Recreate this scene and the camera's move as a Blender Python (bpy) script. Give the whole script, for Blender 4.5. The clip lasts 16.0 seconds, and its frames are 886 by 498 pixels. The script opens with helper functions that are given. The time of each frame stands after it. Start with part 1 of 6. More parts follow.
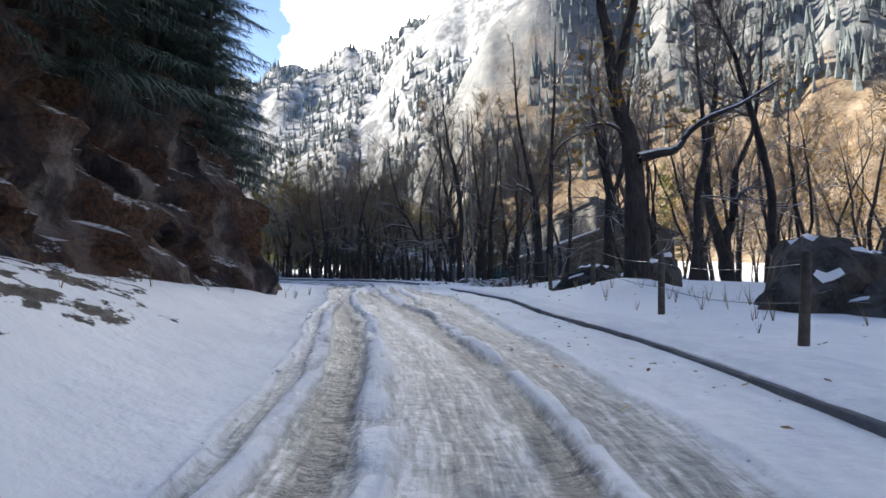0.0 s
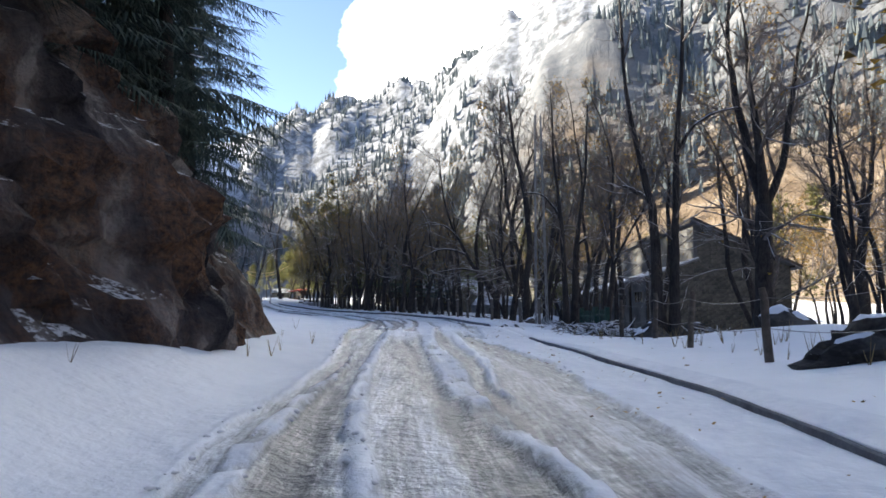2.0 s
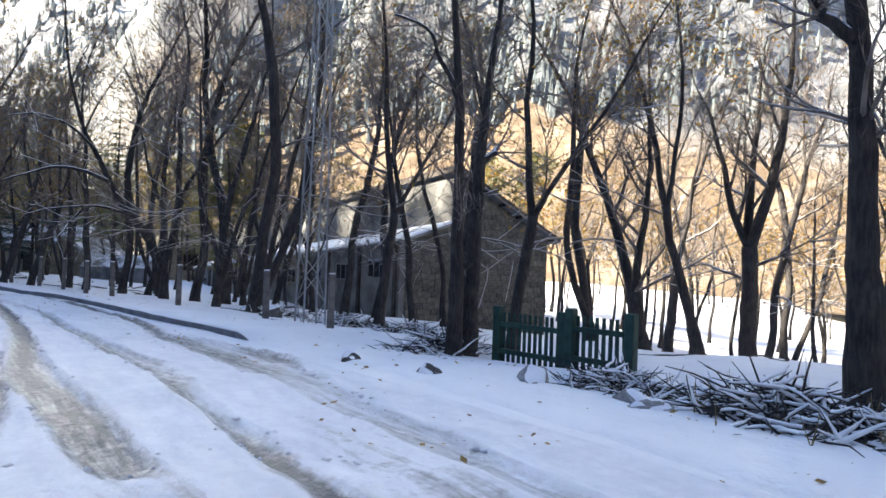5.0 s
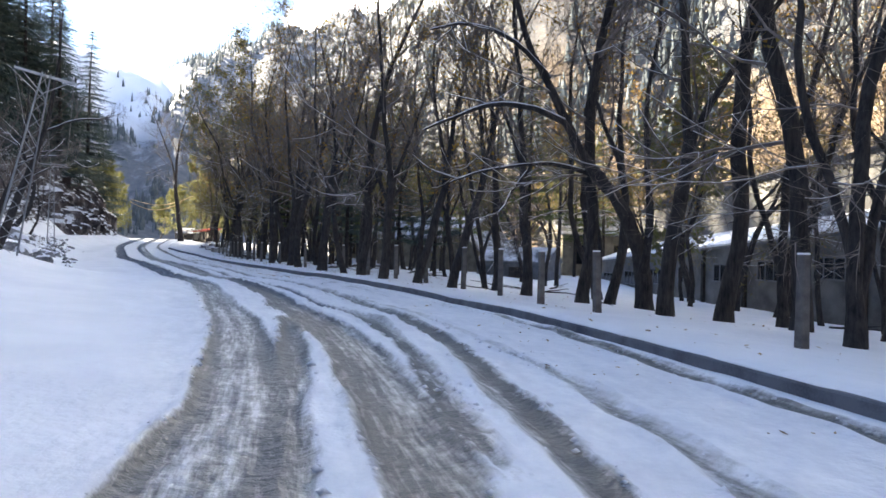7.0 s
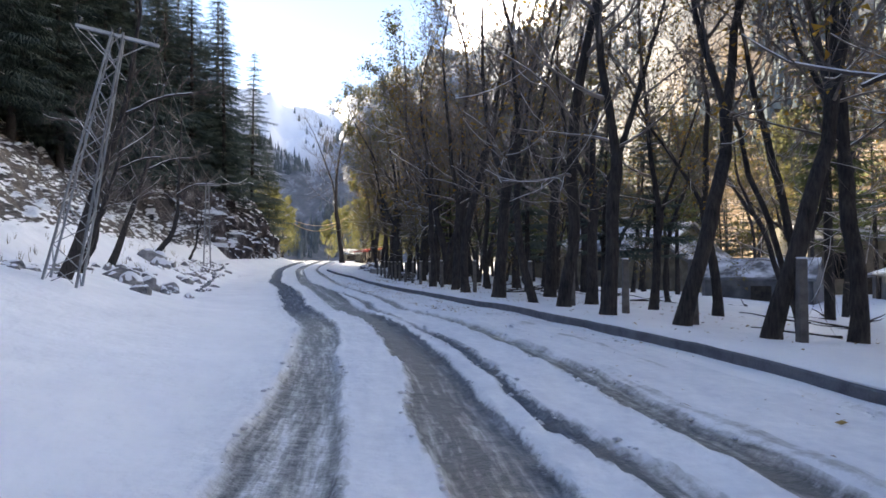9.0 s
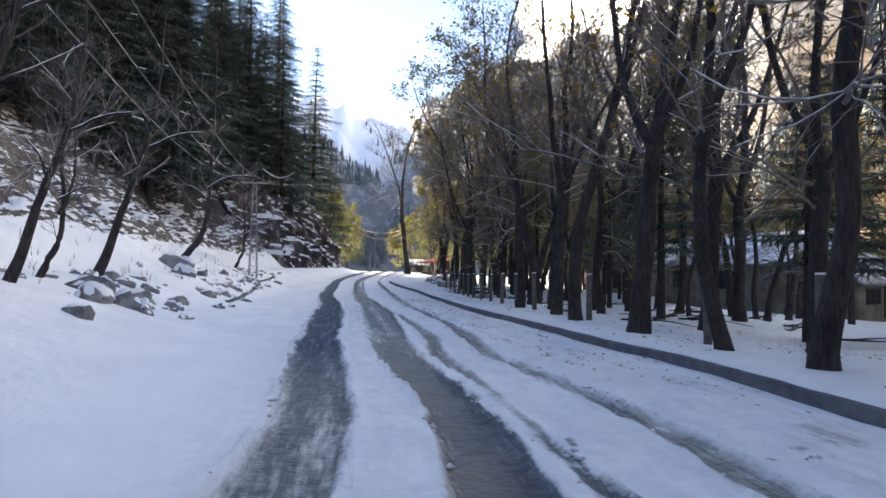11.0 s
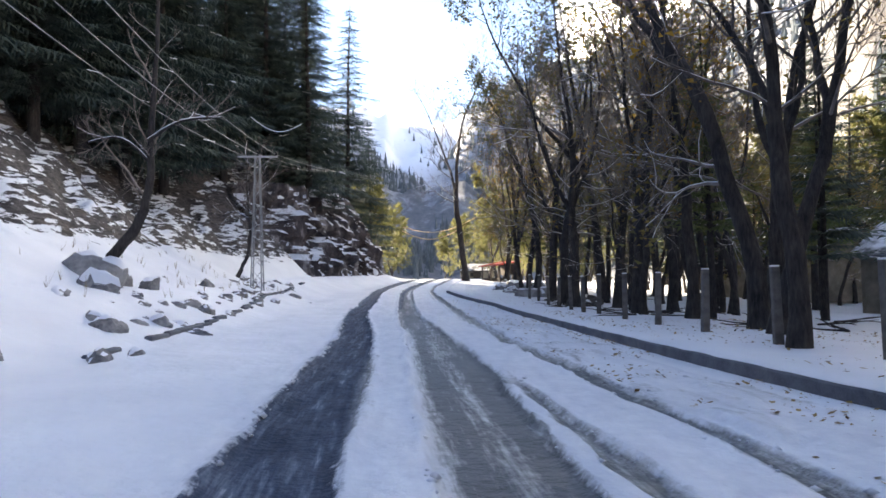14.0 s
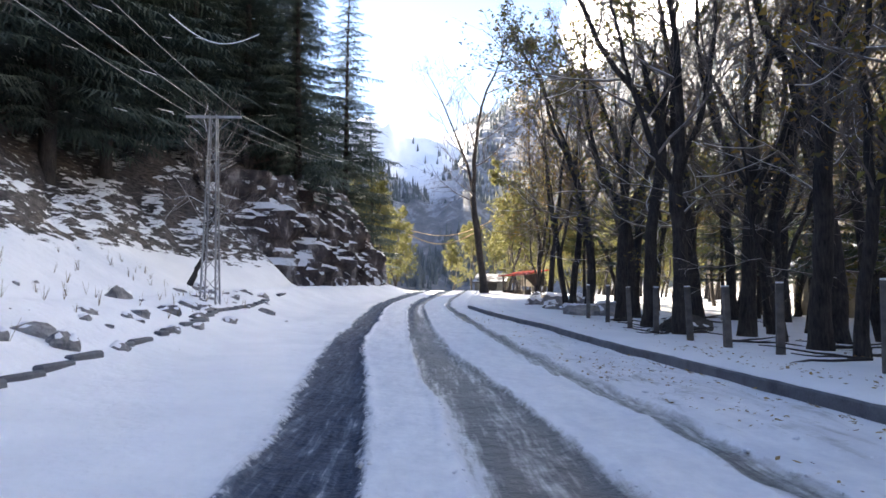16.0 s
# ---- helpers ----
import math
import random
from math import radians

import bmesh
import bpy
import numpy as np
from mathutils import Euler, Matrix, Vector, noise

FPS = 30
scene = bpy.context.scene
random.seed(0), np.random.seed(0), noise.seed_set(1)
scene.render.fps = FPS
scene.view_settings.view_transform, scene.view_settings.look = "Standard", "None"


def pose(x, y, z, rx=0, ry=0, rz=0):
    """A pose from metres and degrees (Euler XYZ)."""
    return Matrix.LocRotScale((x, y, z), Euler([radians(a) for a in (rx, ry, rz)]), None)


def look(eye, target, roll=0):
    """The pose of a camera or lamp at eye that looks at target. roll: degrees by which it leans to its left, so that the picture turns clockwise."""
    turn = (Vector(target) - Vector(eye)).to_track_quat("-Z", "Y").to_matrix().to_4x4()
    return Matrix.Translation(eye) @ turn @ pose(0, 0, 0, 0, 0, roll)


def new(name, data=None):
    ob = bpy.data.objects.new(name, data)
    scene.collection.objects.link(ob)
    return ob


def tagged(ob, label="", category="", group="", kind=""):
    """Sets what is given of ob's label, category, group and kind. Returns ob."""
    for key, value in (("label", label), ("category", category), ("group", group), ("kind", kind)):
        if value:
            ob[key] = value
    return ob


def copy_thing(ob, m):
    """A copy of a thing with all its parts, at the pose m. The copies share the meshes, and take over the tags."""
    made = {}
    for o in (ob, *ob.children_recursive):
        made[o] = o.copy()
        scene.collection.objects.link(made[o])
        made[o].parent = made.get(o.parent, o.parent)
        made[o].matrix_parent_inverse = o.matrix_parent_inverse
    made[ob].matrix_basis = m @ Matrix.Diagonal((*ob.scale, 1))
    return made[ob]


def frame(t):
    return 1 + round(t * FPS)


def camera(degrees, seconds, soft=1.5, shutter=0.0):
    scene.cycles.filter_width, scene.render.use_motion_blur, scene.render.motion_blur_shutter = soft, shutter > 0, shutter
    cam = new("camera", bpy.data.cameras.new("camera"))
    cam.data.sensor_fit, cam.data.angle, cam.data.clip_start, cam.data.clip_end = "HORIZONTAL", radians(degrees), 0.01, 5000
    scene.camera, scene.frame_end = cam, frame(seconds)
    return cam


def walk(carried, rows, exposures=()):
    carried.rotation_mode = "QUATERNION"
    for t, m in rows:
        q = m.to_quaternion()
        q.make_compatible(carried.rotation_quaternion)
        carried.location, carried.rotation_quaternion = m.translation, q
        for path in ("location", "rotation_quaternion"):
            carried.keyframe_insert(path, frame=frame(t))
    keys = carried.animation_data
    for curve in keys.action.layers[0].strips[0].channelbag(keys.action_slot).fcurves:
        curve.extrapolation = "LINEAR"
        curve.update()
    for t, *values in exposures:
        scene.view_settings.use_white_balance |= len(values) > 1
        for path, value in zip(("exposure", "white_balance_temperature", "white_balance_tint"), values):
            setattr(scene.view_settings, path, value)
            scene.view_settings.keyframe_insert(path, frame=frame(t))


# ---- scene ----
cam = camera(68.0, 16.0, soft=1.6)
PATH = [
    (0, (3.851, 5.445, 1.254), (3.574, 7.426, 1.302), -1.7),
    (0.5, (3.44, 8.001, 1.321), (3.13, 9.975, 1.405), 0.3),
    (1, (2.947, 10.454, 1.338), (2.53, 12.408, 1.434), -0.1),
    (1.5, (2.258, 12.864, 1.331), (1.891, 14.829, 1.375), 0.9),
    (2, (1.688, 15.281, 1.377), (1.266, 17.23, 1.523), -0.5),
    (2.5, (0.92, 17.593, 1.396), (0.757, 19.565, 1.686), -1.1),
    (3, (-0.023, 20.223, 1.518), (0.433, 22.169, 1.591), 1.1),
    (3.2, (-0.404, 21.322, 1.538), (0.187, 23.232, 1.552), 0.8),
    (5.5, (-4.992, 36.169, 1.57), (-4.252, 38.027, 1.625), 2.3),
    (6, (-5.993, 39.549, 1.51), (-5.748, 41.534, 1.546), 1.8),
    (6.5, (-6.88, 42.806, 1.32), (-6.897, 44.806, 1.342), 2.1),
    (7, (-7.767, 45.974, 1.231), (-8.025, 47.958, 1.227), 1.3),
    (7.5, (-8.58, 48.742, 1.182), (-9.058, 50.684, 1.191), 0.5),
    (8, (-9.396, 50.949, 1.184), (-10.02, 52.847, 1.269), 0.8),
    (8.5, (-10.276, 52.968, 1.202), (-10.947, 54.851, 1.265), 0.2),
    (9, (-11.206, 55.006, 1.192), (-11.936, 56.868, 1.235), -0.2),
    (9.2, (-11.592, 55.785, 1.211), (-12.332, 57.643, 1.262), -0.5),
    (11.3, (-15.726, 63.543, 1.194), (-16.67, 65.303, 1.292), 1.0),
    (11.5, (-16.204, 64.302, 1.223), (-17.161, 66.053, 1.365), 1.2),
    (12, (-17.519, 66.309, 1.183), (-18.518, 68.038, 1.293), -0.1),
    (12.5, (-19.007, 68.402, 1.142), (-20.007, 70.132, 1.221), -0.3),
    (13, (-20.473, 70.522, 1.107), (-21.484, 72.247, 1.168), -0.2),
    (13.5, (-21.924, 72.481, 1.06), (-22.952, 74.194, 1.149), -0.5),
    (14, (-23.366, 74.435, 1.065), (-24.406, 76.14, 1.17), -0.7),
    (14.5, (-24.82, 76.353, 1.061), (-25.856, 78.058, 1.202), -0.5),
    (15, (-26.28, 78.305, 1.073), (-27.311, 80.012, 1.226), -0.3),
    (15.5, (-27.755, 80.201, 1.095), (-28.776, 81.912, 1.26), -0.3),
    (16, (-29.209, 82.181, 1.087), (-30.254, 83.881, 1.229), -0.2),
]
walk(cam, [(t, look(eye, target, roll)) for t, eye, target, roll in PATH], [(0.0, 3.08, 7000, 7), (0.5, 3.12, 7000, 7), (1.0, 3.08, 7000, 7), (2.0, 3.17, 7000, 7), (2.5, 3.0, 6300, 4), (3.2, 3.5, 6400, 6), (5.5, 3.93, 7500, 7), (7.0, 4.0, 7800, 8), (7.5, 3.93, 7900, 10), (9.0, 3.78, 7900, 10), (11.5, 3.92, 8000, 10), (13.0, 4.02, 8000, 10), (16.0, 4.02, 7700, 11)])

# ---- world, sun, exposure ----
SUN_AZ, SUN_EL = 77.0, 25.0          # degrees left of +y, and above the horizon
world = bpy.data.worlds.new("sky")
scene.world = world
world.use_nodes = True
wn, wl = world.node_tree.nodes, world.node_tree.links
wn.clear()
w_out = wn.new("ShaderNodeOutputWorld")
w_bg = wn.new("ShaderNodeBackground")
w_sky = wn.new("ShaderNodeTexSky")
w_sky.sky_type = "NISHITA"
w_sky.sun_disc = False
w_sky.sun_elevation = radians(SUN_EL)
w_sky.sun_rotation = radians(-SUN_AZ)
w_sky.air_density, w_sky.dust_density = 1.0, 0.15
w_sky.altitude = 2300
w_coord = wn.new("ShaderNodeTexCoord")
w_map = wn.new("ShaderNodeMapping")
w_map.inputs["Scale"].default_value = (1.0, 1.0, 2.2)
w_map.inputs["Location"].default_value = (0.35, 0.1, 0.0)
w_noise = wn.new("ShaderNodeTexNoise")
w_noise.inputs["Scale"].default_value = 1.7
w_noise.inputs["Detail"].default_value = 7.0
w_noise.inputs["Roughness"].default_value = 0.52
w_ramp = wn.new("ShaderNodeValToRGB")
w_ramp.color_ramp.elements[0].position, w_ramp.color_ramp.elements[1].position = 0.47, 0.58
w_mix = wn.new("ShaderNodeMix")
w_mix.data_type = "RGBA"
w_mix.inputs["B"].default_value = (13.0, 13.1, 13.3, 1)
wl.new(w_coord.outputs["Generated"], w_map.inputs["Vector"])
wl.new(w_map.outputs["Vector"], w_noise.inputs["Vector"])
w_bank = wn.new("ShaderNodeVectorMath")          # a cloud bank over the valley's head
w_bank.operation = "DOT_PRODUCT"
w_bank.inputs[1].default_value = (-0.13, 0.93, 0.34)
w_lift = wn.new("ShaderNodeMapRange")
w_lift.inputs["From Min"].default_value, w_lift.inputs["From Max"].default_value = 0.925, 0.99
w_lift.inputs["To Min"].default_value, w_lift.inputs["To Max"].default_value = -0.16, 0.22
w_add = wn.new("ShaderNodeMath")
wl.new(w_coord.outputs["Generated"], w_bank.inputs[0])
wl.new(w_bank.outputs["Value"], w_lift.inputs["Value"])
wl.new(w_lift.outputs["Result"], w_add.inputs[0])
wl.new(w_noise.outputs["Fac"], w_add.inputs[1])
w_gap = wn.new("ShaderNodeVectorMath")           # clear sky to the left of the bank
w_gap.operation = "DOT_PRODUCT"
w_gap.inputs[1].default_value = (-0.61, 0.71, 0.35)
w_open = wn.new("ShaderNodeMapRange")
w_open.inputs["From Min"].default_value, w_open.inputs["From Max"].default_value = 0.90, 0.965
w_open.inputs["To Min"].default_value, w_open.inputs["To Max"].default_value = 0.0, -0.34
w_sum = wn.new("ShaderNodeMath")
wl.new(w_coord.outputs["Generated"], w_gap.inputs[0])
wl.new(w_gap.outputs["Value"], w_open.inputs["Value"])
wl.new(w_open.outputs["Result"], w_sum.inputs[0])
wl.new(w_add.outputs[0], w_sum.inputs[1])
wl.new(w_sum.outputs[0], w_ramp.inputs["Fac"])
wl.new(w_ramp.outputs["Color"], w_mix.inputs["Factor"])
w_thin = wn.new("ShaderNodeVectorMath")
w_thin.operation = "MULTIPLY"
w_thin.inputs[1].default_value = (0.245, 0.243, 0.27)
wl.new(w_sky.outputs["Color"], w_thin.inputs[0])
wl.new(w_thin.outputs["Vector"], w_mix.inputs["A"])
wl.new(w_mix.outputs["Result"], w_bg.inputs["Color"])
w_bg.inputs["Strength"].default_value = 0.145
wl.new(w_bg.outputs["Background"], w_out.inputs["Surface"])

sun_data = bpy.data.lights.new("sun", "SUN")
sun_data.energy, sun_data.angle, sun_data.color = 2.3, radians(0.6), (1.0, 0.93, 0.83)
sun = new("sun", sun_data)
sun_from = Vector((-math.sin(radians(SUN_AZ)) * math.cos(radians(SUN_EL)), math.cos(radians(SUN_AZ)) * math.cos(radians(SUN_EL)), math.sin(radians(SUN_EL))))
sun.matrix_world = look(sun_from * 300, (0, 0, 0))


# ---- numeric noise ----
def lattice_hash(ix, iy, iz):
    h = (ix.astype(np.int64) * 374761393 + iy.astype(np.int64) * 668265263 + iz.astype(np.int64) * 2147483647) & 0x7FFFFFFF
    h = ((h ^ (h >> 13)) * 1274126177) & 0x7FFFFFFF
    h = ((h ^ (h >> 16)) * 1103515245) & 0x7FFFFFFF
    return (h & 0xFFFF) / 65535.0


def vnoise(x, y, z=0.0):
    x, y, z = np.broadcast_arrays(np.asarray(x, float), np.asarray(y, float), np.asarray(z, float))
    fx, fy, fz = np.floor(x), np.floor(y), np.floor(z)
    u, v, w = x - fx, y - fy, z - fz
    u, v, w = u * u * (3 - 2 * u), v * v * (3 - 2 * v), w * w * (3 - 2 * w)
    total = 0
    for a in (0, 1):
        for b in (0, 1):
            for c in (0, 1):
                total = total + lattice_hash(fx + a, fy + b, fz + c) * (u if a else 1 - u) * (v if b else 1 - v) * (w if c else 1 - w)
    return total


def fbm(x, y, z=0.0, octaves=4):
    total, amp, norm = 0, 1.0, 0
    for k in range(octaves):
        total = total + amp * (vnoise(np.asarray(x) * 2**k + 17 * k, np.asarray(y) * 2**k + 31 * k, np.asarray(z) * 2**k) * 2 - 1)
        norm, amp = norm + amp, amp * 0.5
    return total / norm


def smooth(a, b, x):
    t = np.clip((np.asarray(x, float) - a) / (b - a), 0, 1)
    return t * t * (3 - 2 * t)


# ---- the road's line: s metres along it, o metres to its right ----
LINE = [(17.0, -60), (10.5, -27), (7.2, -11), (3.85, 5.4), (2.95, 10.5), (1.7, 15.3), (-0.02, 20.2), (-2.2, 28.0), (-5.0, 36.2), (-6.9, 42.8),
        (-8.6, 48.7), (-11.2, 55.0), (-13.7, 60.0), (-16.2, 64.3), (-20.5, 70.5), (-24.8, 76.4), (-29.2, 82.2), (-34.8, 90.5), (-40.75, 99.65),
        (-49.8, 113.4), (-56.7, 127.1), (-65.0, 141.7), (-79, 160), (-105, 186), (-160, 235), (-230, 300)]


def dense_line(points):
    pts = np.array(points, float)
    pts = np.vstack([2 * pts[0] - pts[1], pts, 2 * pts[-1] - pts[-2]])
    out = []
    for i in range(1, len(pts) - 2):
        p0, p1, p2, p3 = pts[i - 1], pts[i], pts[i + 1], pts[i + 2]
        for t in np.linspace(0, 1, 40, endpoint=False):
            out.append(0.5 * (2 * p1 + (p2 - p0) * t + (2 * p0 - 5 * p1 + 4 * p2 - p3) * t**2 + (3 * p1 - p0 - 3 * p2 + p3) * t**3))
    return np.array(out)


LXY = dense_line(LINE)
LS = np.r_[0, np.cumsum(np.hypot(*np.diff(LXY, axis=0).T))]
LS -= LS[np.argmin(np.hypot(LXY[:, 0] - 3.85, LXY[:, 1] - 5.4))]
LT = np.gradient(LXY, axis=0)
LT /= np.hypot(*LT.T)[:, None]
NA = np.array([math.cos(radians(27)), math.sin(radians(27))])


def to_xy(s, o):
    s, o = np.broadcast_arrays(np.asarray(s, float), np.asarray(o, float))
    x, y = np.interp(s, LS, LXY[:, 0]), np.interp(s, LS, LXY[:, 1])
    nx, ny = np.interp(s, LS, LT[:, 1]), np.interp(s, LS, -LT[:, 0])
    near = np.sign(o) * np.minimum(np.abs(o), 12)
    far = o - near
    return x + nx * near + NA[0] * far, y + ny * near + NA[1] * far


def to_so(x, y):
    d = np.hypot(LXY[:, 0] - x, LXY[:, 1] - y)
    i = int(np.argmin(d))
    return float(LS[i]), float((x - LXY[i, 0]) * LT[i, 1] - (y - LXY[i, 1]) * LT[i, 0])


def road_z(s):
    low = np.interp(s, [-60, 0, 10, 12.5, 15.3, 17, 22, 28, 32, 35.5, 39, 42, 45, 54, 58, 61, 64.5, 67.5, 70, 72.4, 75, 85, 98], [-0.1, -0.08, 0.03, 0.06, 0.15, 0.16, 0.1, 0.05, 0.13, 0.15, -0.01, -0.1, -0.15, -0.15, -0.25, -0.22, -0.19, -0.19, -0.22, -0.27, -0.27, -0.25, -0.25])
    return low + 1.6 * smooth(96, 150, s) * 1.1


def kerb_o(s):
    return np.interp(s, [-60, 0, 5, 12, 15.5, 18, 22, 27, 30, 41, 46, 53, 60, 66, 70, 83, 97, 106, 112, 118, 150, 400], [3.0, 3.0, 3.13, 3.52, 3.76, 3.95, 4.0, 4.25, 4.4, 4.9, 4.6, 4.6, 4.85, 4.6, 4.9, 4.8, 4.6, 4.1, 3.2, 2.5, 2.6, 2.6])


def kerb_h(s):
    return np.interp(s, [-60, 30, 40, 70], [0.11, 0.11, 0.16, 0.21]) * (1 - smooth(29.0, 29.8, s) * (1 - smooth(40.6, 41.6, s))) * (1 - smooth(117, 122, s))


def foot_o(s):
    return np.interp(s, [-60, 0, 10, 20, 30, 33, 38, 46, 60, 70, 76, 84, 90, 100, 112, 122, 134, 140, 160, 400], [8, 7.5, 6.0, 4.2, 3.9, 4.6, 11, 14, 13.5, 10.8, 9.8, 9.2, 8.4, 8.6, 9.0, 7.5, 4.6, 5.5, 14, 14])


def hill_z(s, d):
    """Height over the bank at d metres behind the foot of the hillside."""
    d = np.maximum(d - 3.0 * smooth(2, 10, s) * (1 - smooth(31, 35, s)) - 2.0 * smooth(122, 126, s) * (1 - smooth(138, 142, s)), 0)
    steep = np.interp(s, [-60, 8, 18, 33, 38, 72, 84, 96, 108, 118, 136, 142, 165], [1.2, 1.2, 1.5, 1.5, 0.35, 0.45, 0.62, 0.62, 0.55, 0.7, 1.9, 1.0, 0.35])
    rise = np.interp(s, [-60, 33, 40, 75, 90, 118, 140, 165], [0.95, 0.95, 0.9, 0.95, 0.95, 0.95, 0.9, 0.5])
    turn = np.interp(s, [-60, 33, 40, 76, 110, 120, 136, 142], [7, 7, 9, 6, 5, 7, 5.5, 4])
    z = steep * np.minimum(d, turn) + rise * np.clip(d - turn, 0, 66) + 0.4 * np.clip(d - turn - 66, 0, 60)
    rough = smooth(1.0, 6.0, d)
    bands = fbm(s * 0.16, d * 0.5 - s * 0.10, 3.0, 4) * 1.5 + fbm(s * 0.55, d * 0.9 - s * 0.3, 9.0, 3) * 0.9 + fbm(s * 1.3 + d * 0.4, d * 1.5 - s * 0.5, 12.0, 3) * 0.55
    q = (d * 0.75 - s * 0.42 + 1.1 * fbm(s * 0.3, d * 0.3, 6.0, 3)) / 1.5
    step = q - np.floor(q)
    ledge = (smooth(0.0, 0.42, step) - step) * 0.75 * smooth(2.5, 5.0, d) * (0.4 + 0.6 * vnoise(s * 0.5, d * 0.5, 3.0))
    on_slope = smooth(66, 76, s) * (1 - smooth(118, 124, s))
    return np.maximum(z + bands * rough * (1 - 0.35 * on_slope) + ledge * on_slope, 0)


def ground_z(s, o):
    s, o = np.broadcast_arrays(np.asarray(s, float), np.asarray(o, float))
    k, f, z = kerb_o(s), foot_o(s), road_z(s)
    fall = np.interp(s, [-60, 22, 30, 42, 60, 80], [0.01, 0.015, 0.03, 0.075, 0.085, 0.04])
    right = kerb_h(s) + 0.03 - fall * np.clip(o - k, 0, 22) + 0.16 * fbm(s * 0.22, o * 0.22, 1.0, 3) * smooth(k + 0.6, k + 3, o)
    right = right - 0.13 * np.clip(o - k - 13, 0, 26) * (1 - smooth(40, 58, s)) + 0.012 * np.clip(o - 60, 0, 500)
    right = right + 0.6 * np.exp(-(((s - 23.5) / 3.4) ** 2) - ((o - 9.6) / 2.6) ** 2) + 0.45 * np.exp(-(((s - 16.0) / 3) ** 2) - ((o - 6.6) / 1.2) ** 2)
    b = -o - 1.5
    bank_top = np.interp(s, [-60, 0, 6, 12, 18, 24, 30, 40, 70, 80, 90, 130, 160], [2.6, 2.6, 2.1, 1.25, 0.7, 0.4, 0.3, 0.6, 1.75, 1.3, 1.35, 0.9, 0.3])
    low_part = np.interp(s, [-60, 40, 62, 70, 76, 84, 118, 130], [0.0, 0.0, 0.05, 0.05, 0.2, 0.44, 0.46, 0.2])
    bank = bank_top * smooth(low_part, 1, b / np.maximum(f - 1.5, 0.5)) + 0.06 * fbm(s * 0.5, o * 0.5, 5.0, 3) * smooth(0, 1.5, b)
    left = bank + hill_z(s, -o - f)
    return z + np.where(o > k + 0.005, right, np.where(b > 0, left, 0.0))


def gz(x, y):
    s, o = to_so(x, y)
    return float(ground_z(s, o))


# ---- wheel tracks in the snow: stations along the road with the left and right edge of each ----
WORN_LEFT = [(-60, -0.95, -0.5), (4, -0.93, -0.5), (6, -0.98, -0.61), (11, -0.81, -0.5), (14, -0.62, -0.25), (22, -0.95, -0.6), (28, -1.0, -0.3), (35, -1.2, 0.3), (38, -1.25, -0.1), (42, -1.28, -0.5), (45, -1.22, -0.3), (48, -0.93, -0.1),
             (51, -1.02, -0.22), (55, -1.05, -0.3), (58, -1.16, -0.4), (62, -1.15, -0.45), (67, -0.97, -0.2), (72, -1.2, -0.38), (75, -1.22, -0.5), (79, -1.17, -0.35), (84, -1.05, -0.12), (89, -1.2, -0.35), (93, -1.45, -0.65), (97, -1.85, -1.05), (100, -2.2, -1.4), (104, -2.4, -1.7), (120, -2.5, -1.8), (400, -1.8, -1.0)]
WORN_BRANCH = [(39, -0.3, -0.3), (42, -0.24, -0.02), (45, -0.25, -0.02), (48, -0.2, 0.0), (51, -0.14, 0.21), (54, 0.1, 0.36), (56, 0.3, 0.3)]
WORN_MIDDLE = [(33, 0.3, 0.3), (36, 0.3, 0.7), (42, 0.27, 0.85), (45, 0.33, 0.88), (48, 0.41, 1.06), (51, 0.44, 1.2), (55, 0.32, 1.1), (58, 0.25, 1.05), (62, 0.4, 1.1), (67, 0.56, 1.2), (71.5, 0.28, 1.0), (75, 0.26, 1.08), (79, 0.31, 1.35),
               (84, 0.48, 1.65), (89, 0.37, 1.5), (93, 0.27, 1.23), (100, -0.15, 0.7), (106, -0.4, 0.4), (120, -0.6, 0.2), (400, 0.3, 1.2)]
WORN_SECOND = [(44, 0.95, 0.95), (48, 1.12, 1.36), (51, 1.41, 1.66), (55, 1.57, 1.95), (58, 1.31, 1.52), (62, 1.4, 1.6), (67, 1.34, 1.44), (71.3, 1.14, 1.44), (75, 1.5, 1.8), (79, 1.55, 1.82), (84, 1.75, 1.85), (86, 1.8, 1.8)]
WORN_THIRD = [(32, 0.9, 1.3), (35, 0.82, 1.28), (38, 0.69, 1.3), (42.3, 1.08, 1.48), (45, 1.32, 1.62), (48.4, 1.73, 2.01), (51, 2.07, 2.34), (55, 2.3, 2.62), (58, 2.33, 2.7), (67, 2.38, 2.73), (71.5, 2.05, 2.4), (75, 2.32, 2.7),
              (79, 2.6, 2.88), (84, 2.7, 2.92), (89, 2.42, 2.8), (93, 2.34, 2.76), (100, 2.1, 2.5), (120, 1.3, 1.6), (400, 1.6, 2.0)]
WORN_FOURTH = [(32, 1.9, 2.2), (35, 1.97, 2.23), (38, 2.2, 2.6), (42, 2.23, 2.48), (45, 2.2, 2.46), (48.4, 2.64, 2.82), (51, 2.68, 2.82), (55, 2.78, 2.92), (60, 2.9, 3.0), (64, 3.0, 3.0)]
WORN_DRIVE = [(28, 2.9, 2.9), (31, 2.95, 3.3), (35, 3.07, 3.65), (38, 3.28, 4.4), (41, 3.4, 4.2), (42.5, 3.42, 3.85), (45, 3.84, 4.2), (51, 4.1, 4.36), (56, 4.3, 4.5), (62, 4.45, 4.45)]
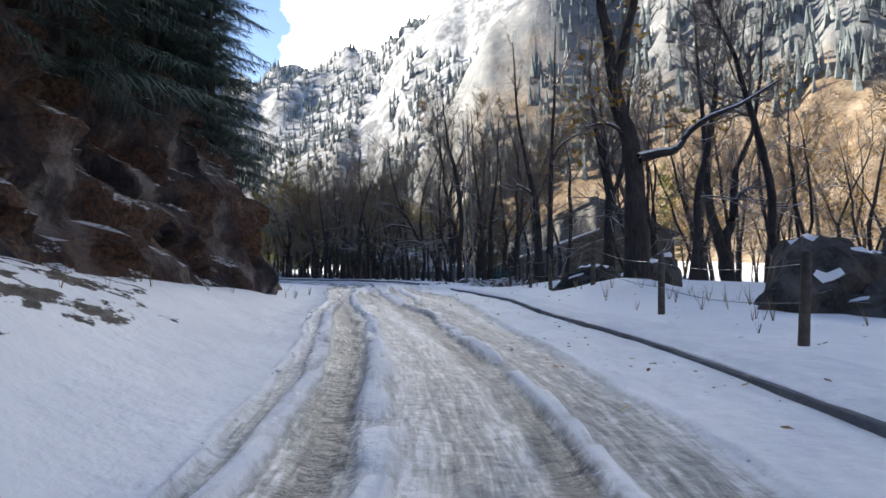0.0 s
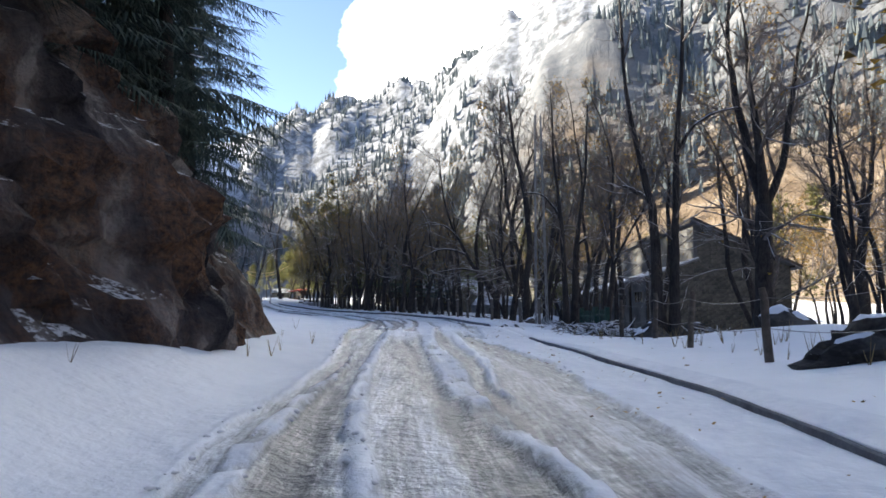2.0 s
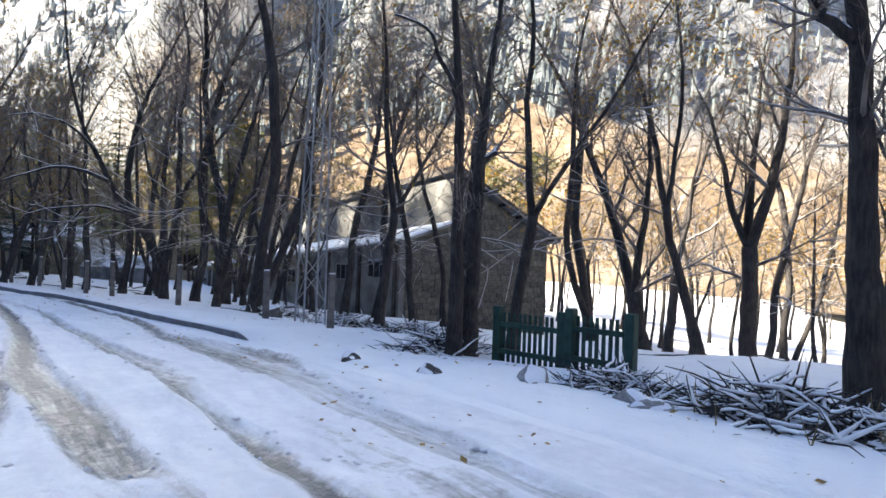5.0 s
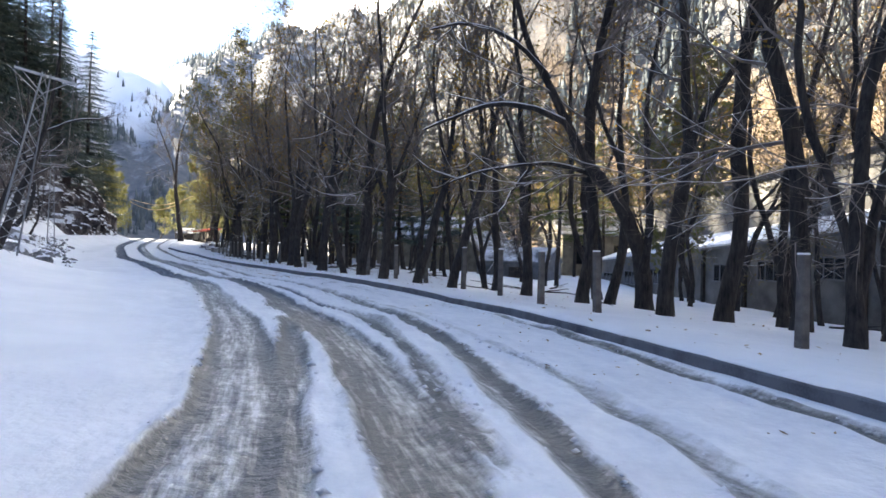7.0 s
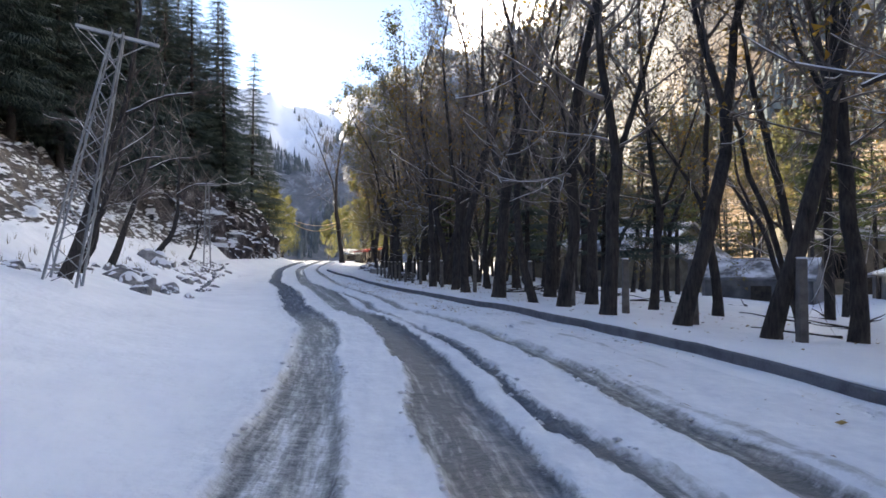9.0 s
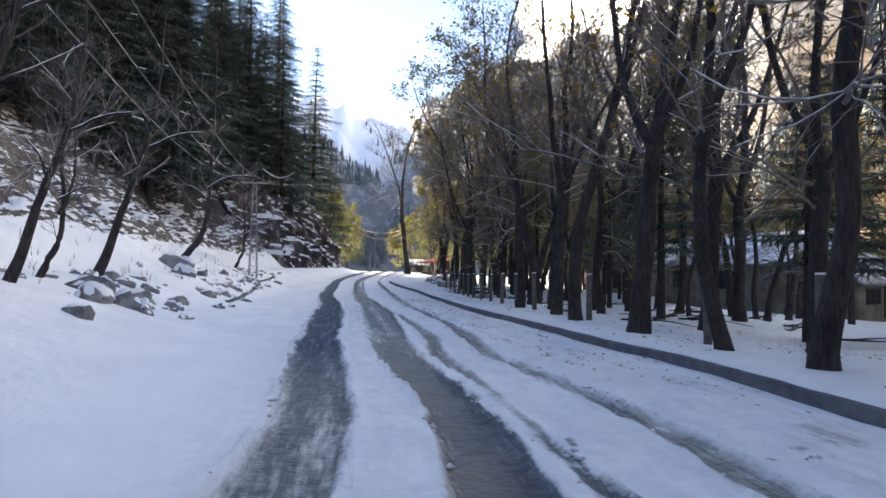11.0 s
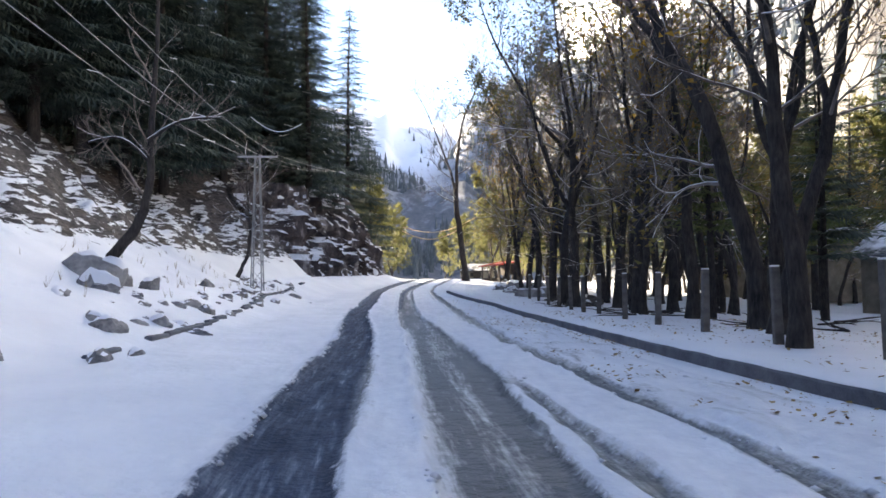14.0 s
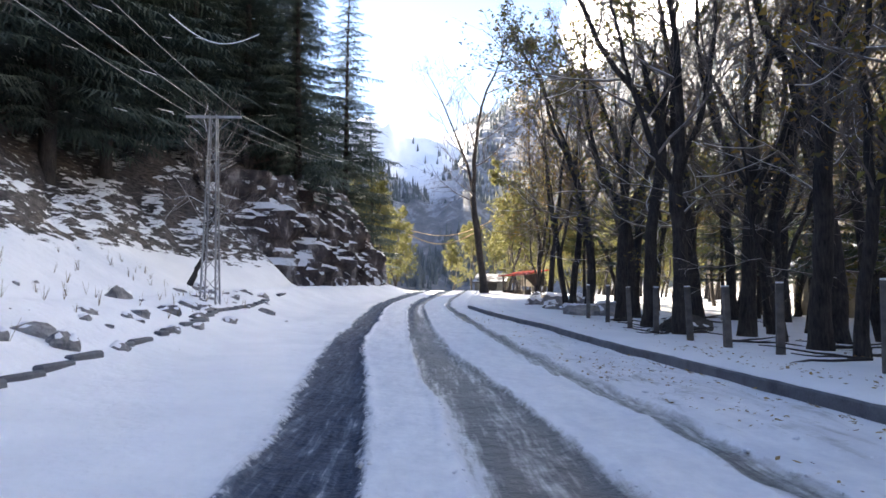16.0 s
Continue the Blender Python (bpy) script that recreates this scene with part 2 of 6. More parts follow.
WORN_TREAD = [(-60, 0.8, 1.0), (6, 0.76, 0.97), (11, 0.7, 0.9), (14, 0.85, 1.1), (19, 0.6, 0.8), (22, 0.37, 0.7), (28, 0.5, 0.8), (32, 0.7, 0.7)]
WORN_TREAD_OUTER = [(12, 1.5, 1.5), (16, 1.3, 1.5), (19, 1.2, 1.4), (22, 1.34, 1.54), (28, 1.6, 1.8), (33, 1.9, 2.1), (35, 2.0, 2.0)]
TRACKS = [(WORN_LEFT, 0.07, 1.0, 0.1), (WORN_BRANCH, 0.05, 0.9, 0.3), (WORN_MIDDLE, 0.06, 0.95, 0.1), (WORN_SECOND, 0.05, 0.8, 0.05), (WORN_THIRD, 0.05, 0.8, 0.15),
          (WORN_FOURTH, 0.04, 0.68, -0.1), (WORN_DRIVE, 0.03, 0.62, -0.1), (WORN_TREAD, 0.05, 1.0, 0.55), (WORN_TREAD_OUTER, 0.05, 0.95, 0.5)]
RIDGES = [  # lines of snow pushed up between the wheels: station, middle, half width
    [(-60, -1.17, 0.1), (6, -1.17, 0.1), (11, -1.1, 0.13), (14, -0.94, 0.12), (20, -0.8, 0.08), (30, -0.7, 0.0)],
    [(-60, -0.3, 0.12), (4, -0.3, 0.11), (6, -0.41, 0.14), (11, -0.29, 0.13), (14, 0.03, 0.09), (19, -0.29, 0.1), (22, -0.41, 0.09), (28, -0.1, 0.1), (33, 0.4, 0.05)],
    [(-60, 1.08, 0.08), (6, 1.08, 0.08), (11, 1.12, 0.13), (14, 1.4, 0.1), (19, 1.01, 0.2), (22, 1.04, 0.25), (28, 1.25, 0.2), (34, 1.6, 0.2)],
    [(14, 1.75, 0.0), (19, 1.5, 0.05), (22, 1.75, 0.1), (28, 2.1, 0.12), (32, 2.4, 0.1)],
    [(46, 1.22, 0.0), (50, 1.3, 0.08), (58, 1.16, 0.1), (64, 1.2, 0.09), (72, 1.06, 0.07), (80, 1.45, 0.08), (86, 1.7, 0.0)],
]


def between(rows, s, column):
    return np.interp(s, [q[0] for q in rows], [q[column] for q in rows])


def ridge_amount(s, o):
    wob = 0.05 * fbm(s * 0.5, o * 0.0, 8.0, 3)
    best = np.zeros_like(o)
    for rows in RIDGES:
        mid, half = between(rows, s, 1), between(rows, s, 2)
        live = smooth(rows[0][0], rows[0][0] + 2, s) * (1 - smooth(rows[-1][0] - 2, rows[-1][0], s))
        best = np.maximum(best, live * (1 - smooth(0.6, 1.5, np.abs(o - mid + wob) / np.maximum(half, 0.02))) * smooth(0.01, 0.05, half))
    return best * (0.3 + 0.7 * smooth(0.2, 0.6, vnoise(s * 3.0, o * 4.5, 3.0))) * (0.85 + 0.15 * smooth(40, 50, s))


def track_amount(s, o):
    """How far the snow is worn off, 0 to 1, how deep the ruts are, and how dark and wet they look."""
    bare, deep = np.zeros_like(o), np.zeros_like(o)
    wob = 0.04 * fbm(s * 0.25, o * 0.0, 2.0, 2) + 0.07 * fbm(s * 1.1, o * 1.8, 4.0, 2)
    tone = 0.7 * fbm(o * 3.2, s * 0.07, 9.0, 3)
    slush_l = between([(-60, -1.6), (4, -1.53), (8, -1.55), (14, -1.32), (20, -1.2), (36, -1.2)], s, 1)
    slush_r = between([(-60, 1.95), (4, 1.97), (6, 1.85), (11, 2.15), (14, 2.5), (18.5, 2.68), (22, 3.0), (28, 2.8), (34, 3.0)], s, 1) + 0.25 * wob
    slush = smooth(-0.12, 0.12, o - slush_l + wob) * smooth(-0.15, 0.15, slush_r - o) * (1 - smooth(28, 35, s)) * 0.76
    bare = np.maximum(bare, slush)
    for n, (rows, depth, amount, darker) in enumerate(TRACKS):
        a, b = between(rows, s, 1), between(rows, s, 2)
        live = np.ones_like(s) if rows[0][0] < -50 else smooth(rows[0][0], rows[0][0] + 1.5, s)
        live = live * (1.0 if rows[-1][0] > 300 else 1 - smooth(rows[-1][0] - 1.5, rows[-1][0], s))
        e = 0.14 + (0.1 * smooth(66, 74, s) if n == 0 else 0)
        inside = smooth(-e, e, o - a + wob) * smooth(-e, e, b - o + wob * 0.8) * smooth(0.03, 0.2, b - a) * live
        bare = np.maximum(bare, inside * amount)
        deep = np.maximum(deep, inside * depth)
        lines = 1.2 * fbm((o - a) * 3.6 + 5 * n, s * 0.06, 3.0 + n, 3) + 0.35 * fbm(s * 0.35, o * 0.6, 5.0 + n, 2) + 0.25 + darker
        tone = tone * (1 - inside) + inside * lines
    pale = smooth(70, 76, s) * (1 - smooth(95, 100, s)) * smooth(0.2, 0.36, o) * (1 - smooth(0.56, 0.74, o))
    tone = (tone + 0.10 - 0.5 * pale) * (0.75 + 0.25 * smooth(26, 44, s))
    k = kerb_o(s)
    churn = 0.32 * smooth(0.45, 0.75, vnoise(s * 1.3, o * 2.2, 11.0)) * smooth(58, 66, s) * (1 - smooth(98, 106, s)) * smooth(0, 0.3, o - k + 2.0) * (1 - smooth(-0.5, -0.1, o - k))
    bare = np.maximum(bare, churn) * (1 - 0.9 * ridge_amount(s, o))
    return bare, deep, tone


# ---- building helpers ----
def mesh_of(name, verts, faces, mats=(), smooth_faces=False, mat_index=None):
    me = bpy.data.meshes.new(name)
    me.from_pydata([tuple(v) for v in verts], [], [tuple(f) for f in faces])
    for m in mats:
        me.materials.append(m)
    if smooth_faces:
        me.polygons.foreach_set("use_smooth", [True] * len(me.polygons))
    if mat_index is not None:
        me.polygons.foreach_set("material_index", mat_index)
    me.update()
    return me


def piece(name, data, parent, m=None, label=""):
    ob = new(name, data)
    ob.parent = parent
    if m is not None:
        ob.matrix_basis = m
    return tagged(ob, label)


def root(name, m, label, category, group="", kind=""):
    ob = new(name)
    ob.empty_display_size = 0.3
    ob.matrix_basis = m
    return tagged(ob, label, category, group, kind)


def box_data(name, sx, sy, sz, mat, bevel=0.01, taper=1.0, base=True):
    """A bevelled block, centred in x and y, standing on z = 0."""
    bm = bmesh.new()
    bmesh.ops.create_cube(bm, size=1)
    for v in bm.verts:
        k = taper if v.co.z > 0 else 1.0
        v.co = Vector((v.co.x * sx * k, v.co.y * sy * k, (v.co.z + 0.5) * sz))
    if bevel > 0:
        bmesh.ops.bevel(bm, geom=bm.edges[:], offset=bevel, segments=1, affect="EDGES")
    me = bpy.data.meshes.new(name)
    bm.to_mesh(me)
    bm.free()
    me.materials.append(mat)
    return me


class Soup:
    """Collects tubes and quads into one mesh."""

    def __init__(self):
        self.v, self.f = [], []

    def tube(self, pts, radii, sides, cap=True):
        base = len(self.v)
        pts = [Vector(p) for p in pts]
        up = Vector((0.31, 0.17, 0.93))
        for i, p in enumerate(pts):
            d = (pts[min(i + 1, len(pts) - 1)] - pts[max(i - 1, 0)])
            d = d.normalized() if d.length > 1e-6 else Vector((0, 0, 1))
            a = d.cross(up)
            a = a.normalized() if a.length > 1e-3 else Vector((1, 0, 0))
            b = d.cross(a)
            for k in range(sides):
                t = 2 * math.pi * k / sides
                self.v.append(p + (a * math.cos(t) + b * math.sin(t)) * radii[i])
        for i in range(len(pts) - 1):
            for k in range(sides):
                q = base + i * sides
                self.f.append((q + k, q + (k + 1) % sides, q + sides + (k + 1) % sides, q + sides + k))
        if cap:
            q = base + (len(pts) - 1) * sides
            self.f.append(tuple(q + k for k in range(sides)))

    def quad(self, a, b, c, d):
        n = len(self.v)
        self.v += [a, b, c, d]
        self.f.append((n, n + 1, n + 2, n + 3))

    def tri(self, a, b, c):
        n = len(self.v)
        self.v += [a, b, c]
        self.f.append((n, n + 1, n + 2))

    def mesh(self, name, mat, smooth_faces=True):
        return mesh_of(name, self.v, self.f, (mat,), smooth_faces)


# ---- materials ----
def material(name, rough=0.8, metal=0.0, spec=0.3):
    m = bpy.data.materials.new(name)
    m.use_nodes = True
    b = m.node_tree.nodes["Principled BSDF"]
    b.inputs["Roughness"].default_value, b.inputs["Metallic"].default_value = rough, metal
    b.inputs["Specular IOR Level"].default_value = spec
    return m, m.node_tree.nodes, m.node_tree.links, b


def node(n, kind, **inputs):
    x = n.new(kind)
    for key, value in inputs.items():
        x.inputs[key.replace("_", " ")].default_value = value
    return x


def noise_node(n, l, vector, scale, detail=4.0, rough=0.55):
    x = node(n, "ShaderNodeTexNoise", Scale=scale, Detail=detail, Roughness=rough)
    if vector is not None:
        l.new(vector, x.inputs["Vector"])
    return x.outputs["Fac"]


def ramp(n, l, fac, *stops):
    x = n.new("ShaderNodeValToRGB")
    while len(x.color_ramp.elements) < len(stops):
        x.color_ramp.elements.new(0.5)
    for e, (p, c) in zip(x.color_ramp.elements, stops):
        e.position, e.color = p, (*c, 1) if len(c) == 3 else c
    l.new(fac, x.inputs["Fac"])
    return x.outputs["Color"]


def mix(n, l, fac, a, b, how="MIX"):
    x = n.new("ShaderNodeMix")
    x.data_type, x.blend_type = "RGBA", how
    for key, value in (("Factor", fac), ("A", a), ("B", b)):
        if isinstance(value, bpy.types.NodeSocket):
            l.new(value, x.inputs[key])
        else:
            x.inputs[key].default_value = value if key == "Factor" else (*value, 1)
    return x.outputs["Result"]


def calc(n, l, how, a, b=0.5, c=None):
    x = n.new("ShaderNodeMath")
    x.operation = how
    for i, value in enumerate((a, b, c)):
        if isinstance(value, bpy.types.NodeSocket):
            l.new(value, x.inputs[i])
        elif value is not None:
            x.inputs[i].default_value = value
    return x.outputs[0]


def bump(n, l, b, height, strength=0.4, distance=0.05):
    x = node(n, "ShaderNodeBump", Strength=strength, Distance=distance)
    l.new(height, x.inputs["Height"])
    l.new(x.outputs["Normal"], b.inputs["Normal"])


def coords(n, which="Object"):
    return n.new("ShaderNodeTexCoord").outputs[which]


def mottled(name, dark, light, scale=6.0, rough=0.8, relief=0.3, depth=0.02, fine=40.0, metal=0.0, spec=0.3):
    m, n, l, b = material(name, rough, metal, spec)
    c = coords(n)
    big, small = noise_node(n, l, c, scale), noise_node(n, l, c, fine, 3.0)
    info = n.new("ShaderNodeObjectInfo").outputs["Random"]
    fac = calc(n, l, "ADD", calc(n, l, "MULTIPLY", big, 0.75), calc(n, l, "MULTIPLY", small, 0.25))
    fac = calc(n, l, "ADD", fac, calc(n, l, "MULTIPLY", calc(n, l, "SUBTRACT", info, 0.5), 0.16))
    l.new(ramp(n, l, fac, (0.36, dark), (0.64, light)), b.inputs["Base Color"])
    bump(n, l, b, fac, relief, depth)
    return m


SNOW_COL = (0.80, 0.82, 0.86)
snow_mat, sn, sl, sb = material("snow", 0.75, 0.0, 0.35)
_c = coords(sn)
_big, _fine = noise_node(sn, sl, _c, 1.3, 5.0), noise_node(sn, sl, _c, 30.0, 3.0)
sl.new(ramp(sn, sl, _big, (0.3, (0.74, 0.76, 0.81)), (0.7, (0.84, 0.86, 0.89))), sb.inputs["Base Color"])
bump(sn, sl, sb, calc(sn, sl, "ADD", _big, calc(sn, sl, "MULTIPLY", _fine, 0.25)), 0.5, 0.06)



def bark_material(name, dark, light):
    m, n, l, b = material(name, 0.92, 0.0, 0.2)
    mp = n.new("ShaderNodeMapping")
    mp.inputs["Scale"].default_value = (1.0, 1.0, 0.16)
    l.new(coords(n), mp.inputs["Vector"])
    furrow, blotch = noise_node(n, l, mp.outputs["Vector"], 22.0, 5.0, 0.65), noise_node(n, l, coords(n), 2.2, 4.0)
    fac = calc(n, l, "ADD", calc(n, l, "MULTIPLY", furrow, 0.6), calc(n, l, "MULTIPLY", blotch, 0.4))
    l.new(ramp(n, l, fac, (0.36, dark), (0.66, light)), b.inputs["Base Color"])
    bump(n, l, b, furrow, 0.9, 0.03)
    return m


bark_mat = bark_material("bark", (0.018, 0.017, 0.018), (0.078, 0.070, 0.068))
bark_warm = mottled("warm_bark", (0.04, 0.027, 0.018), (0.14, 0.09, 0.055), 4.0, 0.9, 0.8, 0.03, 34.0)
twig_mat = mottled("twigs", (0.075, 0.065, 0.062), (0.25, 0.215, 0.195), 3.0, 0.9, 0.1, 0.01)
fir_mat = mottled("fir_needles", (0.025, 0.042, 0.038), (0.085, 0.118, 0.096), 1.2, 0.75, 0.1, 0.01, 18.0)
pine_mat = mottled("pine_needles", (0.04, 0.06, 0.02), (0.14, 0.17, 0.05), 1.0, 0.75, 0.1, 0.01, 18.0)
# firs over the cliff: needles lightened, a veil of haze put into the colour
veiled_fir_mat = mottled("veiled_needles", (0.036, 0.055, 0.048), (0.11, 0.15, 0.125), 1.2, 0.75, 0.1, 0.01, 18.0)
post_mat = mottled("weathered_concrete", (0.075, 0.072, 0.07), (0.16, 0.15, 0.145), 5.0, 0.85, 0.4, 0.01, 60.0)
wood_mat = mottled("weathered_wood", (0.045, 0.04, 0.037), (0.13, 0.11, 0.095), 7.0, 0.85, 0.5, 0.01, 60.0)
steel_mat = mottled("galvanised_steel", (0.20, 0.21, 0.23), (0.36, 0.38, 0.40), 3.0, 0.5, 0.05, 0.005, 50.0, 0.6)
wire_mat = mottled("wire", (0.12, 0.12, 0.13), (0.28, 0.27, 0.27), 3.0, 0.5, 0.0, 0.005, 50.0, 0.5)
kerb_mat = mottled("kerb_concrete", (0.07, 0.078, 0.095), (0.15, 0.16, 0.18), 2.5, 0.85, 0.4, 0.02, 40.0)
green_mat = mottled("green_paint", (0.008, 0.03, 0.026), (0.02, 0.07, 0.058), 5.0, 0.55, 0.1, 0.004, 40.0)
stone_grey = mottled("fallen_rock", (0.13, 0.128, 0.135), (0.34, 0.333, 0.33), 2.2, 0.9, 0.8, 0.05, 18.0)
pale_stone = mottled("pale_rock_face", (0.30, 0.285, 0.26), (0.50, 0.48, 0.45), 2.0, 0.9, 0.5, 0.03, 18.0)
rock_mat = mottled("boulder_rock", (0.022, 0.021, 0.022), (0.105, 0.10, 0.096), 1.6, 0.9, 0.8, 0.06, 16.0)
plaster_mat = mottled("cream_plaster", (0.13, 0.12, 0.098), (0.27, 0.25, 0.205), 1.4, 0.9, 0.2, 0.01, 20.0)
grey_plaster = mottled("grey_plaster", (0.085, 0.085, 0.085), (0.21, 0.21, 0.205), 0.9, 0.9, 0.25, 0.01, 22.0)
tin_mat = mottled("dull_tin", (0.10, 0.11, 0.12), (0.24, 0.25, 0.27), 1.5, 0.55, 0.1, 0.01, 30.0, 0.4)
dark_wood = mottled("dark_board", (0.025, 0.022, 0.02), (0.07, 0.06, 0.052), 5.0, 0.85, 0.3, 0.01, 40.0)
straw_mat = mottled("pale_rope", (0.42, 0.30, 0.18), (0.62, 0.46, 0.30), 3.0, 0.9, 0.0, 0.01)
red_mat = mottled("red_paint", (0.22, 0.013, 0.009), (0.38, 0.028, 0.014), 2.0, 0.6, 0.1, 0.01, 30.0)
glass_mat, _n, _l, _b = material("window_glass", 0.08, 0.0, 0.5)
_b.inputs["Base Color"].default_value = (0.02, 0.022, 0.026, 1)


def leaf_material(name, *colours):
    m, n, l, b = material(name, 0.65, 0.0, 0.25)
    g = n.new("ShaderNodeNewGeometry").outputs["Random Per Island"]
    stops = [(i / max(1, len(colours) - 1), c) for i, c in enumerate(colours)]
    col = ramp(n, l, g, *stops)
    l.new(col, b.inputs["Base Color"])
    t = n.new("ShaderNodeBsdfTranslucent")
    l.new(col, t.inputs["Color"])
    mx = node(n, "ShaderNodeMixShader", Fac=0.4)
    l.new(b.outputs["BSDF"], mx.inputs[1])
    l.new(t.outputs["BSDF"], mx.inputs[2])
    l.new(mx.outputs["Shader"], n["Material Output"].inputs["Surface"])
    return m


gold_leaf = leaf_material("gold_leaves", (0.26, 0.13, 0.025), (0.40, 0.24, 0.04), (0.14, 0.08, 0.025), (0.30, 0.24, 0.06))
brown_leaf = leaf_material("brown_leaves", (0.15, 0.10, 0.045), (0.21, 0.18, 0.06), (0.12, 0.11, 0.05), (0.17, 0.175, 0.06), (0.34, 0.20, 0.05))
olive_leaf = leaf_material("olive_leaves", (0.11, 0.118, 0.045), (0.18, 0.178, 0.07), (0.13, 0.14, 0.055), (0.21, 0.18, 0.075))

# ground: snow, slush and wet asphalt; rock and earth where it is steep
ground_mat, n, l, b = material("snowy_ground", 0.7, 0.0, 0.22)
so = n.new("ShaderNodeAttribute")
so.attribute_name = "so"
worn = n.new("ShaderNodeAttribute")
worn.attribute_name = "worn"
stretch = n.new("ShaderNodeMapping")
stretch.inputs["Scale"].default_value = (0.5, 1.5, 1.0)
l.new(so.outputs["Vector"], stretch.inputs["Vector"])
place = n.new("ShaderNodeNewGeometry")
drag = n.new("ShaderNodeMapping")
drag.inputs["Scale"].default_value = (0.16, 1.5, 1.0)
l.new(so.outputs["Vector"], drag.inputs["Vector"])
rut = noise_node(n, l, drag.outputs["Vector"], 4.6, 5.0, 0.6)
rut_fine = noise_node(n, l, drag.outputs["Vector"], 13.0, 3.0)
streak = noise_node(n, l, stretch.outputs["Vector"], 2.6, 6.0, 0.6)
grit = noise_node(n, l, place.outputs["Position"], 6.5, 8.0, 0.72)
lumps = noise_node(n, l, place.outputs["Position"], 5.5, 4.0, 0.6)
broad = noise_node(n, l, place.outputs["Position"], 0.55, 4.0)
fine = noise_node(n, l, place.outputs["Position"], 17.0, 3.0)
tone = n.new("ShaderNodeAttribute")
tone.attribute_name = "tone"
wet = n.new("ShaderNodeAttribute")
wet.attribute_name = "wet"
w_amount = calc(n, l, "ADD", calc(n, l, "MULTIPLY_ADD", wet.outputs["Fac"], calc(n, l, "MULTIPLY", worn.outputs["Fac"], 0.35), worn.outputs["Fac"]), calc(n, l, "MULTIPLY", tone.outputs["Fac"], 0.34))
w_amount = calc(n, l, "ADD", w_amount, calc(n, l, "MULTIPLY", calc(n, l, "SUBTRACT", rut, 0.5), 1.2))
w_amount = calc(n, l, "ADD", w_amount, calc(n, l, "MULTIPLY", calc(n, l, "SUBTRACT", grit, 0.5), 1.2))
w_mask = n.new("ShaderNodeMapRange")
w_mask.inputs["From Min"].default_value, w_mask.inputs["From Max"].default_value = 0.30, 0.72
l.new(w_amount, w_mask.inputs["Value"])
touched = calc(n, l, "GREATER_THAN", worn.outputs["Fac"], 0.02)
w_fac = calc(n, l, "MULTIPLY", w_mask.outputs["Result"], touched)
snow_col = ramp(n, l, broad, (0.3, (0.76, 0.775, 0.80)), (0.7, (0.85, 0.86, 0.875)))
across = n.new("ShaderNodeSeparateXYZ")
l.new(so.outputs["Vector"], across.inputs[0])
lane = n.new("ShaderNodeMapRange")
lane.inputs["From Min"].default_value, lane.inputs["From Max"].default_value = -2.1, -1.1
l.new(across.outputs["Y"], lane.inputs["Value"])
on_road = calc(n, l, "MULTIPLY", lane.outputs["Result"], calc(n, l, "LESS_THAN", across.outputs["Y"], 4.3))
driven = ramp(n, l, calc(n, l, "ADD", calc(n, l, "MULTIPLY", grit, 0.5), calc(n, l, "MULTIPLY", streak, 0.5)), (0.38, (0.80, 0.81, 0.84)), (0.6, (1.0, 1.0, 1.0)))
snow_col = mix(n, l, calc(n, l, "MULTIPLY", on_road, 0.85), snow_col, mix(n, l, 1.0, snow_col, driven, "MULTIPLY"))
slush_col = ramp(n, l, calc(n, l, "SUBTRACT", calc(n, l, "ADD", calc(n, l, "MULTIPLY", grit, 0.45), calc(n, l, "MULTIPLY", rut, 0.55)), calc(n, l, "MULTIPLY_ADD", tone.outputs["Fac"], 0.28, calc(n, l, "MULTIPLY", calc(n, l, "SUBTRACT", rut_fine, 0.5), 0.5))),
                 (0.33, (0.10, 0.106, 0.108)), (0.43, (0.225, 0.23, 0.222)), (0.52, (0.38, 0.385, 0.375)), (0.62, (0.62, 0.63, 0.64)))
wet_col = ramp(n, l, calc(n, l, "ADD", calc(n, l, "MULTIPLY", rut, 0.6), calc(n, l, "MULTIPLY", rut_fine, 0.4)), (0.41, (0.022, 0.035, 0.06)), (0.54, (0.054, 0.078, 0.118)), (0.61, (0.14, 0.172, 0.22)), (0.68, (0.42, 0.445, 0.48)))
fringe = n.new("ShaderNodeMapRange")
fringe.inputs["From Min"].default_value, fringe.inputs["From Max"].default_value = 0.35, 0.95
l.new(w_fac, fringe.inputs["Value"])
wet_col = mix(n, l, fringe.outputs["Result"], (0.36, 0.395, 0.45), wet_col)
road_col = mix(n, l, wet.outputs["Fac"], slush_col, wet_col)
flat = mix(n, l, w_fac, snow_col, road_col)
nz = n.new("ShaderNodeSeparateXYZ")
l.new(place.outputs["Normal"], nz.inputs[0])
strata = n.new("ShaderNodeMapping")
strata.inputs["Rotation"].default_value = (0.45, 0.55, 0.3)
strata.inputs["Scale"].default_value = (0.9, 0.9, 3.2)
l.new(place.outputs["Position"], strata.inputs["Vector"])
rocky = noise_node(n, l, strata.outputs["Vector"], 1.3, 8.0, 0.64)
steepness = calc(n, l, "SUBTRACT", calc(n, l, "ADD", calc(n, l, "MULTIPLY_ADD", nz.outputs["Z"], 0.6, 0.31), calc(n, l, "MULTIPLY", calc(n, l, "SUBTRACT", rocky, 0.5), 1.25)), 0.0)
bare_rock = n.new("ShaderNodeMapRange")
bare_rock.inputs["From Min"].default_value, bare_rock.inputs["From Max"].default_value = 0.825, 0.79
side = n.new("ShaderNodeAttribute")
side.attribute_name = "side"
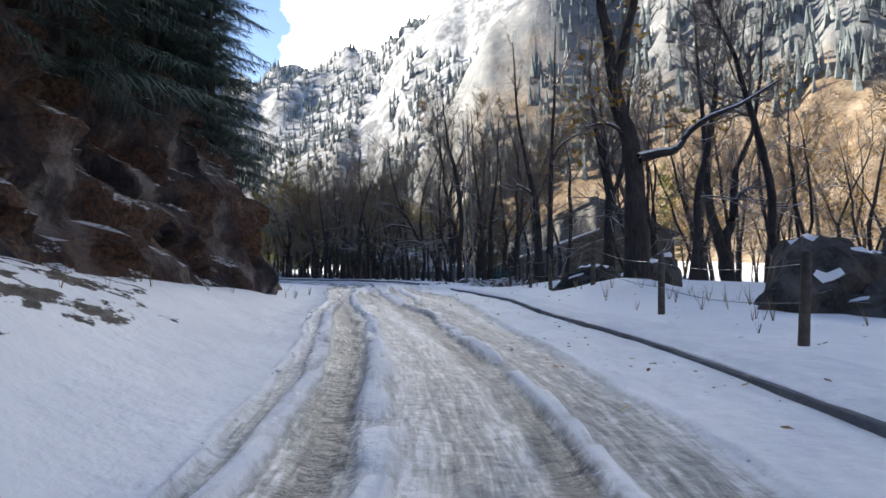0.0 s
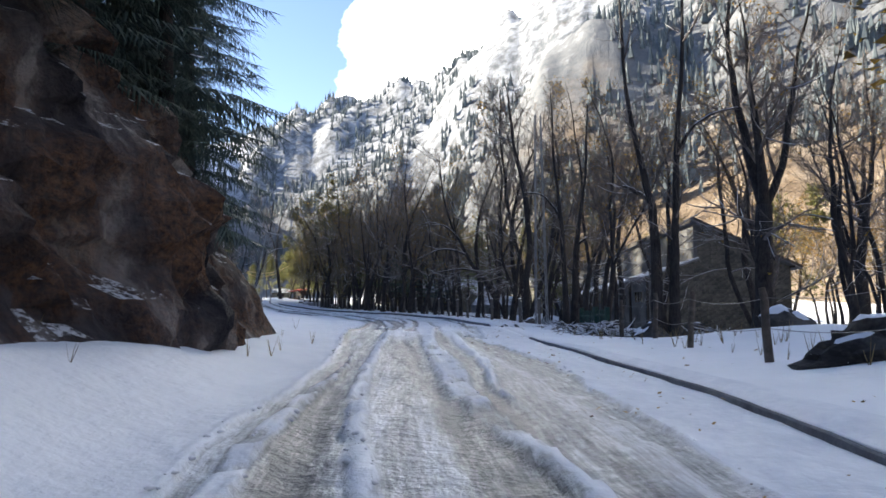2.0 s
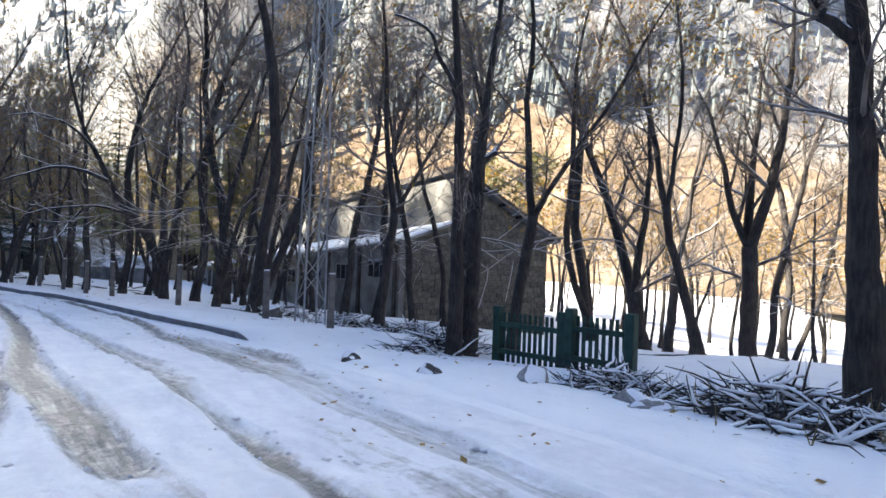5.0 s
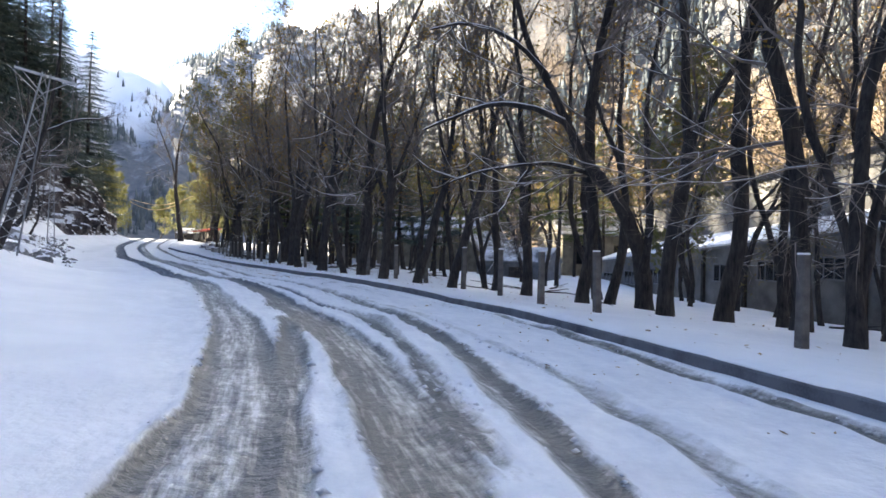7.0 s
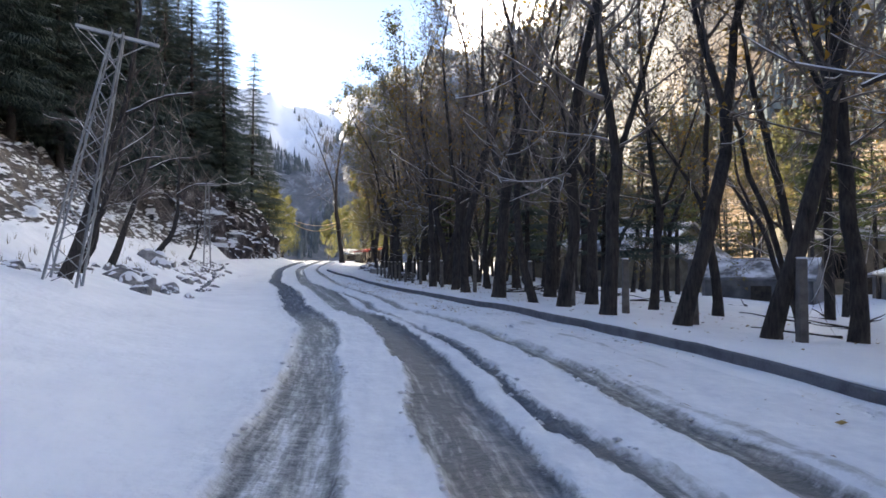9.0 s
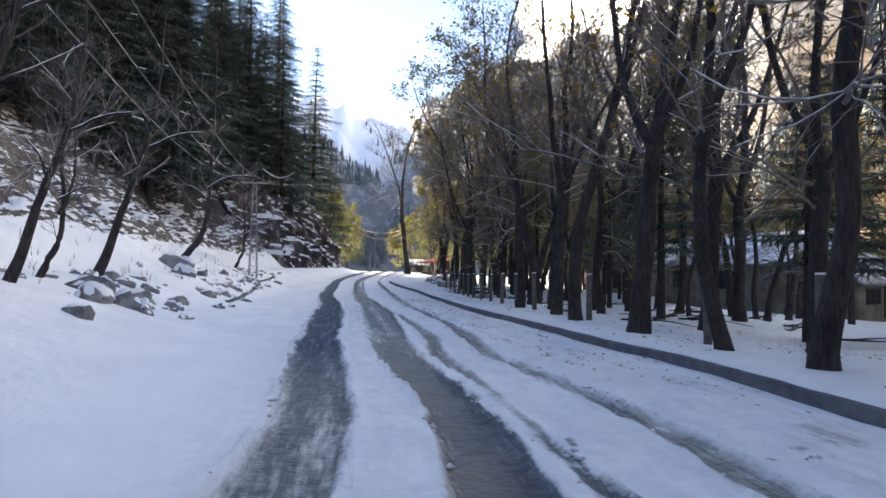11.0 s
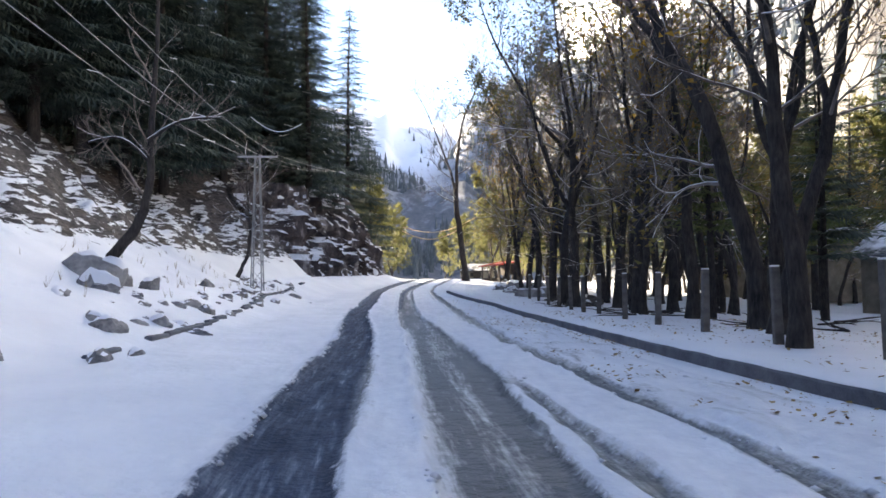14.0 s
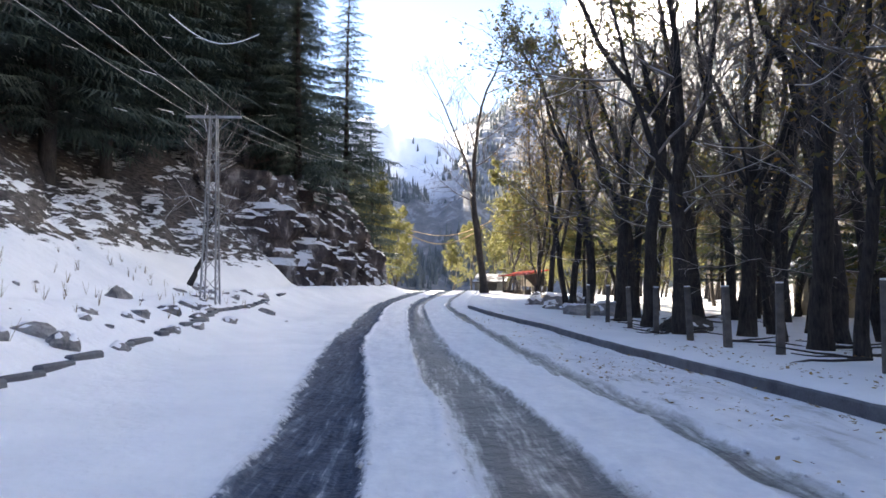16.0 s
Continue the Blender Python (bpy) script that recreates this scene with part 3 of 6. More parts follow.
l.new(calc(n, l, "ADD", steepness, calc(n, l, "MULTIPLY", calc(n, l, "SUBTRACT", 1.0, side.outputs["Fac"]), 0.75)), bare_rock.inputs["Value"])
earth_n = noise_node(n, l, place.outputs["Position"], 0.5, 6.0)
earth = ramp(n, l, earth_n, (0.3, (0.048, 0.044, 0.05)), (0.5, (0.105, 0.096, 0.098)), (0.62, (0.15, 0.122, 0.105)), (0.75, (0.26, 0.245, 0.235)))
earth = mix(n, l, fine, earth, (0.03, 0.027, 0.025))
seam = noise_node(n, l, strata.outputs["Vector"], 2.6, 8.0, 0.7)
earth = mix(n, l, 1.0, earth, ramp(n, l, seam, (0.38, (0.35, 0.34, 0.36)), (0.5, (1.0, 1.0, 1.0)), (0.64, (1.9, 1.85, 1.8))), "MULTIPLY")
hill_fac = bare_rock.outputs["Result"]
l.new(mix(n, l, hill_fac, flat, earth), b.inputs["Base Color"])
rough = calc(n, l, "SUBTRACT", 0.78, calc(n, l, "MULTIPLY", w_fac, calc(n, l, "ADD", 0.20, calc(n, l, "MULTIPLY", wet.outputs["Fac"], -0.08))))
l.new(rough, b.inputs["Roughness"])
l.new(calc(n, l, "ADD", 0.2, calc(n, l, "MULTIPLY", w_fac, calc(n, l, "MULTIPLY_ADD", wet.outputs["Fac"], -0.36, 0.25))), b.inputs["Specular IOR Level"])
height = calc(n, l, "ADD", calc(n, l, "MULTIPLY", lumps, calc(n, l, "ADD", 0.42, w_fac)), calc(n, l, "MULTIPLY", fine, 0.15))
height = calc(n, l, "SUBTRACT", height, calc(n, l, "MULTIPLY", w_fac, 0.5))
height = calc(n, l, "MULTIPLY_ADD", rocky, calc(n, l, "MULTIPLY", hill_fac, 2.6), height)
height = calc(n, l, "MULTIPLY_ADD", noise_node(n, l, place.outputs["Position"], 2.1, 3.0, 0.5), 0.9, height)
bump(n, l, b, height, 0.65, 0.09)

# mountains: snow dusting, rock, dry golden grass; haze painted into snow and rock
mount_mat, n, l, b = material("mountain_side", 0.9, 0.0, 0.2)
p = n.new("ShaderNodeNewGeometry")
sep = n.new("ShaderNodeSeparateXYZ")
l.new(p.outputs["Normal"], sep.inputs[0])
m1, m2 = noise_node(n, l, p.outputs["Position"], 0.014, 9.0, 0.65), noise_node(n, l, p.outputs["Position"], 0.10, 11.0, 0.74)
grass_a = n.new("ShaderNodeAttribute")
grass_a.attribute_name = "grass"
rock_c = ramp(n, l, m2, (0.35, (0.11, 0.12, 0.135)), (0.6, (0.20, 0.205, 0.21)))
grass_c = ramp(n, l, m2, (0.35, (0.10, 0.07, 0.045)), (0.5, (0.19, 0.14, 0.095)), (0.62, (0.30, 0.24, 0.18)))
g_fac = calc(n, l, "ADD", grass_a.outputs["Fac"], calc(n, l, "MULTIPLY", calc(n, l, "SUBTRACT", m1, 0.5), 2.0))
g_map = n.new("ShaderNodeMapRange")
g_map.inputs["From Min"].default_value, g_map.inputs["From Max"].default_value = 0.25, 0.7
l.new(g_fac, g_map.inputs["Value"])
under = mix(n, l, g_map.outputs["Result"], rock_c, grass_c)
snowy = n.new("ShaderNodeAttribute")
snowy.attribute_name = "snowy"
s_fac = calc(n, l, "ADD", snowy.outputs["Fac"], calc(n, l, "MULTIPLY", calc(n, l, "SUBTRACT", m2, 0.5), 2.2))
s_map = n.new("ShaderNodeMapRange")
s_map.inputs["From Min"].default_value, s_map.inputs["From Max"].default_value = 0.38, 0.78
l.new(s_fac, s_map.inputs["Value"])
deep_snow = n.new("ShaderNodeMapRange")
deep_snow.inputs["From Min"].default_value, deep_snow.inputs["From Max"].default_value = 0.75, 1.3
l.new(snowy.outputs["Fac"], deep_snow.inputs["Value"])
# grey end is snow dulled by painted haze, white end deep snow
hazed_snow = mix(n, l, deep_snow.outputs["Result"], (0.36, 0.38, 0.42), (0.78, 0.80, 0.84))
l.new(mix(n, l, s_map.outputs["Result"], under, hazed_snow), b.inputs["Base Color"])
bump(n, l, b, m2, 0.6, 3.0)

# cliff rock: dark, rusty and earthy in patches
def cliff_rock(name, rust_share, snow_lo, snow_hi):
    m, n, l, b = material(name, 0.85, 0.0, 0.3)
    p = n.new("ShaderNodeNewGeometry")
    st = n.new("ShaderNodeMapping")
    st.inputs["Rotation"].default_value = (0.5, 0.4, 0.9)
    st.inputs["Scale"].default_value = (0.5, 2.2, 0.8)
    l.new(p.outputs["Position"], st.inputs["Vector"])
    c1, c2, c3 = noise_node(n, l, st.outputs["Vector"], 0.55, 8.0, 0.6), noise_node(n, l, p.outputs["Position"], 0.35, 5.0), noise_node(n, l, p.outputs["Position"], 9.0, 6.0, 0.65)
    stone = ramp(n, l, c1, (0.40, (0.018, 0.016, 0.020)), (0.5, (0.06, 0.053, 0.058)), (0.56, (0.10, 0.088, 0.088)), (0.62, (0.27, 0.245, 0.235)))
    rust = ramp(n, l, c3, (0.38, (0.042, 0.024, 0.017)), (0.65, (0.27, 0.13, 0.055)))
    r_map = n.new("ShaderNodeMapRange")
    r_map.inputs["From Min"].default_value, r_map.inputs["From Max"].default_value = 0.42, 0.55
    l.new(c2, r_map.inputs["Value"])
    col = mix(n, l, calc(n, l, "MULTIPLY", r_map.outputs["Result"], rust_share), stone, rust)
    nz2 = n.new("ShaderNodeSeparateXYZ")
    l.new(p.outputs["Normal"], nz2.inputs[0])
    s2 = n.new("ShaderNodeMapRange")
    s2.inputs["From Min"].default_value, s2.inputs["From Max"].default_value = snow_lo, snow_hi
    l.new(calc(n, l, "ADD", nz2.outputs["Z"], calc(n, l, "MULTIPLY", calc(n, l, "SUBTRACT", c3, 0.5), 0.5)), s2.inputs["Value"])
    l.new(mix(n, l, s2.outputs["Result"], col, SNOW_COL), b.inputs["Base Color"])
    bump(n, l, b, calc(n, l, "ADD", c1, calc(n, l, "MULTIPLY", c3, 0.6)), 1.0, 0.28)
    return m


cliff_mat = cliff_rock("cliff_rock", 0.55, 0.86, 0.93)
nose_mat = cliff_rock("outcrop_rock", 0.12, 0.55, 0.63)

# rough stone masonry
stone_mat, n, l, b = material("stone_masonry", 0.9, 0.0, 0.2)
c = coords(n)
br = node(n, "ShaderNodeTexBrick", Scale=1.0, Mortar_Size=0.018, Mortar_Smooth=0.4, Bias=0.0, Brick_Width=0.42, Row_Height=0.2)
br.inputs["Color1"].default_value, br.inputs["Color2"].default_value, br.inputs["Mortar"].default_value = (0.06, 0.06, 0.052, 1), (0.19, 0.175, 0.14, 1), (0.13, 0.128, 0.12, 1)
wobble = noise_node(n, l, c, 2.5, 3.0)
shift = n.new("ShaderNodeVectorMath")
shift.operation = "ADD"
off = n.new("ShaderNodeCombineXYZ")
l.new(calc(n, l, "MULTIPLY", wobble, 0.15), off.inputs[0])
l.new(calc(n, l, "MULTIPLY", wobble, 0.12), off.inputs[1])
swap = n.new("ShaderNodeSeparateXYZ")
l.new(c, swap.inputs[0])
flat_v = n.new("ShaderNodeCombineXYZ")
l.new(calc(n, l, "ADD", swap.outputs[0], swap.outputs[1]), flat_v.inputs[0])
l.new(swap.outputs[2], flat_v.inputs[1])
l.new(flat_v.outputs[0], shift.inputs[0])
l.new(off.outputs[0], shift.inputs[1])
l.new(shift.outputs[0], br.inputs["Vector"])
patch = noise_node(n, l, c, 0.8, 5.0)
l.new(mix(n, l, calc(n, l, "MULTIPLY", patch, 0.7), br.outputs["Color"], (0.08, 0.078, 0.07)), b.inputs["Base Color"])
bump(n, l, b, calc(n, l, "SUBTRACT", noise_node(n, l, c, 12.0), br.outputs["Fac"]), 0.8, 0.04)


# ---- ground: one sheet ----
def spread(a, b, n, power=1.0):
    t = np.linspace(0, 1, n) ** power
    return a + (b - a) * t


def build_ground():
    srow = np.r_[spread(-60, -8, 20, 1.0)[:-1], np.arange(-8, 20, 0.2), np.arange(20, 44, 0.22), np.arange(44, 96, 0.17), np.arange(96, 120, 0.3), np.arange(120, 150, 0.6), spread(150, 400, 40, 1.6)]
    left = -np.r_[spread(2.0, 30.0, 112)[::1], spread(30.0, 420.0, 16, 2.0)[1:]][::-1]
    roadf = np.linspace(0, 1, 116)[1:]
    rightq = np.r_[0.012, 0.05, 0.12, 0.22, spread(0.4, 30, 52), spread(30, 460, 16, 2.0)[1:]]
    S = srow[:, None]
    k = kerb_o(S)
    O = np.hstack([np.repeat(left[None], len(srow), 0), -2.0 + roadf[None] * (k + 2.0), k + rightq[None]])
    S = np.repeat(S, O.shape[1], 1)
    Z = ground_z(S, O)
    bare, deep, tone = track_amount(S, O)
    on = (O > -3.0) & (O <= kerb_o(S) + 0.005)
    bare, deep = np.where(on, bare, 0), np.where(on, deep, 0)
    lump = 0.035 * fbm(S * 0.9, O * 1.6, 7.0, 3) + 0.06 * fbm(S * 1.8, O * 2.6, 8.0, 2) * smooth(0.03, 0.5, bare) * (1 - 0.6 * bare)
    cover = np.where(on, 0.055 * (1 - bare), 0.055)
    cover = cover + np.where(on, 0.05 * smooth(0.03, 0.25, bare) * (1 - smooth(0.3, 0.6, bare)) * (0.4 + vnoise(S * 1.6, O * 1.6, 6.0)), 0)
    cover = cover + np.where(on, 0.022 * ridge_amount(S, O), 0)
    Z = Z + cover - 0.35 * deep + np.where((O > -5) & (O < kerb_o(S)), lump * np.where(on, 1.0, 0.7), lump * 0.6)
    past = O - kerb_o(S)
    sheet = np.where(past > 0.005, Z - 0.07 * (1 - smooth(0.0, 0.22, past)), Z)
    X, Y = to_xy(S, O)
    rows, cols = S.shape
    co = np.stack([X, Y, sheet], -1).reshape(-1, 3)
    i = np.arange(rows - 1)[:, None] * cols + np.arange(cols - 1)[None]
    quads = np.stack([i, i + 1, i + cols + 1, i + cols], -1).reshape(-1, 4)
    me = bpy.data.meshes.new("ground")
    me.vertices.add(len(co))
    me.vertices.foreach_set("co", co.ravel())
    me.loops.add(quads.size)
    me.loops.foreach_set("vertex_index", quads.ravel())
    me.polygons.add(len(quads))
    me.polygons.foreach_set("loop_start", np.arange(0, quads.size, 4))
    me.polygons.foreach_set("loop_total", np.full(len(quads), 4))
    me.update()
    soft_faces = np.ones((rows - 1, cols - 1), bool)
    riser = len(left) + len(roadf) - 1
    soft_faces[:, riser:riser + 1] = False
    me.polygons.foreach_set("use_smooth", soft_faces.ravel())
    a = me.attributes.new("so", "FLOAT_VECTOR", "POINT")
    a.data.foreach_set("vector", np.stack([S, O, 0 * S], -1).ravel())
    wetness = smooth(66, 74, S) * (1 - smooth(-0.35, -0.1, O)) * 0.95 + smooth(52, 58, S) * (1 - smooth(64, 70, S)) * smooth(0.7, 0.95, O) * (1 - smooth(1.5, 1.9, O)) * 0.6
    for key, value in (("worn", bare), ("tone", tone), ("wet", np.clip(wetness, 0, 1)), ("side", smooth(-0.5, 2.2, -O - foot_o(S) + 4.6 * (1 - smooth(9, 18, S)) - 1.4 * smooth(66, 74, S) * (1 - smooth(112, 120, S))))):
        a = me.attributes.new(key, "FLOAT", "POINT")
        a.data.foreach_set("value", np.asarray(value, float).ravel())
    me.materials.append(ground_mat)
    me.validate()
    return tagged(new("ground", me), "snow-covered valley ground with a slushy wheel-tracked mountain road", "ground", kind="structure")


build_ground()


def build_mountains():
    az = np.linspace(-180, 180, 620)
    rr = np.r_[spread(96, 1100, 66, 1.3), 1300, 1700]
    A, R = np.meshgrid(np.radians(az), rr, indexing="ij")
    deg = np.degrees(A)
    sky_el = np.interp(deg, [-180, -120, -60, -30, -10, 0, 6, 11, 18, 24, 28, 32, 40, 50, 70, 110, 150, 180], [20, 24, 31, 34, 31, 27, 23.5, 20.5, 17.0, 15.8, 15.0, 13.6, 14.5, 17, 15, 14, 18, 20])
    sky_el = sky_el + 1.3 * fbm(deg * 0.16 + 40, 0 * deg, 2.0, 4) + 0.35 * fbm(deg * 1.4, 0 * deg, 3.0, 2)
    ridge = np.interp(deg, [-180, -60, 0, 10, 25, 45, 70, 180], [600, 430, 520, 640, 900, 700, 420, 600])
    start = np.interp(deg, [-180, -90, -40, 0, 15, 30, 60, 90, 180], [160, 100, 100, 150, 260, 330, 170, 150, 160])
    t = np.clip((R - start) / (ridge - start), 0, 1.25)
    top = np.tan(np.radians(sky_el)) * ridge
    prof = np.where(t < 1, t ** 1.15, 1 - (t - 1) * 0.8)
    wx, wy = -np.sin(A) * R, np.cos(A) * R
    rough = fbm(wx * 0.008, wy * 0.008, 5.0, 5) * 70 + np.abs(fbm(wx * 0.02, wy * 0.02, 8.0, 4)) * 30
    Z = top * prof + rough * smooth(0.04, 0.35, t) * (1 - smooth(0.82, 1.0, t)) - 2.5
    Z = np.where(R > 1200, Z - 40, Z)
    rows, cols = Z.shape
    co = np.stack([wx - 15, wy + 50, Z], -1).reshape(-1, 3)
    i = np.arange(rows - 1)[:, None] * cols + np.arange(cols - 1)[None]
    quads = np.stack([i, i + cols, i + cols + 1, i + 1], -1).reshape(-1, 4)
    me = mesh_of("mountain_range", co, quads, (mount_mat,), True)
    grass = (1 - smooth(-8, 12, deg)) * (1 - smooth(0.09, 0.32, t)) * 1.0
    meadow = smooth(27, 32, deg) * (1 - smooth(44, 50, deg)) * smooth(0.45, 0.7, t)
    snowv = 0.25 + 0.95 * meadow + 0.30 * smooth(0.2, 0.6, t) - 0.30 * (1 - smooth(-8, 12, deg)) * (1 - smooth(0.08, 0.36, t))
    for key, value in (("grass", grass), ("snowy", snowv)):
        a = me.attributes.new(key, "FLOAT", "POINT")
        a.data.foreach_set("value", np.asarray(value, float).ravel())
    tagged(new("mountain_range", me), "steep forested mountains dusted with snow and dry golden grass", "mountain", kind="structure")
    # far conifers, too many to count
    rnd = np.random.RandomState(5)
    verts, faces = [], []
    for _ in range(30000):
        a = rnd.uniform(-75, 62) if rnd.rand() < 0.8 else rnd.uniform(8, 50)
        ai = int((a + 180) / 360 * (rows - 1))
        lo = int(rnd.uniform(3, cols - 6))
        if t[ai, lo] > 1.0 or meadow[ai, lo] > 0.5 and rnd.rand() < 0.85:
            continue
        dens = 0.66 if a > 8 else 0.5 if t[ai, lo] > 0.3 else 0.28
        if vnoise(wx[ai, lo] * 0.02, wy[ai, lo] * 0.02, 4.0) > dens or t[ai, lo] < 0.04:
            continue
        u, w = rnd.rand(), rnd.rand()
        c0 = co[ai * cols + lo] * (1 - u) + co[min(ai + 1, rows - 1) * cols + lo] * u
        c1 = co[ai * cols + lo + 1] * (1 - u) + co[min(ai + 1, rows - 1) * cols + lo + 1] * u
        c = c0 * (1 - w) + c1 * w
        h = rnd.uniform(4.5, 11)
        rad = h * rnd.uniform(0.13, 0.2)
        base = len(verts)
        for lev, (zz, rk) in enumerate(((0.0, 1.0), (0.45, 0.62))):
            for kk in range(5):
                ang = 2 * math.pi * kk / 5 + lev
                q = rad * rk * rnd.uniform(0.7, 1.25)
                verts.append((c[0] + q * math.cos(ang), c[1] + q * math.sin(ang), c[2] - 0.5 + h * zz + rnd.uniform(-0.4, 0.4)))
        verts += [(c[0], c[1], c[2] + h * 0.75), (c[0], c[1], c[2] + h)]
        for kk in range(5):
            faces.append((base + kk, base + (kk + 1) % 5, base + 10))
            faces.append((base + 5 + kk, base + 5 + (kk + 1) % 5, base + 11))
    tagged(new("mountain_conifers", mesh_of("mountain_conifers", verts, faces, (hazed_fir,))), "distant conifers scattered on the mountain sides, coloured pale with haze", "forest", kind="stuff")


# distant conifers paled to blue-grey, haze put into their colour
hazed_fir = mottled("hazed_conifers", (0.08, 0.10, 0.11), (0.19, 0.21, 0.215), 0.12, 0.9, 0.0, 0.1, 0.8)
build_mountains()


# ---- kerbs along the verge ----
def build_kerb(name, s0, s1):
    sv = np.arange(s0, s1 + 0.01, 0.25)
    prof = [(-0.035, -0.25), (-0.03, 0.20), (-0.015, 0.225), (0.14, 0.215), (0.16, 0.19), (0.16, -0.25)]
    verts, faces = [], []
    for s in sv:
        h = float(kerb_h(s)) / 0.21
        chip = 0.012 * float(fbm(s * 2.3, 0.0, 6.0, 3))
        for dx, dz in prof:
            x, y = to_xy(s, kerb_o(s) + dx + chip)
            verts.append((float(x), float(y), float(road_z(s)) + (dz * h if dz > 0 else dz) + chip * 0.7))
    m = len(prof)
    for i in range(len(sv) - 1):
        for j in range(m - 1):
            faces.append((i * m + j, i * m + j + 1, (i + 1) * m + j + 1, (i + 1) * m + j))
    faces += [tuple(range(m)), tuple((len(sv) - 1) * m + j for j in reversed(range(m)))]
    tagged(new(name, mesh_of(name, verts, faces, (kerb_mat,))), "low grey concrete kerb along the snowy verge", "kerb", kind="structure")


build_kerb("kerb_1", -30, 29.6)
build_kerb("kerb_2", 40.8, 119)



def build_stone_edge():
    """Low rough stones set along the foot of the slope."""
    ob = tagged(new("trim"), "low broken line of rough kerb stones half under snow", "kerb", kind="structure")
    r = random.Random(3)
    lengths = (0.55, 0.8, 1.05)
    shapes = [box_data("stone", w, 0.18, 0.2, kerb_mat, 0.03, 0.94) for w in lengths]
    s = 86.5
    while s < 118:
        i = r.randrange(3)
        mid = s + lengths[i] / 2
        o = -float(np.interp(mid, [82, 92, 96, 100, 107, 118], [4.9, 5.3, 5.7, 6.0, 6.9, 6.9]))
        x, y = (float(q) for q in to_xy(mid, o))
        x2, y2 = to_xy(mid + 0.3, o)
        if r.random() < 0.86:
            piece("stone", shapes[i], ob, pose(x, y, gz(x, y) - 0.06 + r.uniform(-0.025, 0.01), r.uniform(-3, 3), r.uniform(-1, 1), math.degrees(math.atan2(y2 - y, x2 - x)) + r.uniform(-2, 2)))
        s += lengths[i] * r.uniform(0.98, 1.06)


build_stone_edge()


# ---- the near cliff beside the road ----
def build_cliff(name, s0, s1, height, lean, seed, du, mat, label):
    sv = np.arange(s0, s1, du)
    hv = np.arange(-0.6, height, du)
    S, Hh = np.meshgrid(sv, hv, indexing="ij")
    ends = smooth(s0, s0 + 3, S) * (1 - smooth(s1 - 3.5, s1, S))
    O = -foot_o(S) + 0.9 - Hh * lean - 2.5 * (1 - ends) ** 2
    big = fbm(S * 0.22 + Hh * 0.16, Hh * 0.30 - S * 0.12, seed, 3) * 1.5
    slab = fbm(S * 0.5 + Hh * 0.35, Hh * 0.25 - S * 0.2, seed + 3, 3)
    slab = np.round(slab * 5) / 5 * 1.25 + slab * 0.2
    fine_d = fbm(S * 1.2 + Hh * 0.5, Hh * 1.3 - S * 0.5, seed + 7, 3) * 0.62
    crack = -0.5 * (1 - smooth(0.0, 0.09, np.abs(fbm(S * 0.42 + Hh * 0.5, Hh * 0.2 - S * 0.28, seed + 11, 3))))
    chip = np.round(fbm(S * 0.95 + Hh * 0.8, Hh * 0.5 - S * 0.55, seed + 5, 3) * 5) / 5 * 0.75
    O = O + (big + slab + fine_d * 1.2 + chip + crack) * smooth(-0.4, 2.2, Hh) * (0.3 + 0.7 * (1 - smooth(s1 - 9, s1 - 3, S)))
    X, Y = to_xy(S, O)
    Z = road_z(S) + Hh + 0.3 * fbm(S * 0.8, Hh * 0.8, seed + 9, 3)
    rows, cols = S.shape
    i = np.arange(rows - 1)[:, None] * cols + np.arange(cols - 1)[None]
    quads = np.stack([i, i + 1, i + cols + 1, i + cols], -1).reshape(-1, 4)
    me = mesh_of(name, np.stack([X, Y, Z], -1).reshape(-1, 3), quads, (mat,), False)
    tagged(new(name, me), label, "cliff", kind="structure")


build_cliff("cliff_1", 4.0, 33.5, 13.0, 0.50, 21.0, 0.2, cliff_mat, "dark rust-stained rock cliff rising beside the road")
build_cliff("cliff_2", 122.5, 141.0, 8.5, 0.5, 44.0, 0.24, nose_mat, "dark rock outcrop with snow ledges beside the road")


# ---- trees ----
def bent(p, d, length, n, rnd, wob=0.12, lift=0.0):
    pts, p, d = [Vector(p)], Vector(p), Vector(d).normalized()
    for _ in range(n):
        d = (d + Vector((rnd.uniform(-wob, wob), rnd.uniform(-wob, wob), rnd.uniform(-wob, wob) + lift))).normalized()
        p = p + d * (length / n)
        pts.append(p.copy())
    return pts


def along(pts, t):
    x = t * (len(pts) - 1)
    i = min(int(x), len(pts) - 2)
    return pts[i].lerp(pts[i + 1], x - i), (pts[i + 1] - pts[i]).normalized()


def around(d, spread_angle, rnd):
    side_v = d.cross(Vector((rnd.uniform(-1, 1), rnd.uniform(-1, 1), rnd.uniform(-1, 1))))
    side_v = side_v.normalized() if side_v.length > 1e-3 else Vector((1, 0, 0))
    return (d * math.cos(spread_angle) + side_v * math.sin(spread_angle)).normalized()


def leaf(soup, p, size, rnd):
    a = Vector((rnd.uniform(-1, 1), rnd.uniform(-1, 1), rnd.uniform(-0.6, 0.6))).normalized()
    b = a.cross(Vector((rnd.uniform(-1, 1), rnd.uniform(-1, 1), rnd.uniform(-1, 1))))
    b = b.normalized() if b.length > 1e-3 else Vector((0, 0, 1))
    c = p + Vector((0, 0, -size * 0.4))
    soup.tri(c - a * size * 0.55, c + b * size * 0.42, c + a * size * 0.55 - b * size * 0.2)


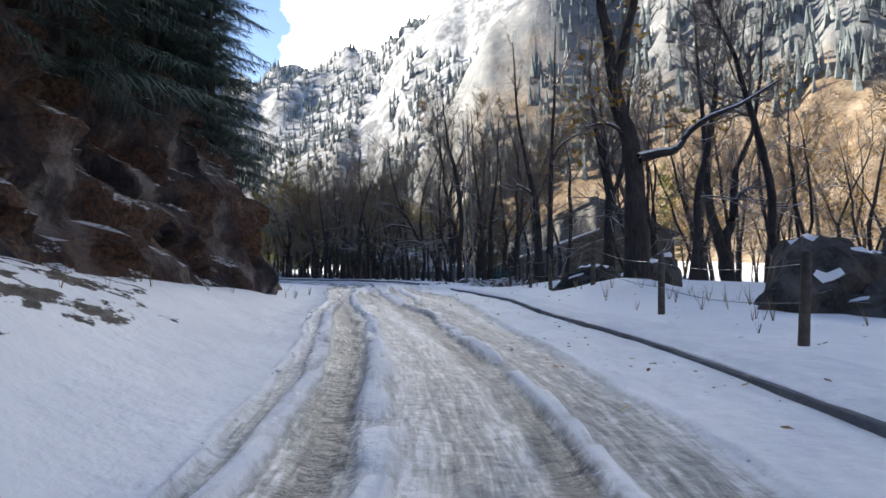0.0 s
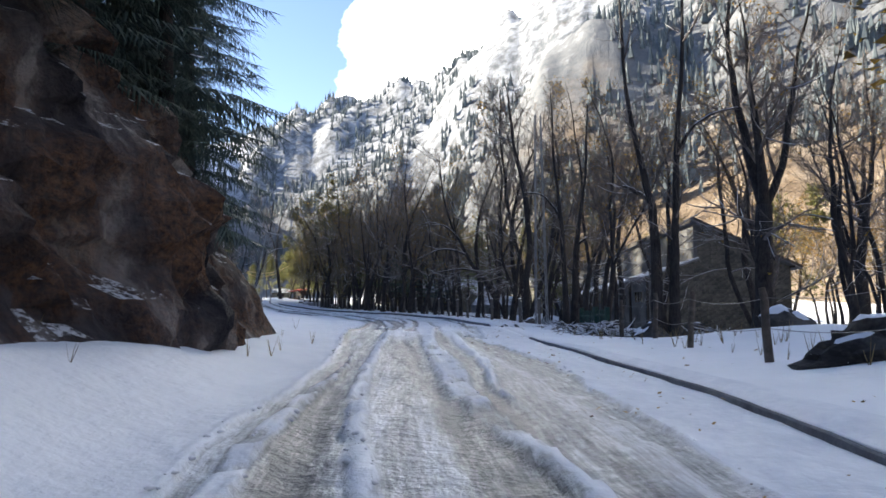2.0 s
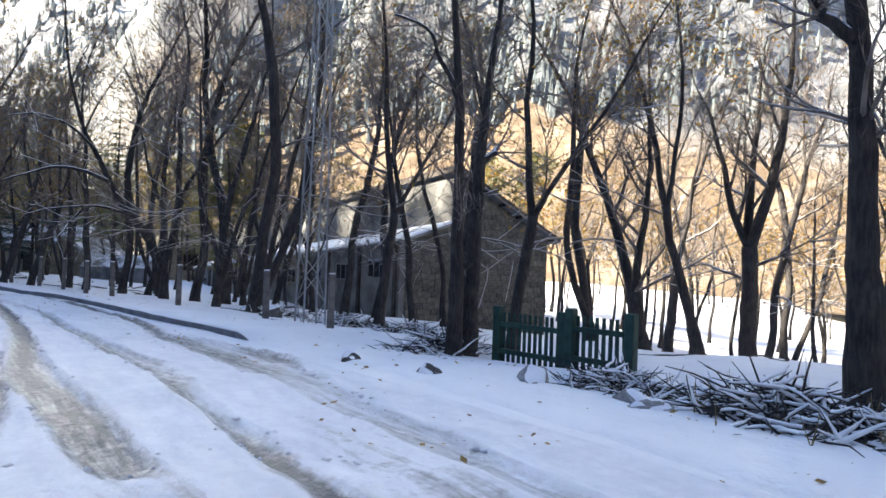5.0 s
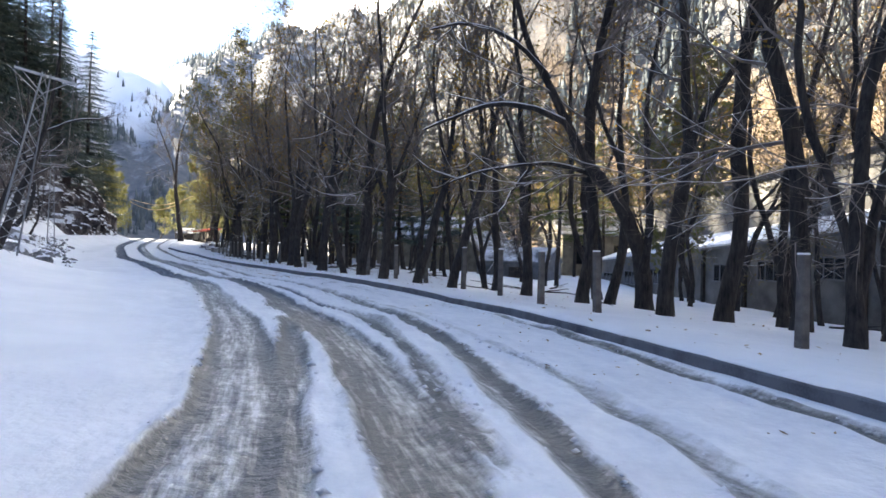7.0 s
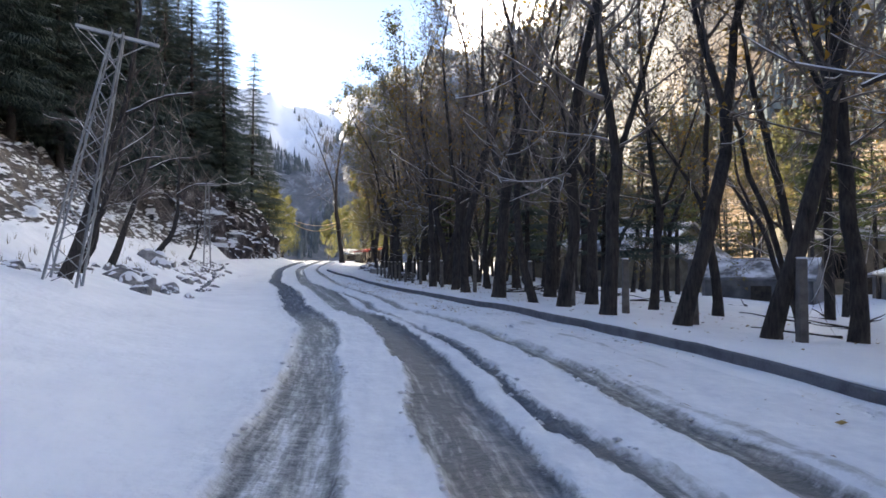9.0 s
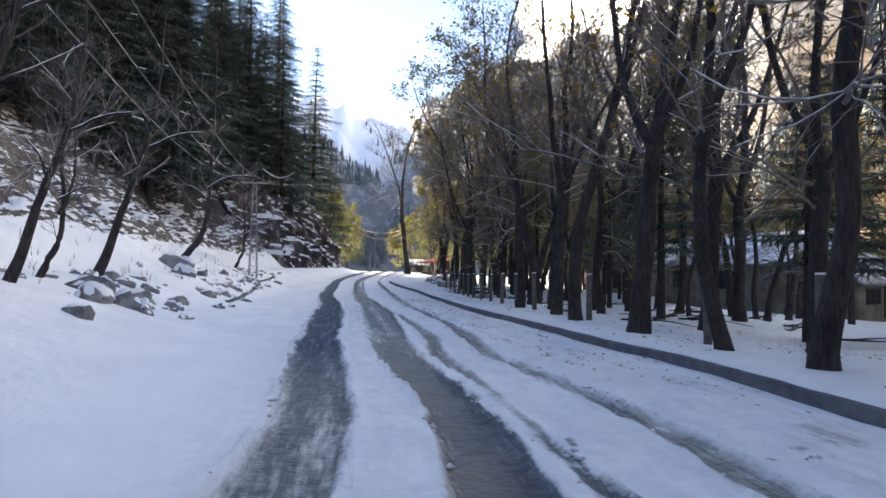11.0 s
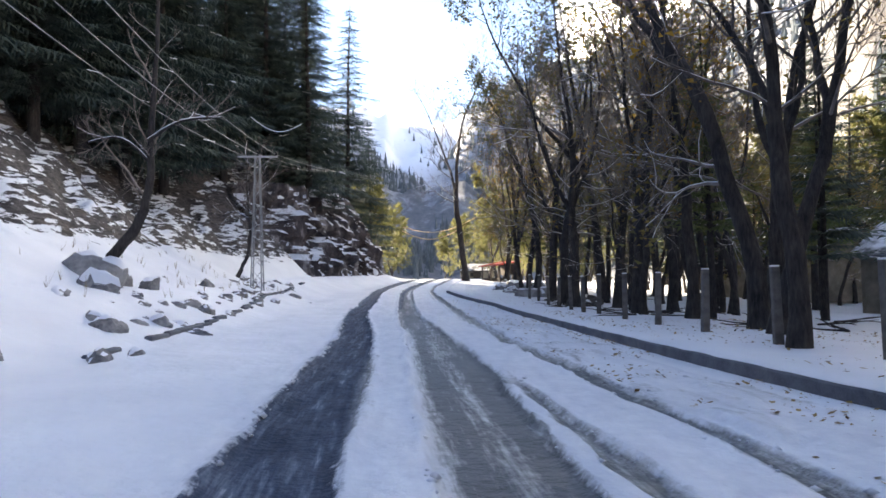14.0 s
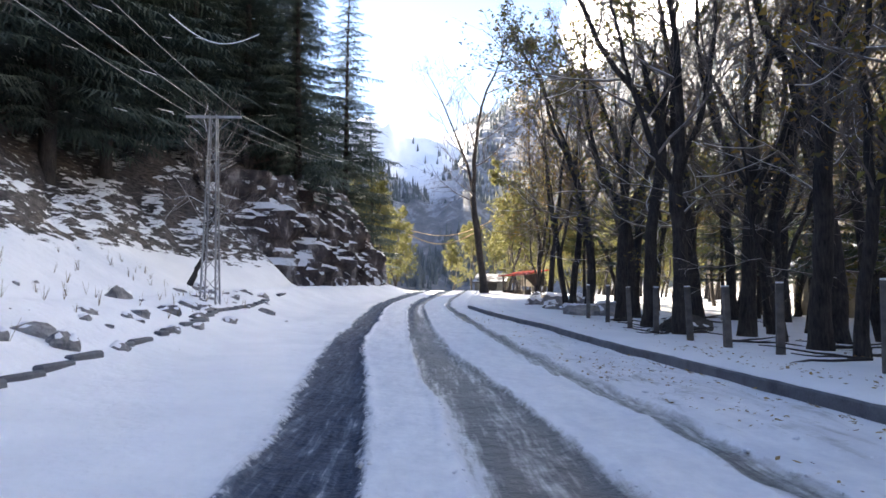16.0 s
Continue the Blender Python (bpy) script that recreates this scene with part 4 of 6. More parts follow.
def bare_tree(seed, h, r, stems=1, limbs=16, leaves=0, leaf_size=0.12, leaf_mat=None, lean=(0, 0), bark=None, snow=True, low=0.32, curve=0.0, forks=2, split=0.42, twigs=8):
    """Meshes of a leafless or thinly leaved tree: forked trunk, branches, snow and leaves."""
    rnd = random.Random(seed)
    trunk, branch, white, leafs = Soup(), Soup(), Soup(), Soup()
    tips = []

    def limb(p, bd, L, lr, lift=0.06, wob=0.17):
        lp = bent(p, bd, L, 6, rnd, wob, lift)
        branch.tube(lp, [lr * (1 - 0.8 * i / 6) for i in range(7)], 4, False)
        if snow and bd.z < 0.7:
            white.tube([q + Vector((0, 0, lr * 0.8 * (1 - 0.8 * i / 6))) for i, q in enumerate(lp)], [lr * 0.36 * (1 - 0.75 * i / 6) + 0.003 for i in range(7)], 3, False)
        for _ in range(9):
            p2, d2 = along(lp, rnd.uniform(0.15, 0.98))
            sp = bent(p2, around(d2, radians(rnd.uniform(25, 62)), rnd), L * rnd.uniform(0.3, 0.58), 4, rnd, 0.22, 0.06)
            r2 = max(0.006, lr * 0.36)
            branch.tube(sp, [r2 * (1 - 0.75 * i / 4) for i in range(5)], 3, False)
            if snow and abs(d2.z) < 0.55 and rnd.random() < 0.6:
                white.tube([q + Vector((0, 0, r2)) for q in sp], [r2 * 0.4 + 0.002] * 5, 3, False)
            for _ in range(twigs):
                p3, d3 = along(sp, rnd.uniform(0.15, 1.0))
                q3 = bent(p3, around(d3, radians(rnd.uniform(20, 58)), rnd), L * rnd.uniform(0.16, 0.38), 2, rnd, 0.28, 0.05)
                wv = Vector((rnd.uniform(-1, 1), rnd.uniform(-1, 1), rnd.uniform(-0.5, 0.5))).normalized() * 0.009
                branch.quad(q3[0] - wv, q3[0] + wv, q3[1] + wv * 0.8, q3[1] - wv * 0.8)
                branch.tri(q3[1] - wv * 0.8, q3[1] + wv * 0.8, q3[2])
                tips.append(q3[-1])
                tips.append(q3[1])

    for k in range(stems):
        ang = rnd.uniform(0, 6.28) + k * 6.28 / stems
        out = 0.0 if stems == 1 else rnd.uniform(0.12, 0.28)
        d = Vector((lean[0] + out * math.cos(ang) + rnd.uniform(-0.06, 0.06), lean[1] + out * math.sin(ang) + rnd.uniform(-0.06, 0.06), 1))
        sr = r if stems == 1 else r * (0.85 if k == 0 else 0.65)
        sh = h * (1 if k == 0 else rnd.uniform(0.75, 0.95))
        start = Vector((0, 0, -0.35)) + Vector((math.cos(ang), math.sin(ang), 0)) * (0 if stems == 1 else sr * 0.6)
        cut = split * rnd.uniform(0.8, 1.2)
        pts = bent(start, d, sh * cut, 9, rnd, 0.15, curve + 0.10)
        trunk.tube(pts, [sr * (1.6 if i == 0 else 1.18 if i == 1 else 1.03 if i == 2 else 1.0) * (1 - 0.20 * i / 9) * rnd.uniform(0.95, 1.06) for i in range(10)], 9)
        for _ in range(2):                                    # long low boughs
            p, td = along(pts, rnd.uniform(max(0.45, low / cut), 0.98))
            bd = around(td, radians(rnd.uniform(55, 80)), rnd)
            limb(p, bd, h * rnd.uniform(0.16, 0.29), sr * rnd.uniform(0.17, 0.27), 0.02, 0.26)
        top, td = pts[-1], (pts[-1] - pts[-2]).normalized()
        turn = rnd.uniform(0, 6.28)
        for f in range(forks):
            spread_d = Vector((math.cos(turn + 6.28 * f / forks), math.sin(turn + 6.28 * f / forks), 0))
            ld = (td + spread_d * (rnd.uniform(0.22, 0.5) if forks > 1 else 0.06)).normalized()
            ll = sh * (1 - cut) * (1.0 if f == 0 else rnd.uniform(0.7, 1.0))
            lr0 = sr * 0.8 * (1.0 if forks == 1 else 0.82 if f == 0 else rnd.uniform(0.55, 0.75))
            lead = bent(top - td * 0.12, ld, ll, 10, rnd, 0.17, 0.08)
            trunk.tube(lead, [lr0 * (1 - 0.93 * (i / 10) ** 0.9) + 0.004 for i in range(11)], 7)
            n = max(4, int(1.35 * limbs) // forks)
            for j in range(n):
                t = 0.12 + 0.86 * (j + rnd.random()) / n
                p, dd = along(lead, min(t, 0.99))
                bd = around(dd, radians(rnd.uniform(32, 70)), rnd)
                bd.z += 0.15
                limb(p, bd, h * rnd.uniform(0.15, 0.27) * (1.12 - 0.72 * t), max(0.012, lr0 * (1 - 0.85 * t) * rnd.uniform(0.38, 0.6)))
    for _ in range(leaves):
        leaf(leafs, rnd.choice(tips) + Vector((rnd.gauss(0, 0.10), rnd.gauss(0, 0.10), rnd.gauss(0, 0.10))), leaf_size * rnd.uniform(0.6, 1.3), rnd)
    made = [("trunk", trunk.mesh("trunk", bark or bark_mat)), ("crown", branch.mesh("crown", twig_mat))]
    if white.v:
        made.append(("snow_cover", white.mesh("snow_cover", snow_mat)))
    if leafs.v:
        made.append(("foliage", leafs.mesh("foliage", leaf_mat, False)))
    return made


def fir(seed, h, r, levels=34, reach=0.17, droop=0.35, start=0.12, mat=None, snow=0.12, density=1.0, fan=6, comb=3):
    """Meshes of a conifer: trunk, needle crown and snow."""
    rnd = random.Random(seed)
    trunk, crown, white = Soup(), Soup(), Soup()
    tp = bent((0, 0, -0.4), (0, 0, 1), h, 8, rnd, 0.015, 0.0)
    trunk.tube(tp, [r * (1 - 0.95 * i / 8) + 0.01 for i in range(9)], 8)
    for k in range(levels):
        t = start + (1 - start) * (k + rnd.random() * 0.8) / levels
        p, _ = along(tp, min(t, 0.995))
        long = h * reach * (1 - t) ** 0.75 * rnd.uniform(0.75, 1.15) + 0.25
        count = rnd.randint(fan - 1, fan + 1)
        turn = rnd.uniform(0, 6.28)
        for j in range(count):
            if rnd.random() > density:
                continue
            a = turn + 6.28 * j / count + rnd.uniform(-0.3, 0.3)
            L = long * rnd.uniform(0.65, 1.1)
            flat_d = Vector((math.cos(a), math.sin(a), 0))
            across = Vector((-math.sin(a), math.cos(a), 0))
            steps = 4
            line = []
            for i in range(steps + 1):
                u = i / steps
                line.append(p + flat_d * L * u + Vector((0, 0, L * (0.12 * u - droop * u * u + 0.12 * u ** 4))))
            crown.tube(line[:4], [0.02 * h / 20 * (1 - 0.25 * i) for i in range(4)], 3, False)
            for i in range(steps):
                c0, c1 = line[i], line[i + 1]
                wdt = L * 0.27 * math.sin(math.pi * min(0.95, (i + 1.2) / (steps + 1.0))) + 0.05
                for sgn in (-1, 1):
                    for q in range(comb):
                        m0 = c0.lerp(c1, q / comb)
                        tip = m0 + across * sgn * wdt * rnd.uniform(0.7, 1.2) + (c1 - c0) * rnd.uniform(0.5, 1.0) + Vector((0, 0, -wdt * rnd.uniform(0.25, 0.75)))
                        crown.tri(m0, c0.lerp(c1, (q + (0.85 if comb < 5 else 0.6)) / comb), tip)
                        if comb > 4 and rnd.random() < 0.6:
                            crown.tri(m0, c0.lerp(c1, (q + 0.5) / comb), m0 + Vector((across.x * sgn * wdt * 0.35, across.y * sgn * wdt * 0.35, -wdt * rnd.uniform(0.5, 1.0))))
                if rnd.random() < snow:
                    up = Vector((0, 0, 0.03))
                    c1 = c0.lerp(c1, rnd.uniform(0.3, 0.9))
                    white.quad(c0 + across * wdt * 0.14 + up - Vector((0, 0, wdt * 0.06)), c0 + up, c1 + up, c1 + across * wdt * 0.18 + up - Vector((0, 0, wdt * 0.09)))
                    white.quad(c0 + up, c0 - across * wdt * 0.14 + up - Vector((0, 0, wdt * 0.06)), c1 - across * wdt * 0.16 + up - Vector((0, 0, wdt * 0.09)), c1 + up)
            crown.tri(line[-1] - across * 0.06, line[-1] + across * 0.06, line[-1] + (line[-1] - line[-2]) * 0.7)
    made = [("trunk", trunk.mesh("trunk", bark_mat)), ("crown", crown.mesh("crown", mat or fir_mat, False))]
    if white.v:
        made.append(("snow_cover", white.mesh("snow_cover", snow_mat)))
    return made


def plant(kind, meshes, m, label, group):
    ob = root(kind, m, label, "tree", group)
    for part_name, me in meshes:
        q = piece(part_name, me, ob)
        if part_name in ("snow_cover", "foliage", "crown"):
            tagged(q, kind="stuff")
    return ob


class Grove:
    """Stands copies of one tree here and there."""

    def __init__(self, kind, meshes, label, group, radius):
        self.kind, self.meshes, self.label, self.group, self.radius, self.first = kind, meshes, label, group, radius, None

    def at(self, x, y, scale=1.0, turn=0.0, sink=0.0, z=None, tilt=(0, 0)):
        m = pose(x, y, (gz(x, y) if z is None else z) - sink, tilt[0], tilt[1], turn) @ Matrix.Scale(scale, 4)
        if self.first is None:
            self.first = plant(self.kind, self.meshes, m, self.label, self.group)
        else:
            copy_thing(self.first, m).scale = (scale,) * 3
        return self


rnd = random.Random(11)
WOOD = "bare trees of the roadside wood"
bare = [
    Grove("bare_tree", bare_tree(1, 15, 0.17, 1, 16, low=0.25, forks=1), "tall leafless tree with dark bark and snow-lined branches", WOOD, 0.20),
    Grove("bare_tree", bare_tree(2, 14.5, 0.2, 2, 9, low=0.25, forks=1, split=0.5), "leafless tree forking into two stems from its base", WOOD, 0.26),
    Grove("bare_tree", bare_tree(3, 13.5, 0.15, 1, 16, 1100, 0.12, gold_leaf, split=0.35), "slender tree with a few yellow autumn leaves", WOOD, 0.17),
    Grove("bare_tree", bare_tree(4, 16, 0.24, 1, 18, 0, low=0.2, forks=3, split=0.36), "thick dark tree trunk forking into bare limbs", WOOD, 0.27),
    Grove("bare_tree", bare_tree(5, 13, 0.14, 3, 6, low=0.25, forks=1), "cluster of slender leafless stems from one root", WOOD, 0.22),
    Grove("bare_tree", bare_tree(6, 14.5, 0.16, 1, 17, 1600, 0.12, gold_leaf, lean=(0.14, 0.05), split=0.3), "leaning tree with scattered yellow leaves", WOOD, 0.19),
    Grove("bare_tree", bare_tree(7, 17, 0.38, 1, 18, 0, low=0.16, forks=2, split=0.2), "massive dark tree forking low into two trunks", WOOD, 0.40),
    Grove("bare_tree", bare_tree(8, 17, 0.36, 1, 20, 500, 0.15, gold_leaf, low=0.16, forks=3, split=0.3, lean=(0.05, 0.1)), "massive old tree with a heavy bent bough", WOOD, 0.40),
]
slender = [
    Grove("bare_tree", bare_tree(81, 13, 0.12, 1, 9, 0, twigs=6, forks=1), "thin leafless tree deep in the wood", WOOD, 0.13),
    Grove("bare_tree", bare_tree(82, 12.5, 0.13, 1, 10, 800, 0.18, gold_leaf, twigs=6, split=0.35), "thin tree with yellowing leaves deep in the wood", WOOD, 0.14),
]
brown = [
    Grove("autumn_tree", bare_tree(21, 15, 0.18, 1, 14, 3600, 0.15, brown_leaf, low=0.2, twigs=5), "tree holding dry brown autumn leaves", "brown-leaved trees", 0.2),
    Grove("autumn_tree", bare_tree(22, 13, 0.17, 1, 13, 3400, 0.15, brown_leaf, low=0.25, twigs=5), "small tree with a crown of dry brown leaves", "brown-leaved trees", 0.18),
]
olive = [
    Grove("autumn_tree", bare_tree(31, 17, 0.2, 1, 14, 5200, 0.36, olive_leaf, low=0.15, snow=False, twigs=4), "sunlit tree with yellow-green foliage by the road bend", "yellow-green trees", 0.2),
    Grove("autumn_tree", bare_tree(32, 15, 0.2, 1, 14, 5000, 0.36, olive_leaf, low=0.12, snow=False, twigs=4, split=0.25), "bushy tree with olive and yellow leaves", "yellow-green trees", 0.2),
]
firs = [
    Grove("fir_tree", fir(41, 26, 0.34, 44, 0.19, 0.42, 0.10, snow=0.05, fan=6, comb=5), "tall dark fir with drooping snow-flecked branches", "firs on the hillside", 0.34),
    Grove("fir_tree", fir(42, 22, 0.28, 40, 0.2, 0.36, 0.10, snow=0.06, fan=6, comb=5), "dense dark green fir on the rocky slope", "firs on the hillside", 0.28),
    Grove("fir_tree", fir(43, 20, 0.22, 32, 0.19, 0.30, 0.1, density=0.85, snow=0.2, comb=4), "open-branched conifer silhouetted against the sky", "firs on the hillside", 0.22),
]
near_firs = [
    Grove("fir_tree", fir(45, 22, 0.30, 30, 0.17, 0.45, 0.05, veiled_fir_mat, snow=0.035, fan=6, comb=7), "dense dark fir hanging over the cliff", "firs above the cliff", 0.3),
    Grove("fir_tree", fir(46, 19, 0.26, 28, 0.18, 0.5, 0.04, veiled_fir_mat, snow=0.035, fan=6, comb=7), "fir with long drooping branches over the cliff", "firs above the cliff", 0.26),
]
pines = [
    Grove("pine_tree", fir(51, 17, 0.22, 26, 0.17, 0.12, 0.3, pine_mat, 0.05, 0.85), "green pine with a bare lower trunk in the wood", "pines in the wood", 0.22),
    Grove("pine_tree", fir(52, 15, 0.2, 24, 0.19, 0.18, 0.22, fir_mat, 0.07, 0.85), "dark green conifer among the bare trees", "pines in the wood", 0.2),
]

TREES_A = [(7.4, 39.1, 0.36), (2.6, 45.2, 0.16), (2.5, 47.6, 0.12),
           (14.9, 50.4, 0.36), (11.3, 51.7, 0.36), (20.4, 54.7, 0.22), (11.0, 54.0, 0.3), (25.5, 58.1, 0.3), (3.6, 54.4, 0.14), (19.5, 60.1, 0.3), (5.7, 56.4, 0.24), (24.3, 63.3, 0.3), (2.1, 58.3, 0.2)]
TREES_B = [(-2.9, 56.6, 0.36), (-1.1, 59.3, 0.30), (-2.3, 60.0, 0.25), (-3.4, 61.4, 0.24), (-1.4, 63.5, 0.22), (-4.6, 61.9, 0.32), (-6.3, 64.2, 0.2), (-5.4, 66.0, 0.17), (-7.8, 65.2, 0.18), (1.0, 70.4, 0.2),
           (-10.2, 66.8, 0.16), (-8.8, 67.6, 0.17), (-11.6, 68.4, 0.17), (-9.2, 70.1, 0.14), (-13.2, 70.2, 0.2), (-10.8, 72.6, 0.15), (-12.4, 73.2, 0.13), (-14.6, 72.4, 0.2), (-15.9, 74.6, 0.15)]
TREES_C = [(-18.0, 77.6, 0.27), (-16.8, 80.8, 0.34), (-20.2, 80.6, 0.2), (-16.4, 87.0, 0.24), (-21.4, 82.4, 0.2), (-22.3, 85.0, 0.27), (-21.4, 87.0, 0.12), (-24.0, 86.2, 0.2), (-17.6, 91.2, 0.28), (-20.6, 90.2, 0.40),
           (-24.6, 89.0, 0.18), (-19.3, 93.6, 0.18), (-25.0, 90.8, 0.25), (-25.0, 93.0, 0.24), (-27.2, 94.6, 0.22), (-27.7, 99.5, 0.18), (-29.8, 98.4, 0.36), (-29.4, 102.4, 0.26), (-33.2, 101.4, 0.42)]
TREES_D = [(-31.7, 102.3, 0.34), (-31.1, 104.1, 0.18), (-34.9, 104.2, 0.26), (-32.2, 106.4, 0.46), (-33.8, 107.4, 0.26), (-36.6, 107.0, 0.32), (-31.7, 110.2, 0.34), (-36.8, 110.0, 0.42), (-33.4, 112.6, 0.3), (-39.6, 111.8, 0.3),
           (-38.2, 114.6, 0.3), (-41.6, 115.4, 0.24), (-40.4, 119.2, 0.3), (-44.6, 119.4, 0.22), (-43.4, 123.6, 0.26), (-46.8, 122.8, 0.2)]
for group, choice in ((TREES_A, (0, 1, 3, 4, 5, 6, 7)), (TREES_B, (0, 1, 2, 3, 4, 5, 7)), (TREES_C, (2, 2, 5, 5, 3, 7)), (TREES_D, (3, 5, 5, 2, 2, 7))):
    for x, y, r in group:
        r = r if group is TREES_A else min(r, 0.22 if group is TREES_B else 0.25)
        g = min((bare[i] for i in rnd.sample(choice, 4)), key=lambda q: abs(q.radius - r))
        if (group is TREES_C or group is TREES_D) and r < 0.26 and rnd.random() < 0.2:
            g = brown[rnd.randrange(2)]
        g.at(x, y, min(1.2, max(0.75, r / g.radius)), rnd.uniform(0, 360))

# the wood behind the first rows
placed = [(x, y) for g in (TREES_A, TREES_B, TREES_C, TREES_D) for x, y, _ in g]


def free_spot(x, y, gap):
    if any((x - a) ** 2 + (y - b) ** 2 < gap * gap for a, b in placed):
        return False
    u, v = (x - 9.5) * -0.26 + (y - 64.7) * 0.965, (x - 9.5) * 0.965 + (y - 64.7) * 0.26
    if -13 < u < 34 and -6.0 < v < 9:
        return False
    if -14 < x < -3 and 85 < y < 94 or -24 < x < -6 and 100 < y < 116:
        return False
    return True


for _ in range(1800):
    s, o = rnd.uniform(44, 128), 6.6 + 36 * rnd.random() ** 1.3
    o = max(o, kerb_o(s) + 3.4)
    if s < 74 and o < 15 and rnd.random() < 0.75 or 58 < s < 100 and 8.5 < o < 24 and rnd.random() < 0.5:
        continue
    x, y = (float(q) for q in to_xy(s, o))
    if len(placed) > 258 or not free_spot(x, y, 1.9):
        continue
    placed.append((x, y))
    kind = rnd.random()
    far_in = s > 58 and o > 9.0
    thin = bare if o < 16 else slender
    pool = thin[:6] if kind < (0.22 if far_in else 0.98) else brown if kind < 0.56 else olive if kind < 0.65 else pines
    pool[rnd.randrange(len(pool))].at(x, y, rnd.uniform(0.7, 1.08) * (0.8 if pool is olive else 0.72 if pool is brown or pool is pines else 1), rnd.uniform(0, 360))
for _ in range(400):                      # green conifers at the back of the wood
    s, o = rnd.uniform(92, 138), rnd.uniform(19, 44)
    x, y = (float(q) for q in to_xy(s, o))
    if len(placed) > 298 or not free_spot(x, y, 1.5):
        continue
    placed.append((x, y))
    pines[rnd.randrange(2)].at(x, y, rnd.uniform(0.8, 1.1), rnd.uniform(0, 360))
for _ in range(900):                      # thinner, sunny stand toward the river
    s, o = rnd.uniform(-12, 46), rnd.uniform(10, 62)
    x, y = (float(q) for q in to_xy(s, o))
    if len(placed) > 425 or not free_spot(x, y, 2.9) or (s < 16 and o < 15):
        continue
    placed.append((x, y))
    (bare[rnd.choice((0, 1, 2, 4, 5, 5))] if o < 26 else slender[rnd.choice((0, 1, 1))]).at(x, y, rnd.uniform(0.75, 1.05), rnd.uniform(0, 360))
for _ in range(90):                       # yellow-green stand beyond the bend
    s, o = rnd.uniform(143, 190), rnd.uniform(-14, 30)
    if abs(o - 0.5) < 4.5:
        continue
    x, y = (float(q) for q in to_xy(s, o))
    olive[rnd.randrange(2)].at(x, y, rnd.uniform(0.55, 0.78), rnd.uniform(0, 360))
lone = Grove("bare_tree", bare_tree(61, 22, 0.3, 1, 17, 160, 0.14, brown_leaf, low=0.35), "tall solitary bare tree at the road bend", "", 0.3)
lone.at(-53.4, 127.7, 1.0, 40)

# firs and bare trees on the hillside to the left of the road
for _ in range(1100):
    s = rnd.uniform(-14, 150)
    d = rnd.uniform(2.5, 34)
    lim = np.interp(s, [-14, 6, 12, 33, 38, 70, 84, 100, 116, 122, 138, 150], [3, 4.5, 7.5, 7.5, 10, 11, 13, 12.5, 11, 8, 7, 14])
    if d < lim:
        continue
    o = -(float(foot_o(s)) + d)
    x, y = (float(q) for q in to_xy(s, o))
    if any((x - a) ** 2 + (y - b) ** 2 < 6.0 for a, b in placed):
        continue
    placed.append((x, y))
    if len(placed) > 547:
        break
    firs[rnd.choice((0, 1, 1, 0, 2))].at(x, y, rnd.uniform(0.7, 1.1), rnd.uniform(0, 360), 0.3)
for _ in range(400):                      # sparse thin trees out on the sunny valley floor
    s, o = rnd.uniform(-6, 70), rnd.uniform(30, 92)
    x, y = (float(q) for q in to_xy(s, o))
    if len(placed) > 585 or not free_spot(x, y, 4.0):
        continue
    placed.append((x, y))
    slender[rnd.choice((0, 1, 1))].at(x, y, rnd.uniform(0.6, 1.0), rnd.uniform(0, 360))
firs[2].at(-66.0, 129.8, 0.86, 30, 0.2)
for i, (s, d, k) in enumerate(((98, 9.5, 1.0), (102, 8.8, 1.15), (105.5, 10.5, 1.2), (109, 8.5, 1.25), (112.5, 10.0, 1.2), (116, 8.6, 1.15), (119.5, 9.8, 1.2), (123, 8.4, 1.05), (127, 7.6, 1.0), (131, 7.0, 0.95), (114, 13.0, 1.25), (106, 14.0, 1.25), (93, 11.5, 1.0), (88, 12.5, 1.0), (84, 15.5, 1.1), (90, 16.5, 1.1), (96, 15.0, 1.15), (100, 14.0, 1.1), (110, 15.0, 1.2), (118, 14.0, 1.15), (124, 12.5, 1.1), (79, 14.0, 1.0), (114, 5.6, 1.1), (117.5, 5.2, 1.15), (120.5, 6.0, 1.2), (124.5, 5.4, 1.1), (129, 5.0, 1.0), (132.5, 5.5, 0.9), (111, 6.5, 1.15), (107, 7.0, 1.1))):
    x, y = (float(q) for q in to_xy(s, -float(foot_o(s)) - d - 2.5))
    firs[i % 2].at(x, y, k, 61 * i, 0.4)
firs[1].at(-64.5, 124.0, 1.15, 75, 0.3)
firs[0].at(-67.5, 121.0, 1.05, 120, 0.3)
firs[0].at(-62.5, 116.5, 1.0, 220, 0.3)
for s, d, k, which in ((7.0, 3.4, 0.8, 1), (10.5, 2.6, 0.85, 0), (14.0, 3.2, 0.95, 1), (17.0, 2.4, 0.9, 0), (20.0, 3.0, 1.0, 1), (22.5, 2.3, 0.8, 0), (25.0, 2.9, 0.95, 1), (28.0, 2.5, 0.75, 0), (30.5, 3.4, 0.7, 1), (24.0, 4.6, 1.0, 0), (18.0, 4.8, 1.0, 1), (31.5, 1.6, 0.8, 0), (27.0, 1.2, 0.9, 1)):
    d += 0.7
    x, y = (float(q) for q in to_xy(s, -float(foot_o(s)) + 0.5 - d))
    near_firs[which].at(x, y, k, 47 * s, 0.2, float(road_z(s)) + d / 0.5 - 0.9)


